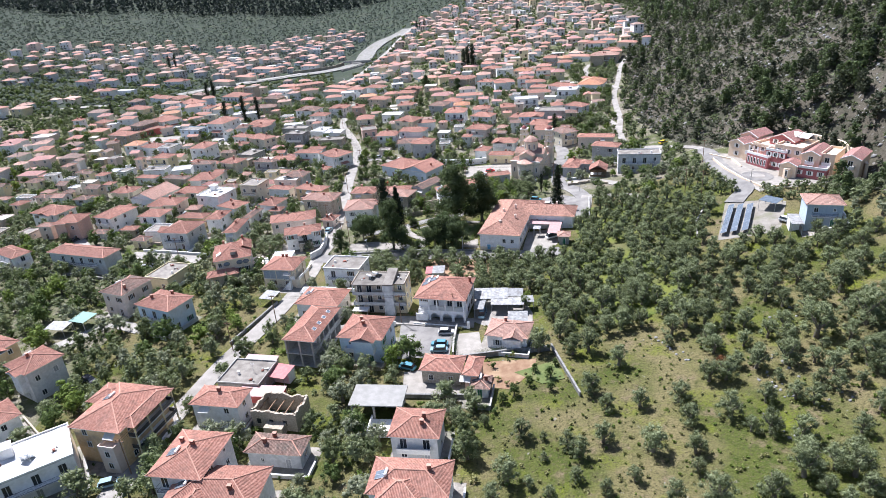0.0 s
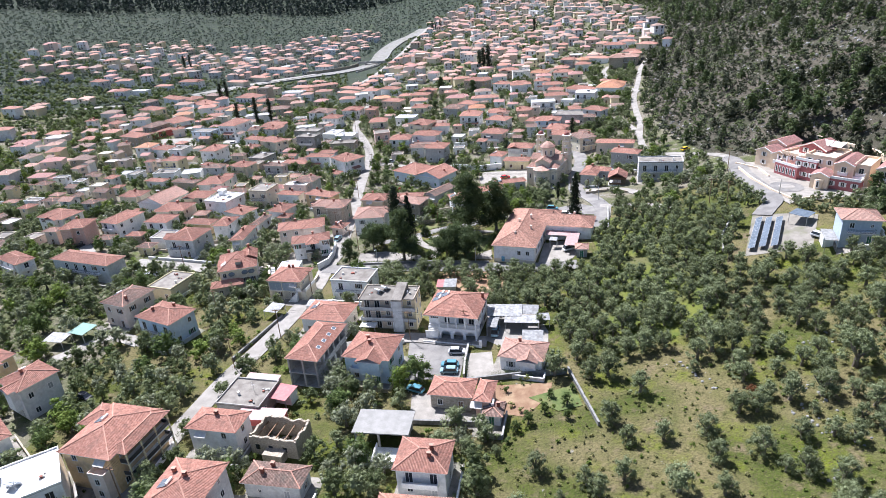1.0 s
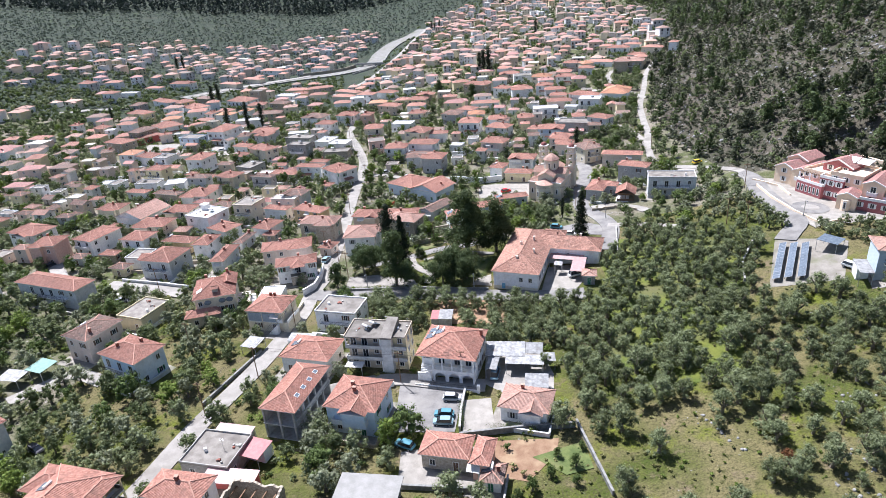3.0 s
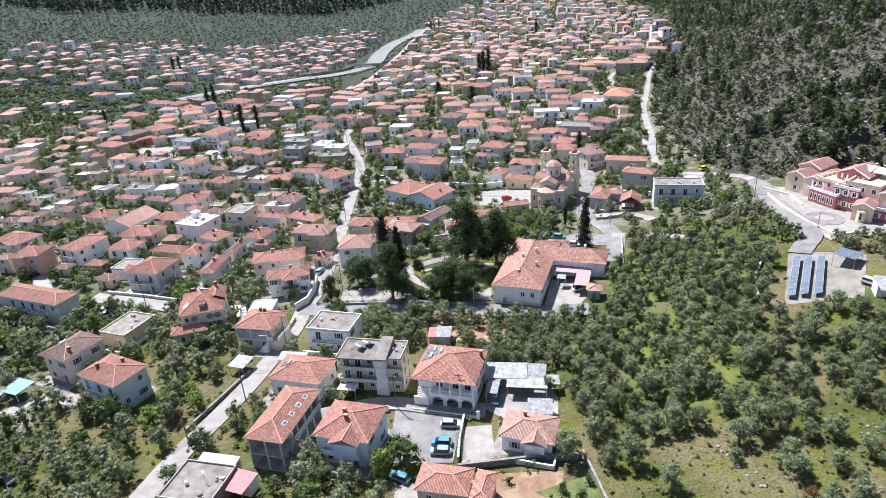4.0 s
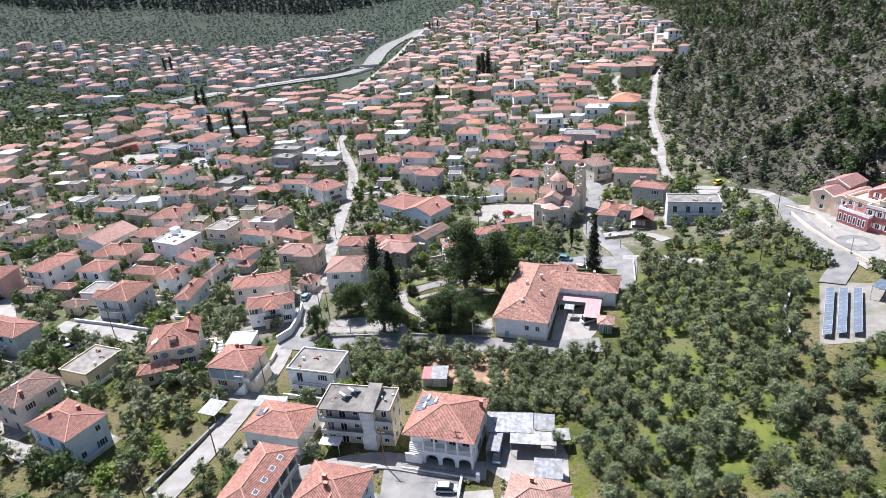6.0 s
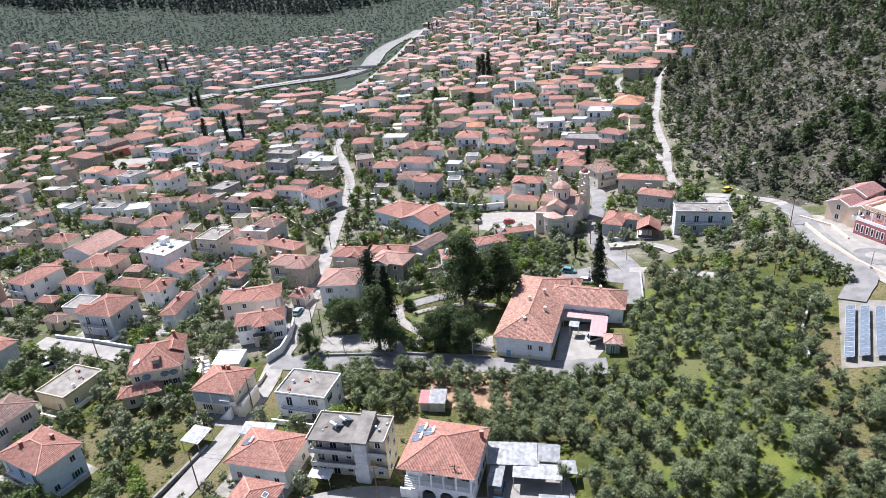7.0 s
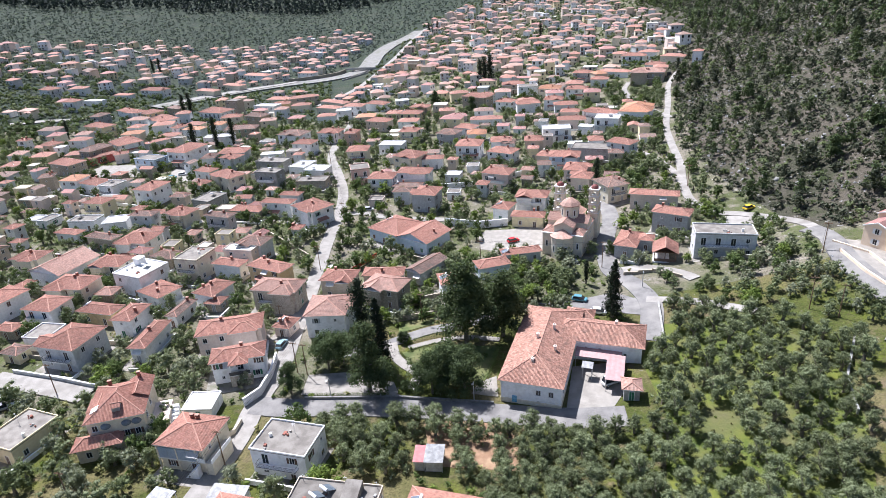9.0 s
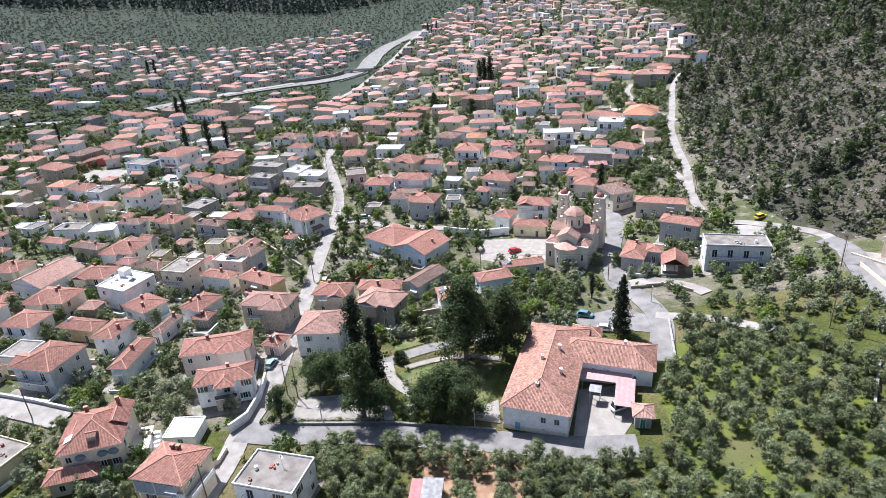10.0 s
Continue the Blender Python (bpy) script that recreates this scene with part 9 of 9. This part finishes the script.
rest = [(x, y, rnd.uniform(4.0, 5.6)) for x, y, _ in near_olives[290:]]
TOWN = [(-300, 60), (-3, 60), (4, 100), (28, 130), (20, 158), (-25, 165), (-28, 200), (60, 240), (95, 262), (100, 320), (125, 400), (160, 480), (205, 560), (240, 720), (250, 1000), (90, 1060), (-20, 930), (-60, 760), (-220, 560), (-330, 480)]
garden = []
for x, y in fill([(-190, 66), (-3, 66), (4, 104), (-20, 160), (-45, 215), (-150, 260), (-230, 300)], 4.9, 2.0, 0.86, 8, 1.5):
    (rest if rnd.random() < 0.72 else garden).append((x, y, rnd.uniform(3.6, 6.8)))
for x, y in fill([(-40, 215), (60, 236), (98, 262), (104, 330), (150, 470), (60, 480), (-60, 470), (-260, 480), (-280, 340), (-200, 260)], 5.0, 2.0, 0.80, 9, 1.0):
    (rest if rnd.random() < 0.6 else garden).append((x, y, rnd.uniform(3.0, 5.8)))
for x, y in fill([(-22, 216), (38, 214), (42, 236), (30, 246), (8, 250), (-24, 242)], 3.7, 1.3, 0.9, 41, 1.2):
    (rest if rnd.random() < 0.45 else garden).append((x, y, rnd.uniform(2.6, 5.6)))
for x, y in fill([(58, 236), (96, 262), (104, 245), (98, 205), (78, 202), (60, 217)], 4.6, 1.6, 0.85, 10, 1.5):
    (rest if rnd.random() < 0.6 else garden).append((x, y, rnd.uniform(3.0, 5.0)))
for x, y in fill([(60, 300), (90, 300), (112, 365), (140, 440), (120, 450), (80, 360)], 4.8, 1.6, 0.8, 12, 1.5):
    rest.append((x, y, rnd.uniform(3.0, 5.0)))
for x, y in fill([(90, 228), (104, 232), (101, 216), (100, 196), (103, 183), (118, 184), (130, 176), (126, 160), (112, 160), (114, 176), (94, 184), (84, 198), (88, 215)], 4.6, 1.6, 0.85, 31, 1.2):
    rest.append((x, y, rnd.uniform(2.8, 5.0)))
close = [r for r in rest if r[1] < 265 and r[0] > -125 - 0.2 * r[1]]
for x, y in fill([(96, 140), (118, 134), (152, 150), (142, 176), (120, 176), (114, 162)], 4.6, 1.5, 0.85, 43, 1.2):
    close.append((x, y, rnd.uniform(3.0, 5.2)))
for x, y in fill([(98, 181), (114, 182), (115, 166), (107, 168)], 3.2, 1.0, 0.85, 45, 1.0):
    close.append((x, y, rnd.uniform(1.8, 4.0)))
scatter("olive_grove", "olive", close, [OLIVE, OLIVE_DARK, OLIVE_SILVER, OLIVE, BARK], 40, 0.032, "grey-green olive trees beside the first houses", "olive grove", 18)
scatter("olive_grove", "olive", [r for r in rest if r not in close], [OLIVE, OLIVE_DARK, OLIVE_DARK, OLIVE, BARK], 6, 0.080, "grey-green olive trees among the houses", "olive grove", 9)
close = [r for r in garden if r[1] < 265 and r[0] > -125 - 0.2 * r[1]]
scatter("garden_trees", "round", close, [GARDEN, CITRUS, GARDEN, OLIVE_DARK, BARK], 36, 0.034, "dense green garden trees beside the first houses", "garden trees", 16)
scatter("garden_trees", "round", [r for r in garden if r not in close], [GARDEN, CITRUS, OLIVE_DARK, GARDEN, BARK], 7, 0.078, "green citrus and garden trees", "garden trees", 9)
WEED = leaves("dry weeds", (0.17, 0.175, 0.065), (0.30, 0.285, 0.13), (0.28, 0.28, 0.10))
under = []
for x, y in fill([(-190, 66), (-3, 66), (60, 240), (98, 262), (104, 330), (0, 400), (-260, 400), (-230, 250)], 3.1, 1.5, 0.62, 14, 0.4):
    under.append((x, y, rnd.uniform(0.7, 2.0)))
scatter("shrubs", "bush", under, [GARDEN, WEED, OLIVE, CITRUS, GARDEN, GARDEN], 9, 0.12, "low garden shrubs and hedges", "shrubs")
mid = []
for x, y in fill([(-60, 470), (60, 480), (150, 470), (205, 560), (235, 640), (255, 800), (275, 1060), (90, 1080), (-10, 930), (-40, 760), (-60, 600)], 6.6, 3.0, 0.78, 15, 0.6):
    mid.append((x, y, rnd.uniform(3.0, 6.5)))
for x, y in fill([(-260, 470), (-60, 470), (-85, 640), (-180, 575), (-330, 560), (-420, 480), (-300, 380)], 6.0, 2.6, 0.88, 16, 1.6):
    mid.append((x, y, rnd.uniform(3.0, 6.0)))
for x, y in fill([(-620, 420), (-250, 400), (-240, 470), (-190, 610), (-330, 720), (-620, 660)], 6.6, 2.8, 0.85, 46, 1.2):
    if abs(x) < 0.82 * y + 30:
        mid.append((x, y, rnd.uniform(3.0, 6.0)))
scatter("town_trees", "far olive", mid, [OLIVE_DARK, PINE, OLIVE, GARDEN, PINE], 9, 0.13, "trees between the far houses", "trees")
GARRIGUE = leaves("dark hillside shrubs", (0.042, 0.050, 0.031), (0.081, 0.092, 0.057), (0.07, 0.084, 0.040))
# Silvery olive and dark pine colours, with blue mixed in for distance haze.
HAZY_GROVE = leaves("hazy distant olive leaves", (0.062, 0.078, 0.062), (0.120, 0.142, 0.114), (0.085, 0.105, 0.072))
HAZY_WOODLAND = leaves("hazy distant pine needles", (0.020, 0.030, 0.026), (0.044, 0.058, 0.050), (0.03, 0.042, 0.032))
def wood_edge(x):
    """Where the pine woods begin on the far slope."""
    return 1168.0 - 0.5 * max(0.0, -300.0 - x) - 0.3 * max(0.0, x + 120.0)


far = []
for x, y in fill([(-190, 610), (-90, 690), (-65, 800), (-10, 940), (90, 1080), (300, 1030), (700, 1900), (-1500, 1900), (-1100, 700), (-520, 480), (-330, 560)], 7.6, 3.0, 0.92, 17, 2.0):
    if abs(x) > 0.82 * y + 30:
        continue
    if y < wood_edge(x) + 40.0 and noise.noise(Vector((x * 0.02, y * 0.012, 1.0))) > -0.62:
        far.append((x, y, rnd.uniform(3.6, 6.4)))
scatter("far_groves", "far olive", far, [HAZY_GROVE, HAZY_GROVE, HAZY_GROVE, SCRUB], 1, 0.26, "olive groves covering the far slopes", "olive grove", 1)
woods = []
for x, y in fill([(-1300, 700), (-700, 900), (-420, 1040), (-120, 1090), (60, 1080), (300, 1060), (900, 1900), (-1500, 1900), (-1500, 1300)], 10.0, 4.0, 0.9, 18, 0.0):
    if abs(x) > 0.82 * y + 30:
        continue
    if y > wood_edge(x) + 50.0 * noise.noise(Vector((x * 0.009, y * 0.003, 7.0))):
        woods.append((x, y, rnd.uniform(9, 15)))
scatter("far_woods", "far pine", woods, [HAZY_WOODLAND, HAZY_WOODLAND, GARRIGUE], 2, 0.2, "dark pine woods on the far ridge", "woods", 2)
HILL = [(112, 225), (106, 262), (103, 300), (108, 335), (120, 390), (140, 440), (158, 485), (196, 545), (228, 640), (248, 800), (262, 1000), (460, 1000), (430, 500), (300, 320), (250, 150), (190, 100), (112, 100), (118, 150)]
scrub, pines = [], []
for x, y in fill(HILL, 2.25, 1.2, 0.96, 19, 2.5):
    if inside(x, y, SOLAR_LOT) or (112 < x < 138 and 177 < y < 229) or (94 < x < 112 and 144 < y < 180):
        continue
    patchy = noise.noise(Vector((x * 0.05, y * 0.05, 3.0)))
    if patchy < -0.18 and rnd.random() < 0.4:
        continue
    if x > 270 and rnd.random() < 0.55:
        continue
    wood = max(0.0, 1.0 - abs(y - 232.0) / 60.0) if x > 128 else 0.0
    if rnd.random() < 0.026 + 0.07 * max(0, patchy) + 0.12 * wood + (0.05 if x > 200 else 0):
        pines.append((x, y, rnd.uniform(4.4, 9.0) + 2.5 * wood))
    else:
        scrub.append((x, y, rnd.uniform(1.0, 3.0) if rnd.random() < 0.88 else 0.6))
scatter("hill_scrub", "scrub", scrub, [GARRIGUE, SCRUB, SCRUB, OLIVE_DARK, GARRIGUE], 4, 0.22, "grey-green scrub on the stony hillside", "scrub", 2)
scatter("hill_pines", "pine", [r for r in pines if r[0] < 205], [PINE, GARRIGUE, PINE, PINE], 10, 0.060, "dark pines scattered over the hillside", "pines")
scatter("hill_pines", "far pine", [r for r in pines if r[0] >= 205], [PINE, GARRIGUE, PINE, GARRIGUE, PINE], 11, 0.10, "dark pines on the upper hillside", "pines")

weeds = []
for x, y in fill([(2, 62), (70, 60), (112, 140), (60, 200), (36, 160), (24, 125), (6, 100)], 1.9, 1.0, 0.62, 23, 0.5):
    weeds.append((x, y, rnd.uniform(0.25, 0.8)))
scatter("weeds", "bush", weeds, [WEED, WEED, CITRUS, WEED], 4, 0.30, "tufts of weeds and tall grass in the field", "weeds", 0)


def rocks(name, spots, label):
    """Weathered limestone blocks, joined."""
    gen = np.random.default_rng(12)
    cube = np.array([[x, y, z] for z in (-1, 1) for x, y in ((-1, -1), (1, -1), (1, 1), (-1, 1))], dtype=float)
    cube[4:, :2] *= 0.6
    face = np.array([(3, 2, 1, 0), (4, 5, 6, 7), (0, 1, 5, 4), (1, 2, 6, 5), (2, 3, 7, 6), (3, 0, 4, 7)])
    pts, quads = [], []
    for k, (x, y, s) in enumerate(spots):
        p = cube * gen.uniform(0.5, 1.2, size=(8, 3)) * s
        a = gen.uniform(0, math.tau)
        q = np.stack([p[:, 0] * math.cos(a) - p[:, 1] * math.sin(a) + x, p[:, 0] * math.sin(a) + p[:, 1] * math.cos(a) + y, p[:, 2] * 0.6 + ground(x, y)], axis=1)
        pts.append(q)
        quads.append(face + 8 * k)
    tagged(new(name, raw_mesh(name, np.concatenate(pts), np.concatenate(quads), [ROCK])), label, "rocks", kind="stuff")


stones = []
for x, y in fill([(108, 230), (106, 300), (150, 440), (230, 560), (330, 560), (300, 200), (140, 150)], 4.0, 2.0, 0.9, 27, 2.0):
    if noise.noise(Vector((x * 0.05, y * 0.05, 3.0))) < -0.05 and not (100 < x < 144 and 177 < y < 234):
        stones.append((x, y, rnd.choice((rnd.uniform(0.25, 0.7), rnd.uniform(0.4, 1.1)))))
for x, y in ((62.0, 97.0), (64.0, 93.0), (66.0, 101.0), (70.0, 89.0), (58.0, 84.0), (60.0, 81.0), (73.0, 118.0), (78.0, 121.0), (47.0, 117.0), (49.0, 112.0)):
    for _ in range(9):
        stones.append((x + rnd.gauss(0, 1.4), y + rnd.gauss(0, 2.2), rnd.uniform(0.12, 0.45)))
rocks("rocks", stones, "grey limestone blocks scattered over the slopes")
